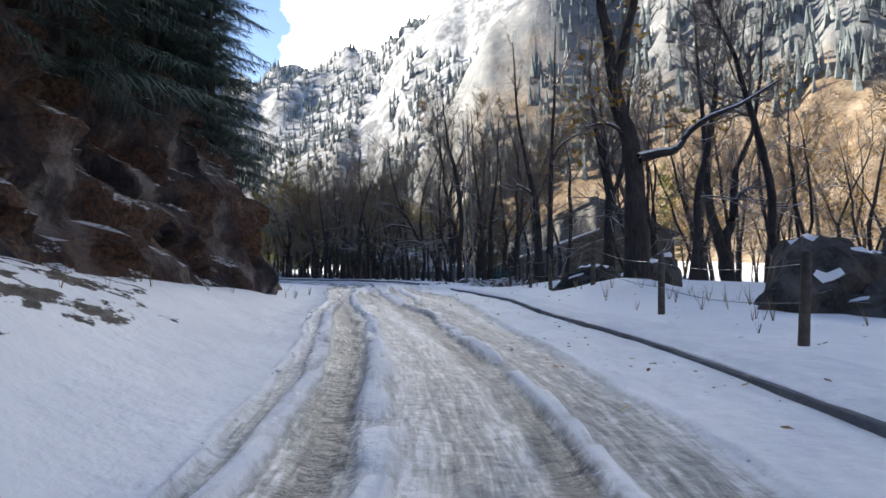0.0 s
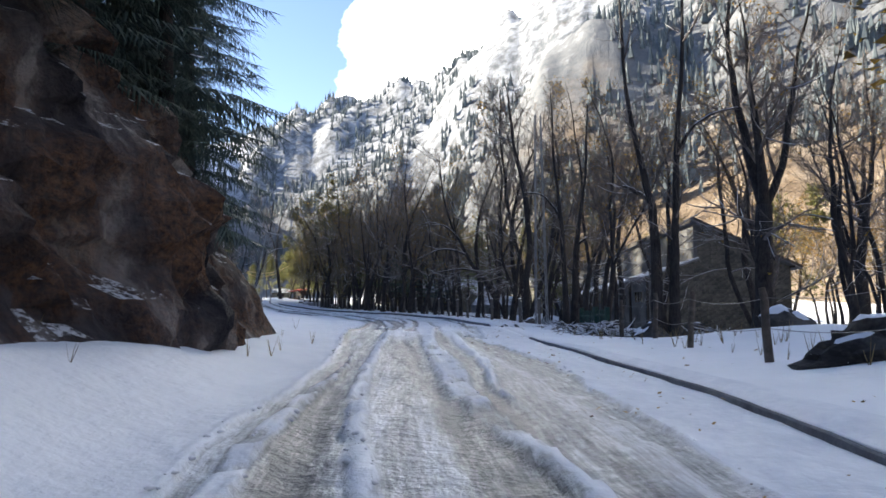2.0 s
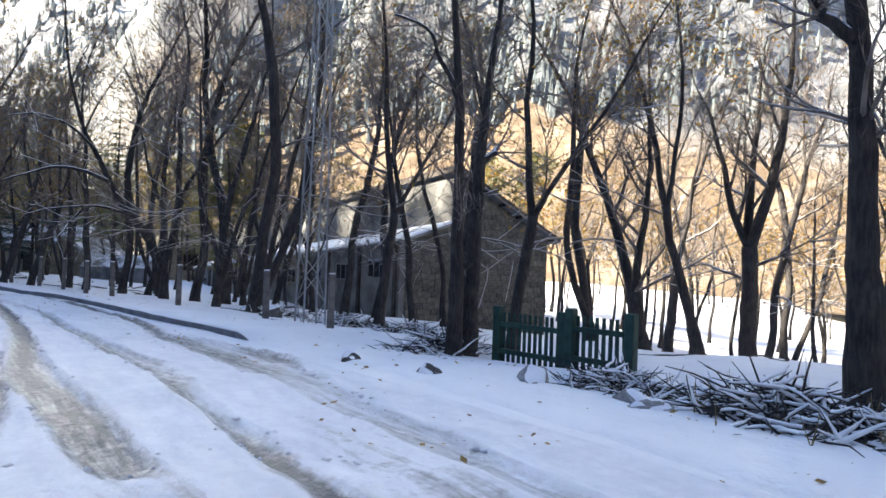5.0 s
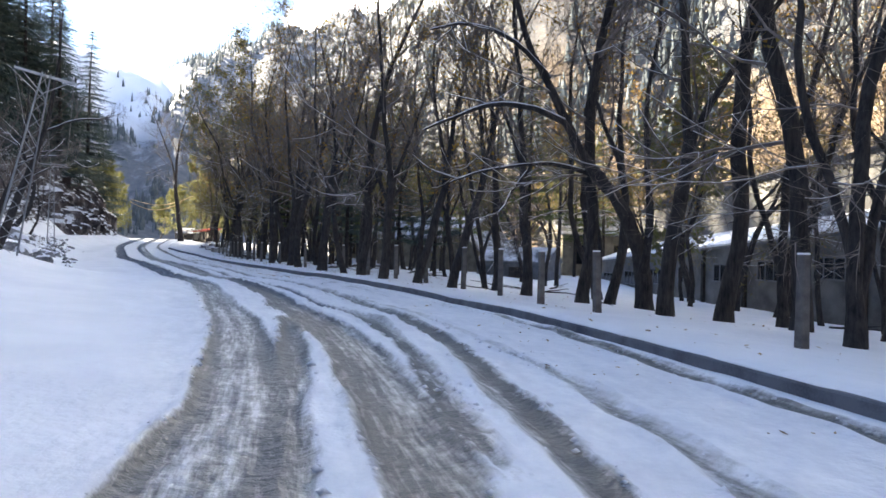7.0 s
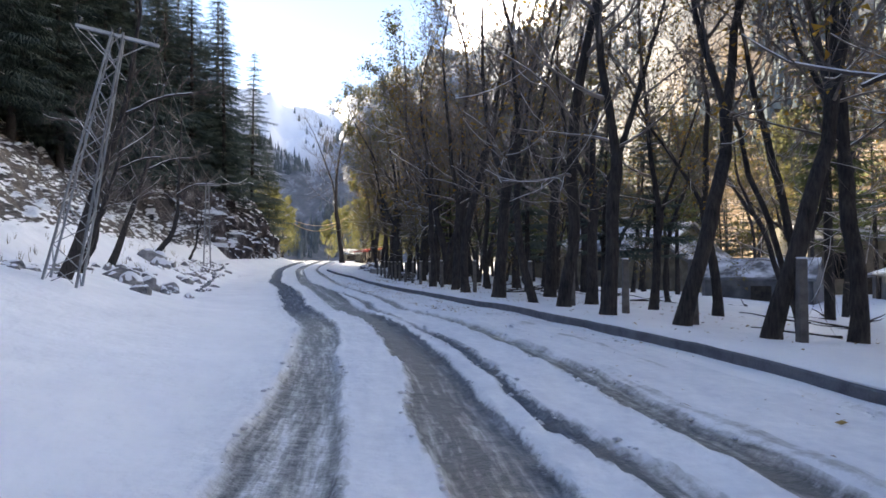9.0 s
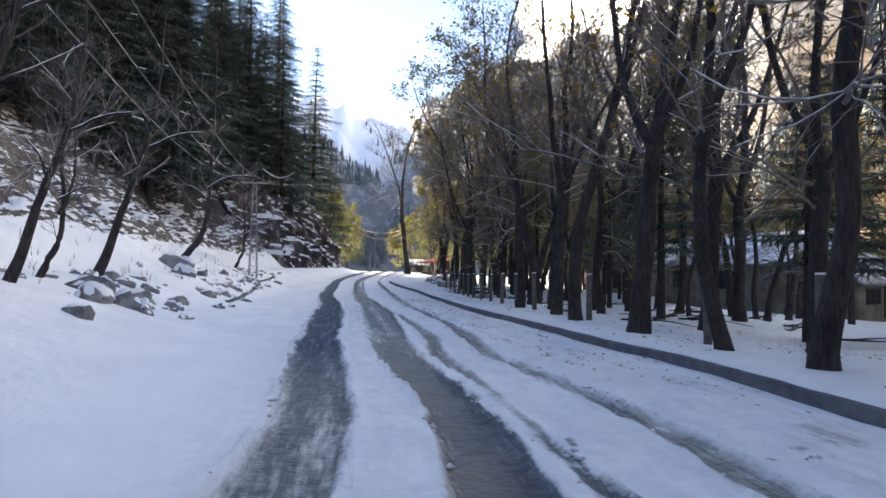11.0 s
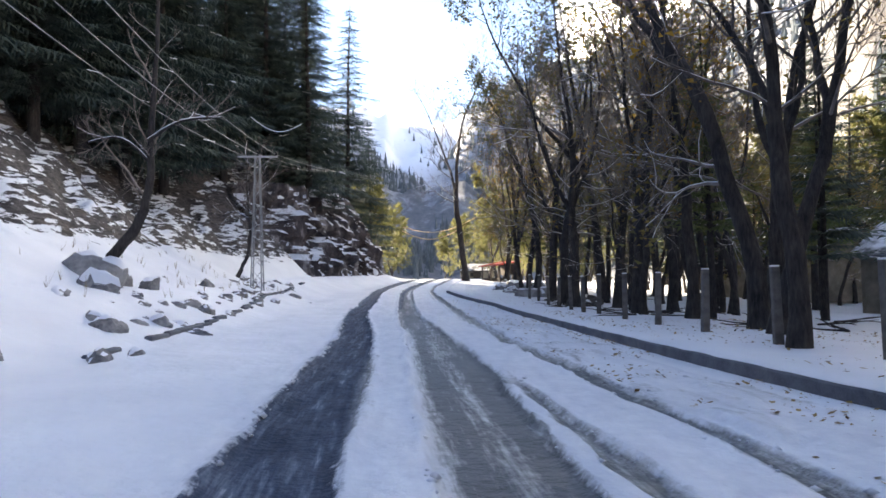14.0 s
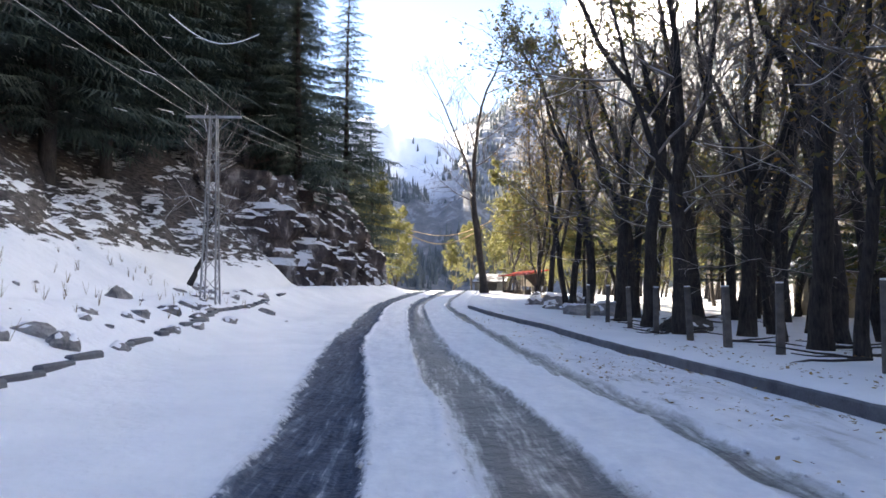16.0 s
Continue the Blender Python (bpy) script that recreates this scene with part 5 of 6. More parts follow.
# ---- trees with a shape of their own, close to the road ----
def shaped_tree(seed, stems, boughs, leaves=0, leaf_size=0.15, leaf_mat=None, limbs=12):
    """Meshes of a tree whose stems and boughs follow given lines of (x, z), each with its own thickness."""
    rnd = random.Random(seed)
    trunk, branch, white, leafs = Soup(), Soup(), Soup(), Soup()
    tips = []

    def line(rows, wob):
        pts = [Vector((x, rnd.uniform(-wob, wob), z)) for x, z in rows]
        out = []
        for i in range(len(pts) - 1):
            p0, p1, p2, p3 = pts[max(i - 1, 0)], pts[i], pts[i + 1], pts[min(i + 2, len(pts) - 1)]
            for k in range(4):
                t = k / 4
                out.append(0.5 * (2 * p1 + (p2 - p0) * t + (2 * p0 - 5 * p1 + 4 * p2 - p3) * t**2 + (3 * p1 - p0 - 3 * p2 + p3) * t**3) + Vector((rnd.uniform(-0.03, 0.03), rnd.uniform(-0.03, 0.03), 0)))
        return out + [pts[-1]]

    def spray(pts, length, r0, count, lo=0.2):
        for _ in range(count):
            p, d = along(pts, rnd.uniform(lo, 0.99))
            sp = bent(p, around(d, radians(rnd.uniform(30, 70)), rnd) + Vector((0, 0, 0.12)), length * rnd.uniform(0.5, 1.1), 5, rnd, 0.2, 0.06)
            r = max(0.008, r0 * rnd.uniform(0.5, 1.0))
            branch.tube(sp, [r * (1 - 0.8 * i / 5) for i in range(6)], 4, False)
            if abs(sp[-1].z - sp[0].z) < 0.75 * length and rnd.random() < 0.5:
                white.tube([q + Vector((0, 0, r * 0.7)) for q in sp], [r * 0.4 * (1 - 0.7 * i / 5) + 0.003 for i in range(6)], 3, False)
            for _ in range(7):
                p2, d2 = along(sp, rnd.uniform(0.15, 0.98))
                s2 = bent(p2, around(d2, radians(rnd.uniform(25, 60)), rnd), length * rnd.uniform(0.2, 0.5), 3, rnd, 0.25, 0.05)
                branch.tube(s2, [max(0.005, r * 0.35) * (1 - 0.25 * i) for i in range(4)], 3, False)
                for _ in range(5):
                    p3, d3 = along(s2, rnd.uniform(0.1, 1.0))
                    q3 = p3 + around(d3, radians(rnd.uniform(20, 60)), rnd) * length * rnd.uniform(0.1, 0.28)
                    w = Vector((rnd.uniform(-1, 1), rnd.uniform(-1, 1), rnd.uniform(-0.5, 0.5))).normalized() * 0.006
                    branch.tri(p3 - w, p3 + w, q3)
                    tips.append(q3)

    for rows, r0, r1 in stems:
        pts = line(rows, 0.12)
        n = len(pts) - 1
        trunk.tube(pts, [(r0 + (r1 - r0) * (i / n) ** 0.8) * (1.45 if i == 0 and rows[0][1] < 0 else 1.12 if i == 1 and rows[0][1] < 0 else 1.0) * rnd.uniform(0.94, 1.07) for i in range(n + 1)], 10)
        spray(pts, 2.3, r1 * 0.9 + 0.015, limbs, 0.38)
        spray(pts, 1.2, 0.022, limbs, 0.25)
    for rows, r0, r1 in boughs:
        pts = line(rows, 0.15)
        n = len(pts) - 1
        trunk.tube(pts, [r0 + (r1 - r0) * i / n for i in range(n + 1)], 7)
        white.tube([q + Vector((0, 0, (r0 + (r1 - r0) * i / n) * 0.72)) for i, q in enumerate(pts)], [(r0 + (r1 - r0) * i / n) * 0.55 + 0.006 for i in range(n + 1)], 5, False)
        spray(pts, 1.3, r1 * 0.8 + 0.01, 7, 0.3)
    for _ in range(leaves):
        leaf(leafs, rnd.choice(tips) + Vector((rnd.gauss(0, 0.1), rnd.gauss(0, 0.1), rnd.gauss(0, 0.1))), leaf_size * rnd.uniform(0.6, 1.3), rnd)
    made = [("trunk", trunk.mesh("trunk", bark_mat)), ("crown", branch.mesh("crown", twig_mat)), ("snow_cover", white.mesh("snow_cover", snow_mat))]
    if leafs.v:
        made.append(("foliage", leafs.mesh("foliage", leaf_mat, False)))
    return made


HERO = "old trees near the road"
old_bent = Grove("bare_tree", shaped_tree(101, [([(0, -0.3), (-0.02, 1.2), (0.02, 3.3), (-0.33, 4.7), (-0.5, 6.1), (-0.75, 7.8), (-0.9, 10.2), (-0.7, 12.5)], 0.37, 0.03), ([(-0.4, 5.4), (0.1, 7.2), (0.5, 9.0), (0.6, 11.0)], 0.15, 0.02)],
                                        [([(0.1, 3.2), (0.6, 3.35), (1.15, 3.45), (1.55, 3.9), (2.1, 4.3), (2.9, 4.6), (3.9, 5.2)], 0.13, 0.03), ([(-0.2, 3.9), (-0.7, 4.2), (-1.3, 4.1)], 0.06, 0.02)], 500, 0.2, gold_leaf, 9), "massive old tree with one long crooked bough", HERO, 0.37)
old_bent.at(6.5, 23.2, 1.0, 10)
old_fork = Grove("bare_tree", shaped_tree(102, [([(0, -0.4), (-0.1, 0.9), (-0.3, 2.0), (-0.62, 3.2), (-0.72, 4.8), (-0.75, 6.4), (-0.9, 9.6), (-1.0, 13.0)], 0.36, 0.03), ([(-0.2, 1.7), (0.12, 2.5), (0.3, 3.2), (0.42, 4.8), (1.1, 6.4), (1.5, 8.8), (1.7, 12)], 0.24, 0.03)],
                                        [([(0.35, 3.6), (0.75, 4.0), (1.1, 4.1)], 0.09, 0.05), ([(-0.75, 7.0), (-0.2, 7.5), (0.5, 7.7)], 0.07, 0.02)], 0, limbs=10), "thick dark tree forking low into two stems", HERO, 0.36)
old_fork.at(11.9, 34.5, 1.0, -13)
old_pair = Grove("bare_tree", shaped_tree(103, [([(-0.15, -0.4), (-0.28, 1.0), (-0.32, 2.2), (-0.4, 4.4), (-0.72, 6.0), (-1.1, 8.6), (-1.3, 12.5)], 0.29, 0.03), ([(0.2, -0.4), (0.26, 1.2), (0.3, 2.8), (0.42, 5.8), (0.72, 9.0), (0.9, 13)], 0.25, 0.03)],
                                        [([(-0.5, 4.7), (-0.9, 5.0), (-1.3, 5.2)], 0.09, 0.05), ([(0.45, 6.0), (0.9, 6.9), (1.6, 7.4), (2.4, 7.5)], 0.07, 0.02)], 0, limbs=10), "two dark trunks rising from one root", HERO, 0.3)
old_pair.at(4.33, 38.4, 1.0, -13).at(1.0, 44.2, 0.8, 205)
old_arch = Grove("bare_tree", shaped_tree(104, [([(0, -0.4), (-0.1, 1.2), (-0.6, 2.5), (-1.3, 3.4), (-1.95, 4.2), (-2.75, 5.9), (-3.4, 7.2), (-4.0, 9.6), (-4.2, 12)], 0.26, 0.03), ([(-0.15, 1.0), (0.05, 2.6), (-0.1, 5), (0.2, 8), (0.1, 11)], 0.13, 0.02)],
                                        [([(-2.2, 4.75), (-3.1, 5.1), (-4.2, 5.2), (-5.2, 4.8), (-5.9, 4.5)], 0.09, 0.02), ([(-1.35, 3.5), (-2.4, 3.75), (-3.2, 3.7), (-4.4, 3.5), (-5.2, 3.2)], 0.07, 0.02), ([(-3.1, 3.7), (-3.6, 3.0), (-4.0, 2.4)], 0.05, 0.02), ([(-2.7, 5.9), (-3.6, 6.8), (-4.8, 7.2), (-5.8, 7.0)], 0.07, 0.02)], 0, limbs=10), "leaning tree with long snow-lined arching boughs", HERO, 0.26)
old_arch.at(-4.7, 63.6, 1.0, 14)
SLOPE_TREES = "crooked slope trees"
crook_tall = Grove("bare_tree", shaped_tree(105, [([(0, -0.4), (0.35, 0.7), (1.0, 1.6), (1.35, 2.8), (1.5, 5.0), (1.6, 8.0), (1.7, 11.5)], 0.24, 0.03)], [([(1.45, 4.2), (2.4, 4.8), (3.6, 4.9)], 0.06, 0.02), ([(1.4, 3.6), (0.6, 4.3), (-0.4, 4.2)], 0.05, 0.02)], 0, limbs=8), "bare tree with a bent foot rising from the snowy slope", SLOPE_TREES, 0.24)
crook_lean = Grove("bare_tree", shaped_tree(106, [([(0, -0.4), (0.5, 1.0), (1.1, 2.6), (1.6, 4.4), (2.0, 6.6), (2.2, 9.0)], 0.2, 0.02)], [([(1.2, 2.9), (0.9, 3.7), (0.4, 4.3)], 0.05, 0.02), ([(1.6, 4.4), (2.6, 4.9), (3.5, 5.0)], 0.05, 0.02)], 0, limbs=7), "crooked bare tree leaning from the snowy slope", SLOPE_TREES, 0.2)
crook_thin = Grove("bare_tree", shaped_tree(107, [([(0, -0.3), (0.35, 0.5), (0.6, 1.2), (0.62, 2.4), (0.5, 4.0), (0.6, 5.4)], 0.11, 0.02), ([(0.6, 1.6), (0.9, 2.6), (0.8, 4.4)], 0.06, 0.015)], [([(0.6, 2.0), (1.2, 2.3), (1.9, 2.3)], 0.03, 0.012), ([(0.6, 2.6), (0.0, 2.9), (-0.6, 2.8)], 0.03, 0.012)], 0, limbs=8), "small bent tree at the foot of the slope", SLOPE_TREES, 0.11)
crook_lean.at(-35.8, 76.7, 1.0, 32).at(-27.2, 67.6, 1.0, 25).at(-31.0, 71.2, 0.8, 30)
crook_tall.at(-42.4, 85.9, 1.0, 32)
crook_thin.at(-52.4, 99.7, 1.25, 32).at(-33.5, 73.4, 1.1, 30)


# ---- rocks ----
def boulder(seed, sx, sy, sz, snow=0.5, mat=None):
    """A cracked, rounded rock with snow lying on its top."""
    r = random.Random(seed)
    bm = bmesh.new()
    bmesh.ops.create_icosphere(bm, subdivisions=4 if sx > 0.9 else 3, radius=1)
    off = Vector((r.uniform(0, 50), r.uniform(0, 50), r.uniform(0, 50)))
    facets = [(Vector((r.uniform(-1, 1), r.uniform(-1, 1), r.uniform(-0.5, 1))).normalized(), r.uniform(0.62, 0.88)) for _ in range(11)]
    for v in bm.verts:
        c = v.co.normalized()
        k = 1 + 0.34 * noise.noise(c * 1.1 + off) + 0.14 * noise.noise(c * 2.6 + off)
        q = c * k
        for nrm, cut in facets:
            over = q.dot(nrm) - cut
            if over > 0:
                q = q - nrm * over * 0.92
        q = q + c * (0.09 * noise.noise(Vector((c.x * 2, c.y * 2, c.z * 5)) + off) - 0.10 * max(0.0, 0.25 - abs(noise.noise(c * 2.2 + off * 2))) / 0.25 + 0.05 * noise.noise(c * 6 + off) + 0.025 * noise.noise(c * 14 + off))
        v.co = Vector((q.x * sx, q.y * sy, max(-0.55, q.z) * sz))
    bm.normal_update()
    rock = bpy.data.meshes.new("stone")
    bm.to_mesh(rock)
    rock.materials.append(mat or rock_mat)
    keep = [f for f in bm.faces if f.normal.z > 0.68 - 0.5 * noise.noise(f.calc_center_median() * 2 + off) and f.calc_center_median().z > sz * 0.12]
    keep_set = set(keep)
    if snow > 0 and keep:
        bmesh.ops.delete(bm, geom=[f for f in bm.faces if f not in keep_set], context="FACES")
        rim = {v for e in bm.edges if e.is_boundary for v in e.verts}
        for v in bm.verts:
            v.co.z += -0.01 if v in rim else 0.035 * snow * (1 + noise.noise(v.co * 3)) + 0.02
        cap = bpy.data.meshes.new("snow_cap")
        bm.to_mesh(cap)
        cap.materials.append(snow_mat)
        cap.polygons.foreach_set("use_smooth", [True] * len(cap.polygons))
    else:
        cap = None
    bm.free()
    return rock, cap


def stand_rock(meshes, x, y, scale=1.0, turn=0.0, z=None, label="", group="", kind="boulder"):
    ob = root(kind, pose(x, y, (gz(x, y) if z is None else z), 0, 0, turn) @ Matrix.Scale(scale, 4), label, "rock", group)
    piece("stone", meshes[0], ob)
    if meshes[1]:
        piece("snow_cap", meshes[1], ob)
    return ob


BIG = "big boulders by the fence"
stand_rock(boulder(14, 1.8, 1.2, 1.75, 0.9), 9.2, 18.9, 1.0, 10, None, "huge dark boulder capped with thick snow", BIG)
stand_rock(boulder(2, 1.7, 0.9, 0.85, 1.0), 10.6, 17.5, 1.0, 165, None, "dark boulder leaning on a larger one, snow on top", BIG)
stand_rock(boulder(3, 1.0, 0.9, 1.5, 1.2), 11.3, 20.3, 1.0, 120, None, "snow-topped grey boulder beside the trees", BIG)
stand_rock(boulder(4, 1.15, 0.8, 0.62, 0.2), 5.5, 24.9, 1.0, 15, None, "low brown rock half buried in the snow", BIG)
stand_rock(boulder(5, 0.75, 0.55, 0.5, 1.0), 6.3, 32.0, 1.0, -10, None, "dark flat rock under a snow mound", BIG)
stand_rock(boulder(6, 0.75, 0.7, 0.6, 0.6), 5.0, 36.6, 1.0, 50, None, "dark rock at the foot of a tree", BIG)
stand_rock(boulder(7, 0.8, 0.6, 0.5, 0.8), 3.5, 36.2, 1.0, 10, None, "snowy rock under the bare tree", BIG)
stand_rock(boulder(15, 0.6, 0.5, 0.5, 0.7), 6.7, 27.2, 1.0, 40, None, "brown rock breaking out of a snow mound", BIG)
stand_rock(boulder(11, 1.0, 0.8, 1.35, 0.9), 7.1, 24.2, 1.0, 80, None, "snow-capped rock beside a massive trunk", BIG)
stand_rock(boulder(41, 0.45, 0.5, 0.55, 0.0, pale_stone), -6.0, 23.9, 1.0, 20, 0.95, "pale angular rock face at the foot of the cliff", "")
stand_rock(boulder(8, 0.2, 0.17, 0.2, 0.2), -1.6, 42.2, 1.0, 10, None, "small dark rock in the snow by the drive", "")
stand_rock(boulder(9, 0.26, 0.2, 0.16, 0.2), -1.0, 40.6, 1.0, 10, None, "dark rock lying in the snow by the drive", "")
stand_rock(boulder(10, 0.42, 0.36, 0.42, 0.3), -1.5, 52.6, 1.0, 0, None, "round dark rock by the fence", "")
pile = [boulder(20 + i, 0.36 + 0.05 * i, 0.30, 0.26 + 0.03 * i, 0.9, stone_grey) for i in range(6)]
SLOPE = "fallen rocks along the slope"
first_rocks = [stand_rock(mesh_pair, *xy, 1.0, 33 * i, None, "fallen grey rock dusted with snow at the slope's foot", SLOPE, "rock")
               for i, (mesh_pair, xy) in enumerate(zip(pile, ((-30.2, 74.4), (-31.8, 75.6), (-34.5, 79.2), (-36.8, 82.6), (-41.0, 88.6), (-27.6, 70.8))))]
HEAP = [(-30.6, 73.1, 1.5), (-30.8, 74.2, 1.6), (-33.2, 76.5, 1.2), (-34.8, 76.0, 1.1), (-35.2, 78.5, 0.9), (-33.3, 77.9, 0.9), (-30.4, 75.9, 0.8), (-43.0, 86.9, 1.6), (-42.6, 87.6, 1.2),
        (-32.3, 74.2, 1.5), (-35.6, 77.3, 1.0), (-42.2, 85.4, 2.2), (-40.9, 84.8, 1.7), (-38.0, 84.8, 1.0), (-37.0, 82.6, 0.9), (-34.3, 81.0, 0.9), (-34.6, 81.9, 0.6), (-46.6, 93.1, 1.2)]
for i, (x, y, k) in enumerate(HEAP):
    copy_thing(first_rocks[(i * 5 + 1) % 6], pose(x, y, gz(x, y) - 0.04, rnd.uniform(-12, 12), rnd.uniform(-12, 12), rnd.uniform(0, 360))).scale = (k, k * 0.85, k * 1.2)
for i in range(130):
    s = rnd.uniform(66, 116)
    o = -(float(foot_o(s)) - 1.3 + rnd.gauss(0, 0.9))
    x, y = (float(q) for q in to_xy(s, o))
    k = rnd.choice((0.3, 0.4, 0.55, 0.7, 0.9))
    copy_thing(first_rocks[i % 6], pose(x, y, gz(x, y) - 0.02, rnd.uniform(-15, 15), rnd.uniform(-15, 15), rnd.uniform(0, 360))).scale = (k, k * rnd.uniform(0.7, 1.2), k * rnd.uniform(0.6, 1))
for i in range(34):
    s = rnd.uniform(2, 30)
    o = -(float(foot_o(s)) - 0.9 + abs(rnd.gauss(0, 0.8)))
    x, y = (float(q) for q in to_xy(s, o))
    k = rnd.choice((0.25, 0.35, 0.5, 0.7))
    copy_thing(first_rocks[i % 6], pose(x, y, gz(x, y) - 0.03, 0, 0, rnd.uniform(0, 360))).scale = (k, k, k * 0.8)
for i in range(30):                        # rubble and snowy brush by the barn and the drive
    x, y = (rnd.uniform(-2.2, 3.2), rnd.uniform(50.5, 56)) if i < 16 else (rnd.uniform(0.2, 4.2), rnd.uniform(37.0, 41.0))
    k = rnd.choice((0.35, 0.5, 0.7, 0.9))
    copy_thing(first_rocks[i % 6], pose(x, y, gz(x, y) - 0.02, rnd.uniform(-12, 12), rnd.uniform(-12, 12), rnd.uniform(0, 360))).scale = (k * 1.3, k, k * 0.8)
RIGHT = "rocks heaped by the fence"
for i in range(26):
    s, o = rnd.uniform(108, 126), rnd.uniform(6.2, 10)
    x, y = (float(q) for q in to_xy(s, o))
    k = rnd.choice((0.8, 1.2, 1.7, 2.2))
    copy_thing(first_rocks[i % 6], pose(x, y, gz(x, y), 0, 0, rnd.uniform(0, 360))).scale = (k, k, k)
stand_rock(boulder(31, 1.1, 0.8, 0.55, 0.25), -33.6, 103.2, 1.0, 40, None, "dark boulder between the trunks of the wood", "")

# ---- fences ----
post_data = box_data("shaft", 0.15, 0.15, 1.42, post_mat, 0.014, 0.86)
first_post = None
FENCE = "concrete posts of the roadside fence"
POSTS = [(-0.6, 48.3), (-1.8, 50.9), (-4.0, 55.6)] + [tuple(float(q) for q in to_xy(s, 6.6)) for s in (54.3, 56.6, 58.8, 61.0, 63.6, 66.2)]
POSTS += [tuple(float(q) for q in to_xy(s, 6.55)) for s in (69.0, 72.0, 74.6, 77.9, 80.3, 82.8, 85.5, 88.3, 91.0, 93.6, 96.4, 98.5, 100.5, 102.9, 105.2, 107.6, 110.1)]
for x, y in POSTS:
    m = pose(x, y, gz(x, y) - 0.08, rnd.uniform(-2.0, 2.0), rnd.uniform(-2.0, 2.0), rnd.uniform(0, 40))
    if first_post is None:
        first_post = root("fence_post", m, "weathered grey concrete fence post standing in snow", "fence post", FENCE)
        piece("shaft", post_data, first_post)
        piece("snow_cap", box_data("snow_cap", 0.13, 0.13, 0.03, snow_mat, 0.012), first_post, pose(0, 0, 1.42))
    else:
        copy_thing(first_post, m)
wood_post = None
WOODEN = "wooden posts of the wire fence"
WPOSTS = [(6.9, 13.6), (6.1, 17.9), (5.3, 22.7), (4.3, 25.8), (3.65, 28.9), (3.35, 32.5), (2.7, 35.6)]
stake = Soup()
stake.tube([(0, 0, -0.1), (0.01, 0, 0.5), (-0.01, 0.01, 1.0), (0.012, 0, 1.16)], [0.066, 0.062, 0.058, 0.05], 8)
stake_mesh = stake.mesh("stake", wood_mat)
for i, (x, y) in enumerate(WPOSTS):
    m = pose(x, y, gz(x, y), rnd.uniform(-5, 5), rnd.uniform(-6, 6), rnd.uniform(0, 360))
    if wood_post is None:
        wood_post = root("fence_post", m, "rough dark wooden fence post in the snow", "fence post", WOODEN)
        piece("stake", stake_mesh, wood_post)
    else:
        copy_thing(wood_post, m)
for height in (0.55, 1.0):
    strand = tagged(new("fence_wire"), "slack barbed wire strung between wooden posts", "wire", "fence wires")
    for (ax, ay), (bx, by) in zip(WPOSTS[:-1], WPOSTS[1:]):
        a, b2 = Vector((ax, ay, gz(ax, ay) + height)), Vector((bx, by, gz(bx, by) + height))
        w = Soup()
        w.tube([a.lerp(b2, i / 8) - Vector((0, 0, 0.10 * math.sin(math.pi * i / 8))) for i in range(9)], [0.006] * 9, 3, False)
        piece("span", w.mesh("span", wire_mat), strand)


def picket_gate(x0, y0, x1, y1, label):
    """A low green board fence with gaps between its pickets."""
    a, b2 = Vector((x0, y0, 0)), Vector((x1, y1, 0))
    length = (b2 - a).length
    ang = math.degrees(math.atan2(y1 - y0, x1 - x0))
    z = min(gz(x0, y0), gz(x1, y1))
    ob = root("picket_fence", pose(x0, y0, z, 0, 0, ang), label, "fence", "green picket fences")
    end = box_data("end_post", 0.16, 0.16, 1.05, green_mat, 0.012)
    piece("end_post", end, ob)
    piece("end_post", end, ob, pose(length, 0, 0))
    rail = box_data("rail", length, 0.05, 0.09, green_mat, 0.008)
    for h in (0.2, 0.68):
        piece("rail", rail, ob, pose(length / 2, -0.03, h))
    slat = box_data("picket", 0.075, 0.024, 0.92, green_mat, 0.006, 0.9)
    n = int(length / 0.115)
    for i in range(1, n):
        piece("picket", slat, ob, pose(length * i / n, 0.02, 0.02, 0, rnd.uniform(-1, 1), 0))


picket_gate(1.5, 43.6, 2.0, 42.2, "low dark green wooden picket fence in the snow")
picket_gate(2.05, 42.05, 2.45, 41.0, "dark green picket gate beside the drive")


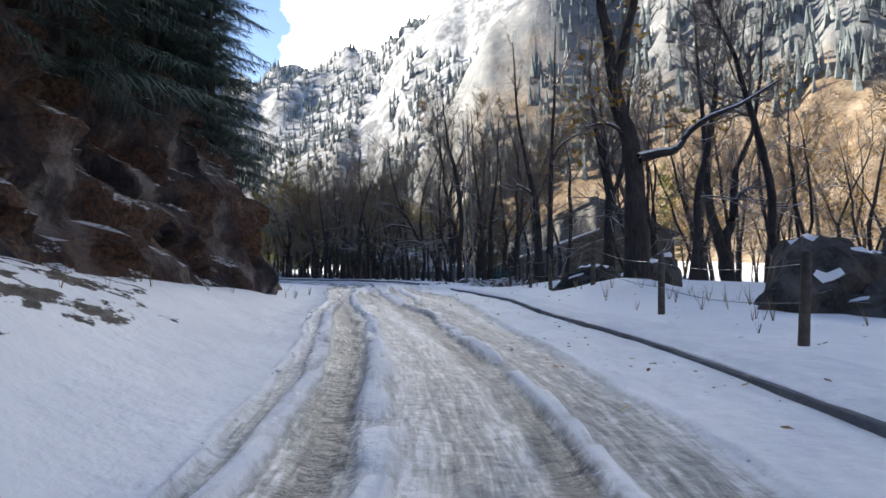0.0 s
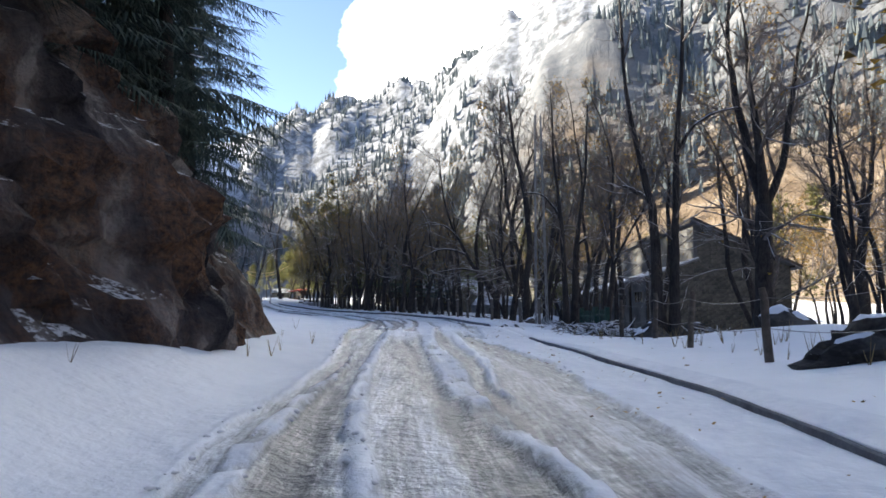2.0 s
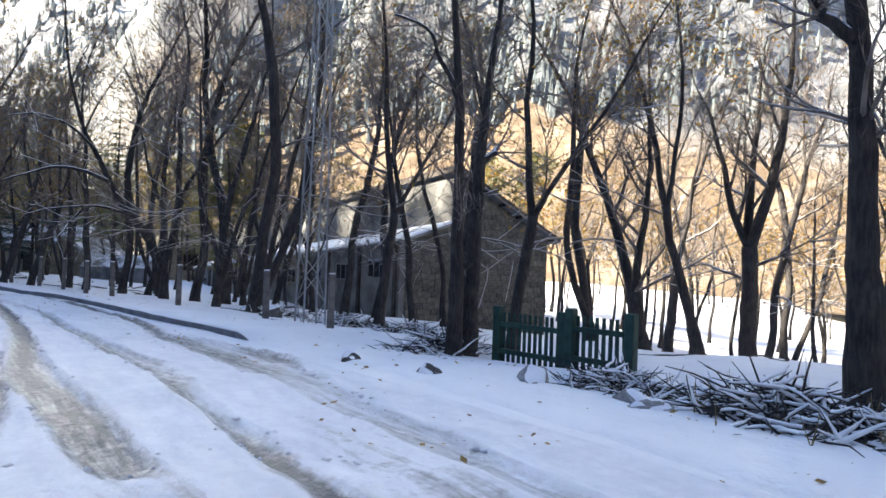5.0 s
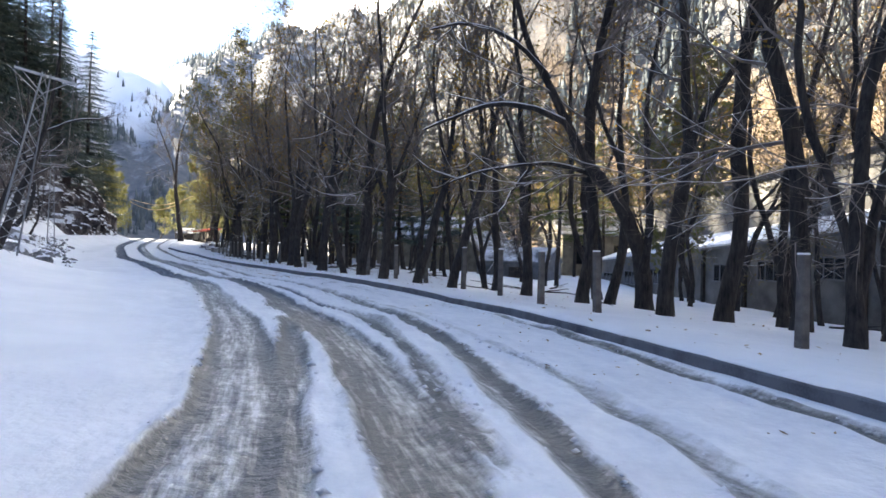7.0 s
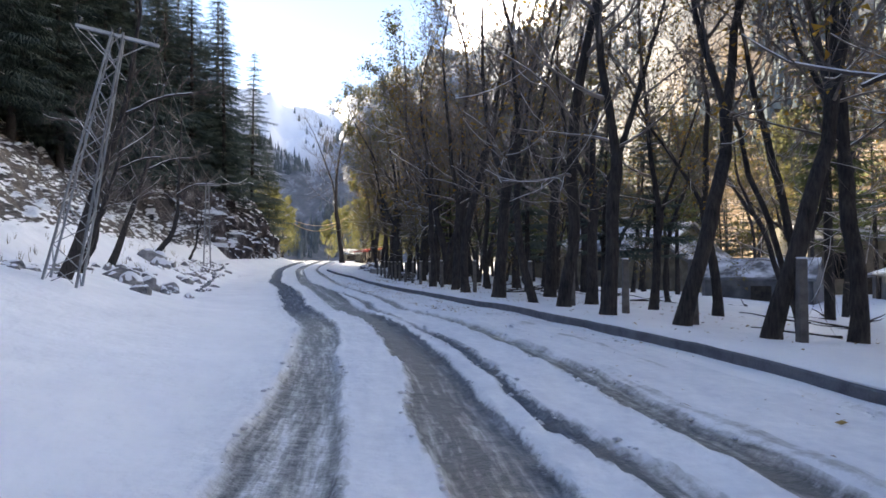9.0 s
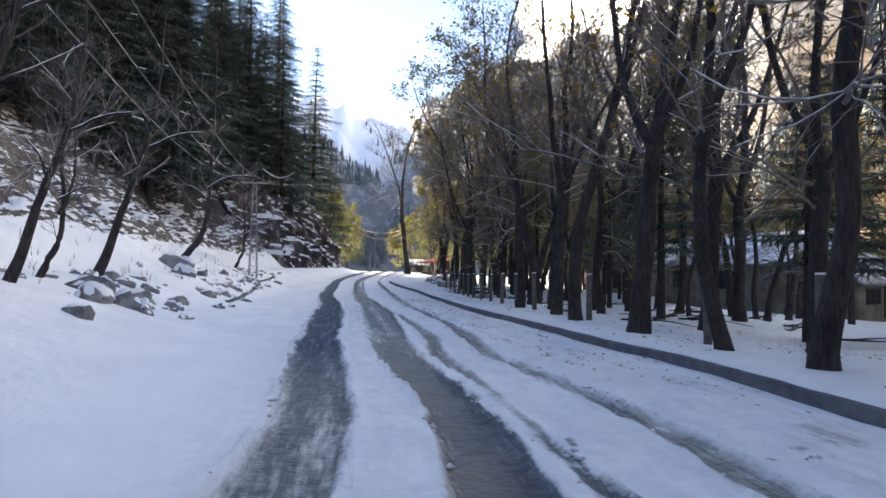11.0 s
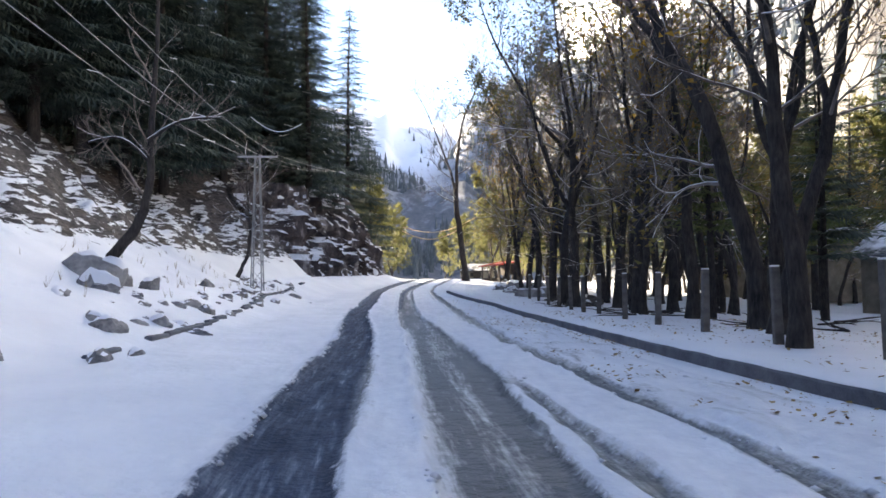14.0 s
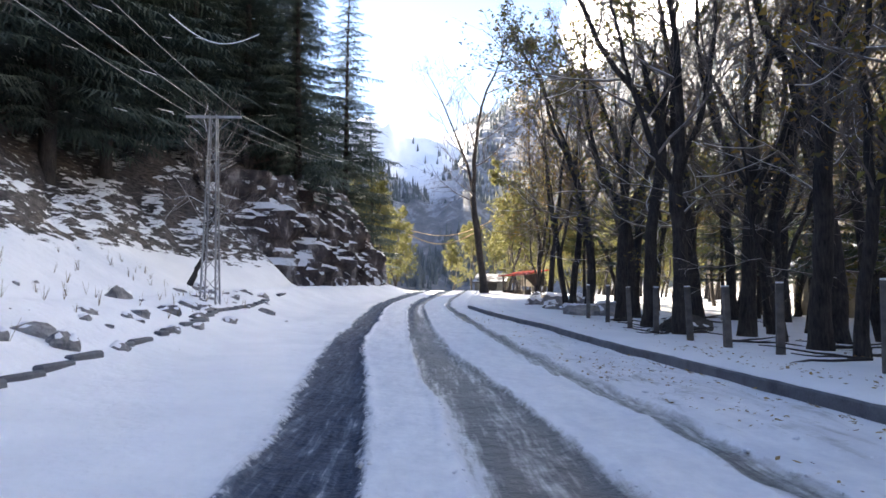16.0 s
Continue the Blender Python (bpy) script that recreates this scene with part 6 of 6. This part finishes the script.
# ---- steel lattice poles and wires ----
def lattice_pole(x, y, height, w0, w1, panels, lean, label, arms=True, turn=0.0):
    ob = root("lattice_pole", pose(x, y, gz(x, y) - 0.1, lean[0], lean[1], turn), label, "power pole", "steel lattice poles")
    corners = [(-1, -1), (1, -1), (1, 1), (-1, 1)]
    for cx, cy in corners:
        leg = Soup()
        leg.tube([(cx * w0 / 2, cy * w0 / 2, 0), (cx * w1 / 2, cy * w1 / 2, height)], [0.035, 0.028], 4)
        piece("leg", leg.mesh("leg", steel_mat, False), ob)
    for i in range(panels):
        ta, tb = i / panels, (i + 1) / panels
        br = Soup()
        for j in range(4):
            (ax, ay), (bx, by) = corners[j], corners[(j + 1) % 4]
            wa, wb = (w0 + (w1 - w0) * ta) / 2, (w0 + (w1 - w0) * tb) / 2
            if (i + j) % 2:
                (ax, ay), (bx, by) = (bx, by), (ax, ay)
            br.tube([(ax * wa, ay * wa, ta * height), (bx * wb, by * wb, tb * height)], [0.014, 0.014], 3)
        piece("bracing", br.mesh("bracing", steel_mat, False), ob)
    if arms:
        piece("crossarm", box_data("crossarm", 2.0, 0.09, 0.09, steel_mat, 0.01), ob, pose(0, 0, height - 0.12))
        strut = Soup()
        for sg in (-1, 1):
            strut.tube([(0, 0, height - 0.75), (sg * 0.75, 0, height - 0.1)], [0.02, 0.02], 4)
        piece("strut", strut.mesh("strut", steel_mat, False), ob)
        pin = Soup()
        pin.tube([(0, 0, 0), (0, 0, 0.05), (0, 0, 0.09), (0, 0, 0.14), (0, 0, 0.2)], [0.02, 0.05, 0.03, 0.055, 0.02], 8)
        pin_mesh = pin.mesh("insulator", glass_mat)
        for dx in (-0.92, 0.0, 0.92):
            piece("insulator", pin_mesh, ob, pose(dx, 0, height - 0.03))
    return ob


lattice_pole(-0.65, 50.7, 11.5, 0.62, 0.30, 16, (0, 0), "tall slender steel lattice mast by the fence", False, 12)
lattice_pole(-25.8, 66.6, 6.7, 0.75, 0.26, 13, (-4, 10), "leaning galvanised lattice pole with a crossarm on the slope", True, 40)
lattice_pole(-48.8, 98.0, 7.0, 0.55, 0.22, 12, (0, 0), "galvanised lattice power pole with a snowy crossarm", True, 35)


def cable(a, b2, sag, r, label, mat=None):
    a, b2 = Vector(a), Vector(b2)
    w = Soup()
    w.tube([a.lerp(b2, i / 24) - Vector((0, 0, sag * math.sin(math.pi * i / 24))) for i in range(25)], [r] * 25, 4, False)
    tagged(new("power_line", w.mesh("power_line", mat or wire_mat)), label, "cable", "power lines")


for i, off_x in enumerate((-0.9, 0.0, 0.9)):
    ca, sa = math.cos(radians(38)), math.sin(radians(38))
    p1 = (-24.7 + off_x * ca, 67.0 + off_x * sa, gz(-25.8, 66.6) + 6.35)
    p2 = (-48.8 + off_x * math.cos(radians(35)), 98.0 + off_x * math.sin(radians(35)), gz(-48.8, 98.0) + 6.95)
    p3 = (-70 + off_x * 0.8, 134 + off_x * 0.6, 15.0)
    cable(p1, p2, 1.15, 0.012, "sagging power line along the slope")
    cable(p2, p3, 0.9, 0.008, "thin power line running on to the bend")
cable((-41.4, 90.8, 7.15), (-40.6, 92.6, 7.15), 0.42, 0.014, "snow-lined wire hanging slack between two poles", snow_mat)
cable((-62.6, 130.6, 6.6), (-53.3, 127.7, 6.5), 1.1, 0.055, "thick pale cable sagging across the road to a tree", straw_mat)
cable((-62.6, 130.8, 7.0), (-51.6, 127.4, 7.3), 1.0, 0.04, "pale cable sagging across the road at the bend", straw_mat)


# ---- buildings ----
patchy_snow, n, l, b = material("thin_roof_snow", 0.8, 0.0, 0.3)
thin = noise_node(n, l, coords(n), 0.9, 6.0, 0.65)
l.new(ramp(n, l, thin, (0.42, (0.12, 0.12, 0.125)), (0.5, (0.40, 0.41, 0.43)), (0.62, (0.72, 0.74, 0.78))), b.inputs["Base Color"])
bump(n, l, b, thin, 0.5, 0.03)


def slab(name, pts, thick, mat, parent, label=""):
    """A sheet through the given corners, thickened downwards."""
    pts = [Vector(p) for p in pts]
    nrm = (pts[1] - pts[0]).cross(pts[2] - pts[0]).normalized()
    if nrm.z < -0.2:
        nrm = -nrm
    verts = pts + [p - nrm * thick for p in pts]
    k = len(pts)
    faces = [tuple(range(k)), tuple(range(2 * k - 1, k - 1, -1))] + [(i, (i + 1) % k, k + (i + 1) % k, k + i) for i in range(k)]
    return piece(name, mesh_of(name, verts, faces, (mat,)), parent, None, label)


def window(parent, m, w, h, panes=2, frame_mat=None):
    """A casement: a sill that carries the frame's bars and the panes."""
    mat = frame_mat or dark_wood
    ob = piece("window", box_data("window", w + 0.12, 0.12, 0.06, mat, 0.01), parent, m)
    upright, rail = box_data("bar", 0.07, 0.07, h, mat, 0.008), box_data("bar", w - 0.07, 0.07, 0.07, mat, 0.008)
    for k in range(panes + 1):
        piece("bar", upright, ob, pose(-w / 2 + w * k / panes, 0, 0.06))
    piece("bar", rail, ob, pose(0, 0.002, h - 0.01))
    pane = box_data("pane", w / panes - 0.07, 0.02, h - 0.07, glass_mat, 0.0)
    for i in range(panes):
        piece("pane", pane, ob, pose(-w / 2 + w / panes * (i + 0.5), 0.0, 0.06))
    return ob


stone_block = mottled("rubble_stone", (0.052, 0.054, 0.05), (0.165, 0.155, 0.13), 2.2, 0.9, 0.6, 0.03, 22.0)


def long_barn():
    """The long stone building with a high roof, a clerestory wall and a broad snow-covered lean-to."""
    ob = root("stone_barn", pose(9.5, 64.7, 0, 0, 0, 105.6), "long stone building with a stepped snow-edged roof among trees", "building")
    L, D, A = 33.0, 6.8, 3.25                       # length, depth of the hall, depth of the lean-to
    fall = 0.068                                     # the whole building follows the slope of the ground
    E, J, T, B = 2.75, 3.85, 6.35, 3.35              # heights of lean-to eave, junction, clerestory top, rear eave

    def sheet(name, pts, thick, mat, label=""):
        return slab(name, [(x, y, z - fall * x) for x, y, z in pts], thick, mat, ob, label)

    sheet("front_wall", [(0, A, -3), (L, A, -3), (L, A, E), (0, A, E)], 0.3, grey_plaster, "grey rendered lower front wall")
    sheet("upper_wall", [(0.0, 0, J - 0.3), (L, 0, J - 0.3), (L, 0, T), (0.0, 0, T)], 0.25, grey_plaster, "pale grey clerestory wall")
    for x in (0, L):
        gable = sheet("gable_wall", [(x, A, -3), (x, -D, -3), (x, -D, B), (x, 0, T), (x, 0, J), (x, A, E)], 0.35, stone_mat, "rough stone gable wall")
        if x == 0:
            gable_near = gable
    sheet("rear_wall", [(0, -D, -3), (L, -D, -3), (L, -D, B), (0, -D, B)], 0.3, stone_mat)
    k = (T - B) / D
    sheet("roof", [(-0.5, 0.55, T + 0.2 + 0.55 * k), (L + 0.5, 0.55, T + 0.2 + 0.55 * k), (L + 0.5, -D - 0.6, B + 0.2 - 0.6 * k), (-0.5, -D - 0.6, B + 0.2 - 0.6 * k)], 0.16, tin_mat, "dull tin roof")
    sheet("roof_snow", [(-0.42, 0.2, T + 0.27 + 0.2 * k), (L + 0.42, 0.2, T + 0.27 + 0.2 * k), (L + 0.42, -D - 0.5, B + 0.27 - 0.5 * k), (-0.42, -D - 0.5, B + 0.27 - 0.5 * k)], 0.06, snow_mat, "snow lying on the roof")
    sheet("fascia", [(-0.5, 0.58, T + 0.12), (L + 0.5, 0.58, T + 0.12), (L + 0.5, 0.58, T + 0.46), (-0.5, 0.58, T + 0.46)], 0.04, wood_mat)
    sheet("bargeboard", [(-0.53, 0.55, T + 0.12 + 0.55 * k), (-0.53, -D - 0.6, B + 0.1 - 0.6 * k), (-0.53, -D - 0.6, B + 0.28 - 0.6 * k), (-0.53, 0.55, T + 0.3 + 0.55 * k)], 0.04, wood_mat)
    j = (J - E) / A
    sheet("lean_to_roof", [(-0.3, 0.02, J + 0.12), (L + 0.3, 0.02, J + 0.12), (L + 0.3, A + 0.45, E + 0.12 - 0.45 * j), (-0.3, A + 0.45, E + 0.12 - 0.45 * j)], 0.12, tin_mat, "lean-to roof")
    sheet("lean_to_snow", [(-0.27, 0.03, J + 0.21), (L + 0.27, 0.03, J + 0.21), (L + 0.27, A + 0.4, E + 0.21 - 0.4 * j), (-0.27, A + 0.4, E + 0.21 - 0.4 * j)], 0.08, snow_mat, "snow on the lean-to roof")
    pil = box_data("pilaster", 0.2, 0.16, E + 2.9, dark_wood, 0.012)
    for i in range(10):
        x = 0.3 + i * 3.55
        piece("pilaster", pil, ob, pose(x, A + 0.38, -3 - fall * x))
    for i in range(9):
        x = 2.1 + i * 3.55
        window(ob, pose(x, A + 0.33, 0.95 - fall * x), 1.7, 0.85, 3, tin_mat)
    piece("door", box_data("door", 1.3, 0.08, 2.3, dark_wood, 0.01), ob, pose(11.0, A + 0.34, -1.5 - fall * 11))
    block = [box_data("stone", 0.10, w, 0.285, stone_block, 0.022, 0.97) for w in (0.44, 0.58, 0.72, 0.86)]
    z = -1.9
    while z < T - 0.35:
        hi = z + 0.3
        y_front = A if hi < E else A * max(0.0, (J - hi) / (J - E)) if hi < J else 0.0
        y_back = -D if hi < B else -D * (T - hi) / (T - B)
        y = y_front - 0.06
        while y - 0.3 > y_back:
            i = rnd.randrange(4)
            w = (0.44, 0.58, 0.72, 0.86)[i]
            if y - w < y_back:
                i, w = 0, 0.44
            if y - w < y_back - 0.08:
                break
            piece("stone", block[i], gable_near, pose(-0.005 - rnd.uniform(0, 0.035), y - w / 2, z + rnd.uniform(-0.008, 0.008), rnd.uniform(-1.2, 1.2), 0, rnd.uniform(-2, 2)))
            y -= w + 0.02
        z += 0.305
    rafter = box_data("rafter_end", 0.5, 0.12, 0.16, dark_wood, 0.008)
    for i in range(6):
        y = -0.3 - i * 1.3
        piece("rafter_end", rafter, ob, pose(-0.26, y, T - 0.1 + y * k))


def gable_house(x, y, z, turn, w, d, eave, ridge, wall, roof_mat, label, snow=True, over=0.35, windows=2, group=""):
    """A small house: ridge along local x."""
    ob = root("house", pose(x, y, z, 0, 0, turn), label, "house", group)
    for yy in (-d / 2, d / 2):
        slab("wall", [(-w / 2, yy, -0.6), (w / 2, yy, -0.6), (w / 2, yy, eave), (-w / 2, yy, eave)], 0.16, wall, ob)
    for xx in (-w / 2, w / 2):
        slab("gable_wall", [(xx, -d / 2, -0.6), (xx, d / 2, -0.6), (xx, d / 2, eave), (xx, 0, ridge), (xx, -d / 2, eave)], 0.16, wall, ob)
    drop = (ridge - eave) / (d / 2) * over
    for sg in (-1, 1):
        slab("roof", [(-w / 2 - over, 0, ridge + 0.08), (w / 2 + over, 0, ridge + 0.08), (w / 2 + over, sg * (d / 2 + over), eave + 0.08 - drop), (-w / 2 - over, sg * (d / 2 + over), eave + 0.08 - drop)], 0.1, roof_mat, ob)
        if snow:
            slab("roof_snow", [(-w / 2 - over + 0.03, sg * 0.05, ridge + 0.15), (w / 2 + over - 0.03, sg * 0.05, ridge + 0.15), (w / 2 + over - 0.03, sg * (d / 2 + over - 0.06), eave + 0.16 - drop), (-w / 2 - over + 0.03, sg * (d / 2 + over - 0.06), eave + 0.16 - drop)], 0.06, patchy_snow, ob)
    for i in range(windows):
        window(ob, pose(-w / 2 + w * (i + 0.5) / windows, -d / 2 - 0.02, eave * 0.38, 0, 0, 180), min(1.4, w / windows * 0.5), eave * 0.38)
    piece("door", box_data("door", 0.9, 0.07, min(2.0, eave * 0.85), dark_wood, 0.01), ob, pose(w * 0.02 + 0.1, -d / 2 - 0.02, 0.0))
    return ob


long_barn()
gable_house(-8.3, 90.7, -1.75, -17, 4.7, 3.2, 2.15, 3.0, tin_mat, tin_mat, "small grey tin shed standing in the snowy wood", True, 0.15, 0)
gable_house(-16.5, 109.0, -0.5, -35, 11.0, 5.5, 2.8, 4.5, plaster_mat, tin_mat, "long cream house with a snowy roof behind the trees", True, 0.5, 3, "houses behind the wood")
gable_house(-12.4, 103.6, -0.7, 60, 5.5, 4.6, 1.9, 3.4, plaster_mat, tin_mat, "low cream gabled house with a dark window", True, 0.4, 2, "houses behind the wood")
gable_house(-2.5, 106.0, -1.5, 20, 7.0, 6.0, 4.2, 5.8, plaster_mat, tin_mat, "pale yellow house catching the sun behind the barn", True, 0.4, 2, "houses behind the wood")
gable_house(-26.5, 122.0, 0.3, -40, 9.0, 5.0, 2.4, 3.6, plaster_mat, tin_mat, "low pale building far inside the wood", True, 0.4, 3, "houses behind the wood")


def red_stall(x, y, turn):
    z = gz(x, y) - 0.55
    ob = root("roadside_stall", pose(x, y, z, 0, 0, turn), "red-roofed roadside stall with thin posts at the bend", "stall")
    leg = box_data("post", 0.1, 0.1, 2.1, wood_mat, 0.008)
    for dx in (-1.6, 0.0, 1.6):
        for dy in (-0.9, 0.9):
            piece("post", leg, ob, pose(dx, dy, 0))
    slab("roof", [(-1.9, -1.2, 2.1), (1.9, -1.2, 2.1), (1.9, 1.2, 2.5), (-1.9, 1.2, 2.5)], 0.08, red_mat, ob, "red sheet roof")
    slab("back_panel", [(-1.6, 0.9, 1.2), (1.6, 0.9, 1.2), (1.6, 0.9, 2.2), (-1.6, 0.9, 2.2)], 0.05, dark_wood, ob, "dark back panel")
    piece("counter", box_data("counter", 3.2, 0.5, 0.9, dark_wood, 0.01), ob, pose(0, -0.6, 0))


red_stall(-51.4, 130.6, -32)
gable_house(-63.0, 148.0, gz(-63.0, 148.0), 10, 3.4, 2.4, 1.3, 2.0, plaster_mat, wood_mat, "small sunlit hut with a plank roof beyond the bend", True, 0.3, 1)


# ---- litter, grass and branches on the snow ----
dry_leaf = leaf_material("dry_leaves", (0.28, 0.17, 0.06), (0.42, 0.28, 0.09), (0.13, 0.075, 0.035), (0.36, 0.25, 0.12))
grass_mat = leaf_material("dry_grass", (0.20, 0.15, 0.07), (0.32, 0.25, 0.13), (0.14, 0.10, 0.06))
litter, tufts = Soup(), Soup()
for _ in range(8000):
    s = rnd.uniform(4, 112) if rnd.random() < 0.5 else rnd.uniform(70, 98)
    o = float(kerb_o(s)) + (rnd.uniform(0.2, 6) if rnd.random() < 0.55 else -rnd.uniform(0.05, 1.9))
    if s < 60 and rnd.random() < 0.3 or float(vnoise(s * 0.8, o * 1.1, 7.0)) < 0.42:
        continue
    x, y = (float(q) for q in to_xy(s, o))
    p, a, q = Vector((x, y, gz(x, y) + 0.075)), rnd.uniform(0, 6.28), 0.014 + 0.04 * rnd.random() ** 2
    e1, e2 = Vector((math.cos(a), math.sin(a), rnd.uniform(-0.2, 0.5))) * q, Vector((-math.sin(a), math.cos(a), rnd.uniform(-0.2, 0.5))) * q * 0.6
    litter.quad(p - e1, p - e2, p + e1, p + e2)
for _ in range(420):
    side_r = rnd.random() < 0.3
    s = rnd.uniform(6, 34) if side_r else rnd.uniform(4, 112)
    o = float(kerb_o(s)) + rnd.uniform(1.4, 4.5) if side_r else -(float(foot_o(s)) - rnd.uniform(-2.5, 2.2))
    x, y = (float(q) for q in to_xy(s, o))
    p = Vector((x, y, gz(x, y) + 0.02))
    for _ in range(5):
        d = Vector((rnd.uniform(-0.35, 0.35), rnd.uniform(-0.35, 0.35), 1)) * rnd.uniform(0.15, 0.42)
        w = Vector((rnd.uniform(-1, 1), rnd.uniform(-1, 1), 0)) * 0.008
        tufts.quad(p - w, p + w, p + d + w * 0.3, p + d - w * 0.3)
tagged(new("fallen_leaves", litter.mesh("fallen_leaves", dry_leaf, False)), "dry brown leaves scattered over the snow", "leaves", kind="stuff")
tagged(new("dry_grass", tufts.mesh("dry_grass", grass_mat, False)), "thin dry grass stalks poking through the snow", "grass", kind="stuff")


# broken lumps of snow and slush thrown up along the wheel tracks
chunk_mat = leaf_material("slush_lumps", (0.74, 0.76, 0.80), (0.84, 0.86, 0.89), (0.70, 0.71, 0.73), (0.80, 0.82, 0.86))
npr = np.random.RandomState(8)
cs = np.r_[npr.uniform(1, 46, 60000), npr.uniform(40, 104, 90000)]
co_ = npr.uniform(-1.9, 4.4, len(cs))
edge, _, wear = track_amount(cs, co_)
likely = smooth(0.06, 0.3, edge) * (1 - smooth(0.42, 0.6, edge)) * (0.25 + 1.1 * np.clip(vnoise(cs * 0.7, co_ * 1.5, 2.0) - 0.3, 0, 1))
pick = np.nonzero((npr.rand(len(cs)) < likely * 0.5) & (co_ < kerb_o(cs) - 0.15))[0][:11000]
cx, cy = to_xy(cs[pick], co_[pick])
cz = road_z(cs[pick]) + 0.05 * (1 - edge[pick])
corner = np.array([(1, 0, 0), (0, 1, 0), (-1, 0, 0), (0, -1, 0), (0, 0, 1), (0, 0, -0.7)], float)
size = 0.010 + 0.03 * npr.rand(len(pick), 1, 1) ** 3
stretch_c = npr.uniform(0.7, 1.4, (len(pick), 6, 3))
cv = corner[None] * stretch_c * size * np.array([1.3, 1.3, 0.75])
cv = cv + np.stack([cx, cy, cz + 0.02], -1)[:, None]
tri_f = np.array([(0, 1, 4), (1, 2, 4), (2, 3, 4), (3, 0, 4), (1, 0, 5), (2, 1, 5), (3, 2, 5), (0, 3, 5)])
cf = (tri_f[None] + 6 * np.arange(len(pick))[:, None, None]).reshape(-1, 3)
tagged(new("slush_lumps", mesh_of("slush_lumps", cv.reshape(-1, 3).tolist(), cf.tolist(), (chunk_mat,), True)), "broken lumps of snow and slush along the wheel tracks", "slush", kind="stuff")
BRUSH = "heaps of cut brush"
brush_twigs, brush_snow = Soup(), Soup()
for _ in range(420):
    a, q = rnd.uniform(0, 6.28), rnd.random() ** 0.6
    p = Vector((1.15 * q * math.cos(a), 0.8 * q * math.sin(a), 0.05 + 0.42 * (1 - q) * rnd.random()))
    d = Vector((rnd.uniform(-1, 1), rnd.uniform(-1, 1), rnd.uniform(-0.25, 0.3)))
    line = bent(p, d, rnd.uniform(0.25, 0.8), 3, rnd, 0.25, -0.02)
    brush_twigs.tube(line, [0.016, 0.012, 0.009, 0.004], 3, False)
    if rnd.random() < 0.4:
        brush_snow.tube([v + Vector((0, 0, 0.014)) for v in line], [0.02, 0.024, 0.016, 0.006], 4, False)
brush_meshes = (("brushwood", brush_twigs.mesh("brushwood", bark_mat)), ("snow_cover", brush_snow.mesh("snow_cover", snow_mat)))
first_brush = None
for x, y, k in ((2.1, 38.0, 1.1), (2.9, 36.8, 0.8), (1.3, 39.8, 0.8), (0.7, 44.6, 0.9), (1.5, 45.6, 0.7), (1.3, 48.0, 0.8), (0.6, 51.6, 0.9), (-1.2, 54.0, 0.8), (5.2, 35.6, 0.7)):
    m = pose(x, y, gz(x, y), 0, 0, rnd.uniform(0, 360)) @ Matrix.Scale(k, 4)
    if first_brush is None:
        first_brush = root("brush_heap", m, "heap of dark cut twigs flecked with snow", "brush", BRUSH)
        for part_name, me in brush_meshes:
            tagged(piece(part_name, me, first_brush), kind="stuff")
    else:
        copy_thing(first_brush, m).scale = (k,) * 3
STICKS = "fallen branches on the snow"
stick = Soup()
for i in range(3):
    bp = bent((0, 0, 0.06), (1, rnd.uniform(-0.4, 0.4), 0.03), 2.2 - 0.5 * i, 6, rnd, 0.14, 0.0)
    stick.tube(bp, [0.03 * (1 - 0.12 * k) for k in range(7)], 5)
stick_mesh = stick.mesh("stem", bark_mat)
first_stick = None
for i in range(60):
    s, o = (rnd.uniform(20, 118), 0.0) if i < 36 else (rnd.uniform(76, 112), 0.0)
    o = float(kerb_o(s)) + rnd.uniform(2.6, 12)
    x, y = (float(q) for q in to_xy(s, o))
    m = pose(x, y, gz(x, y) + 0.02, 0, 0, rnd.uniform(0, 360))
    if first_stick is None:
        first_stick = root("fallen_branch", m, "dark fallen branch lying on the snow", "branch", STICKS)
        piece("stem", stick_mesh, first_stick)
    else:
        copy_thing(first_stick, m)
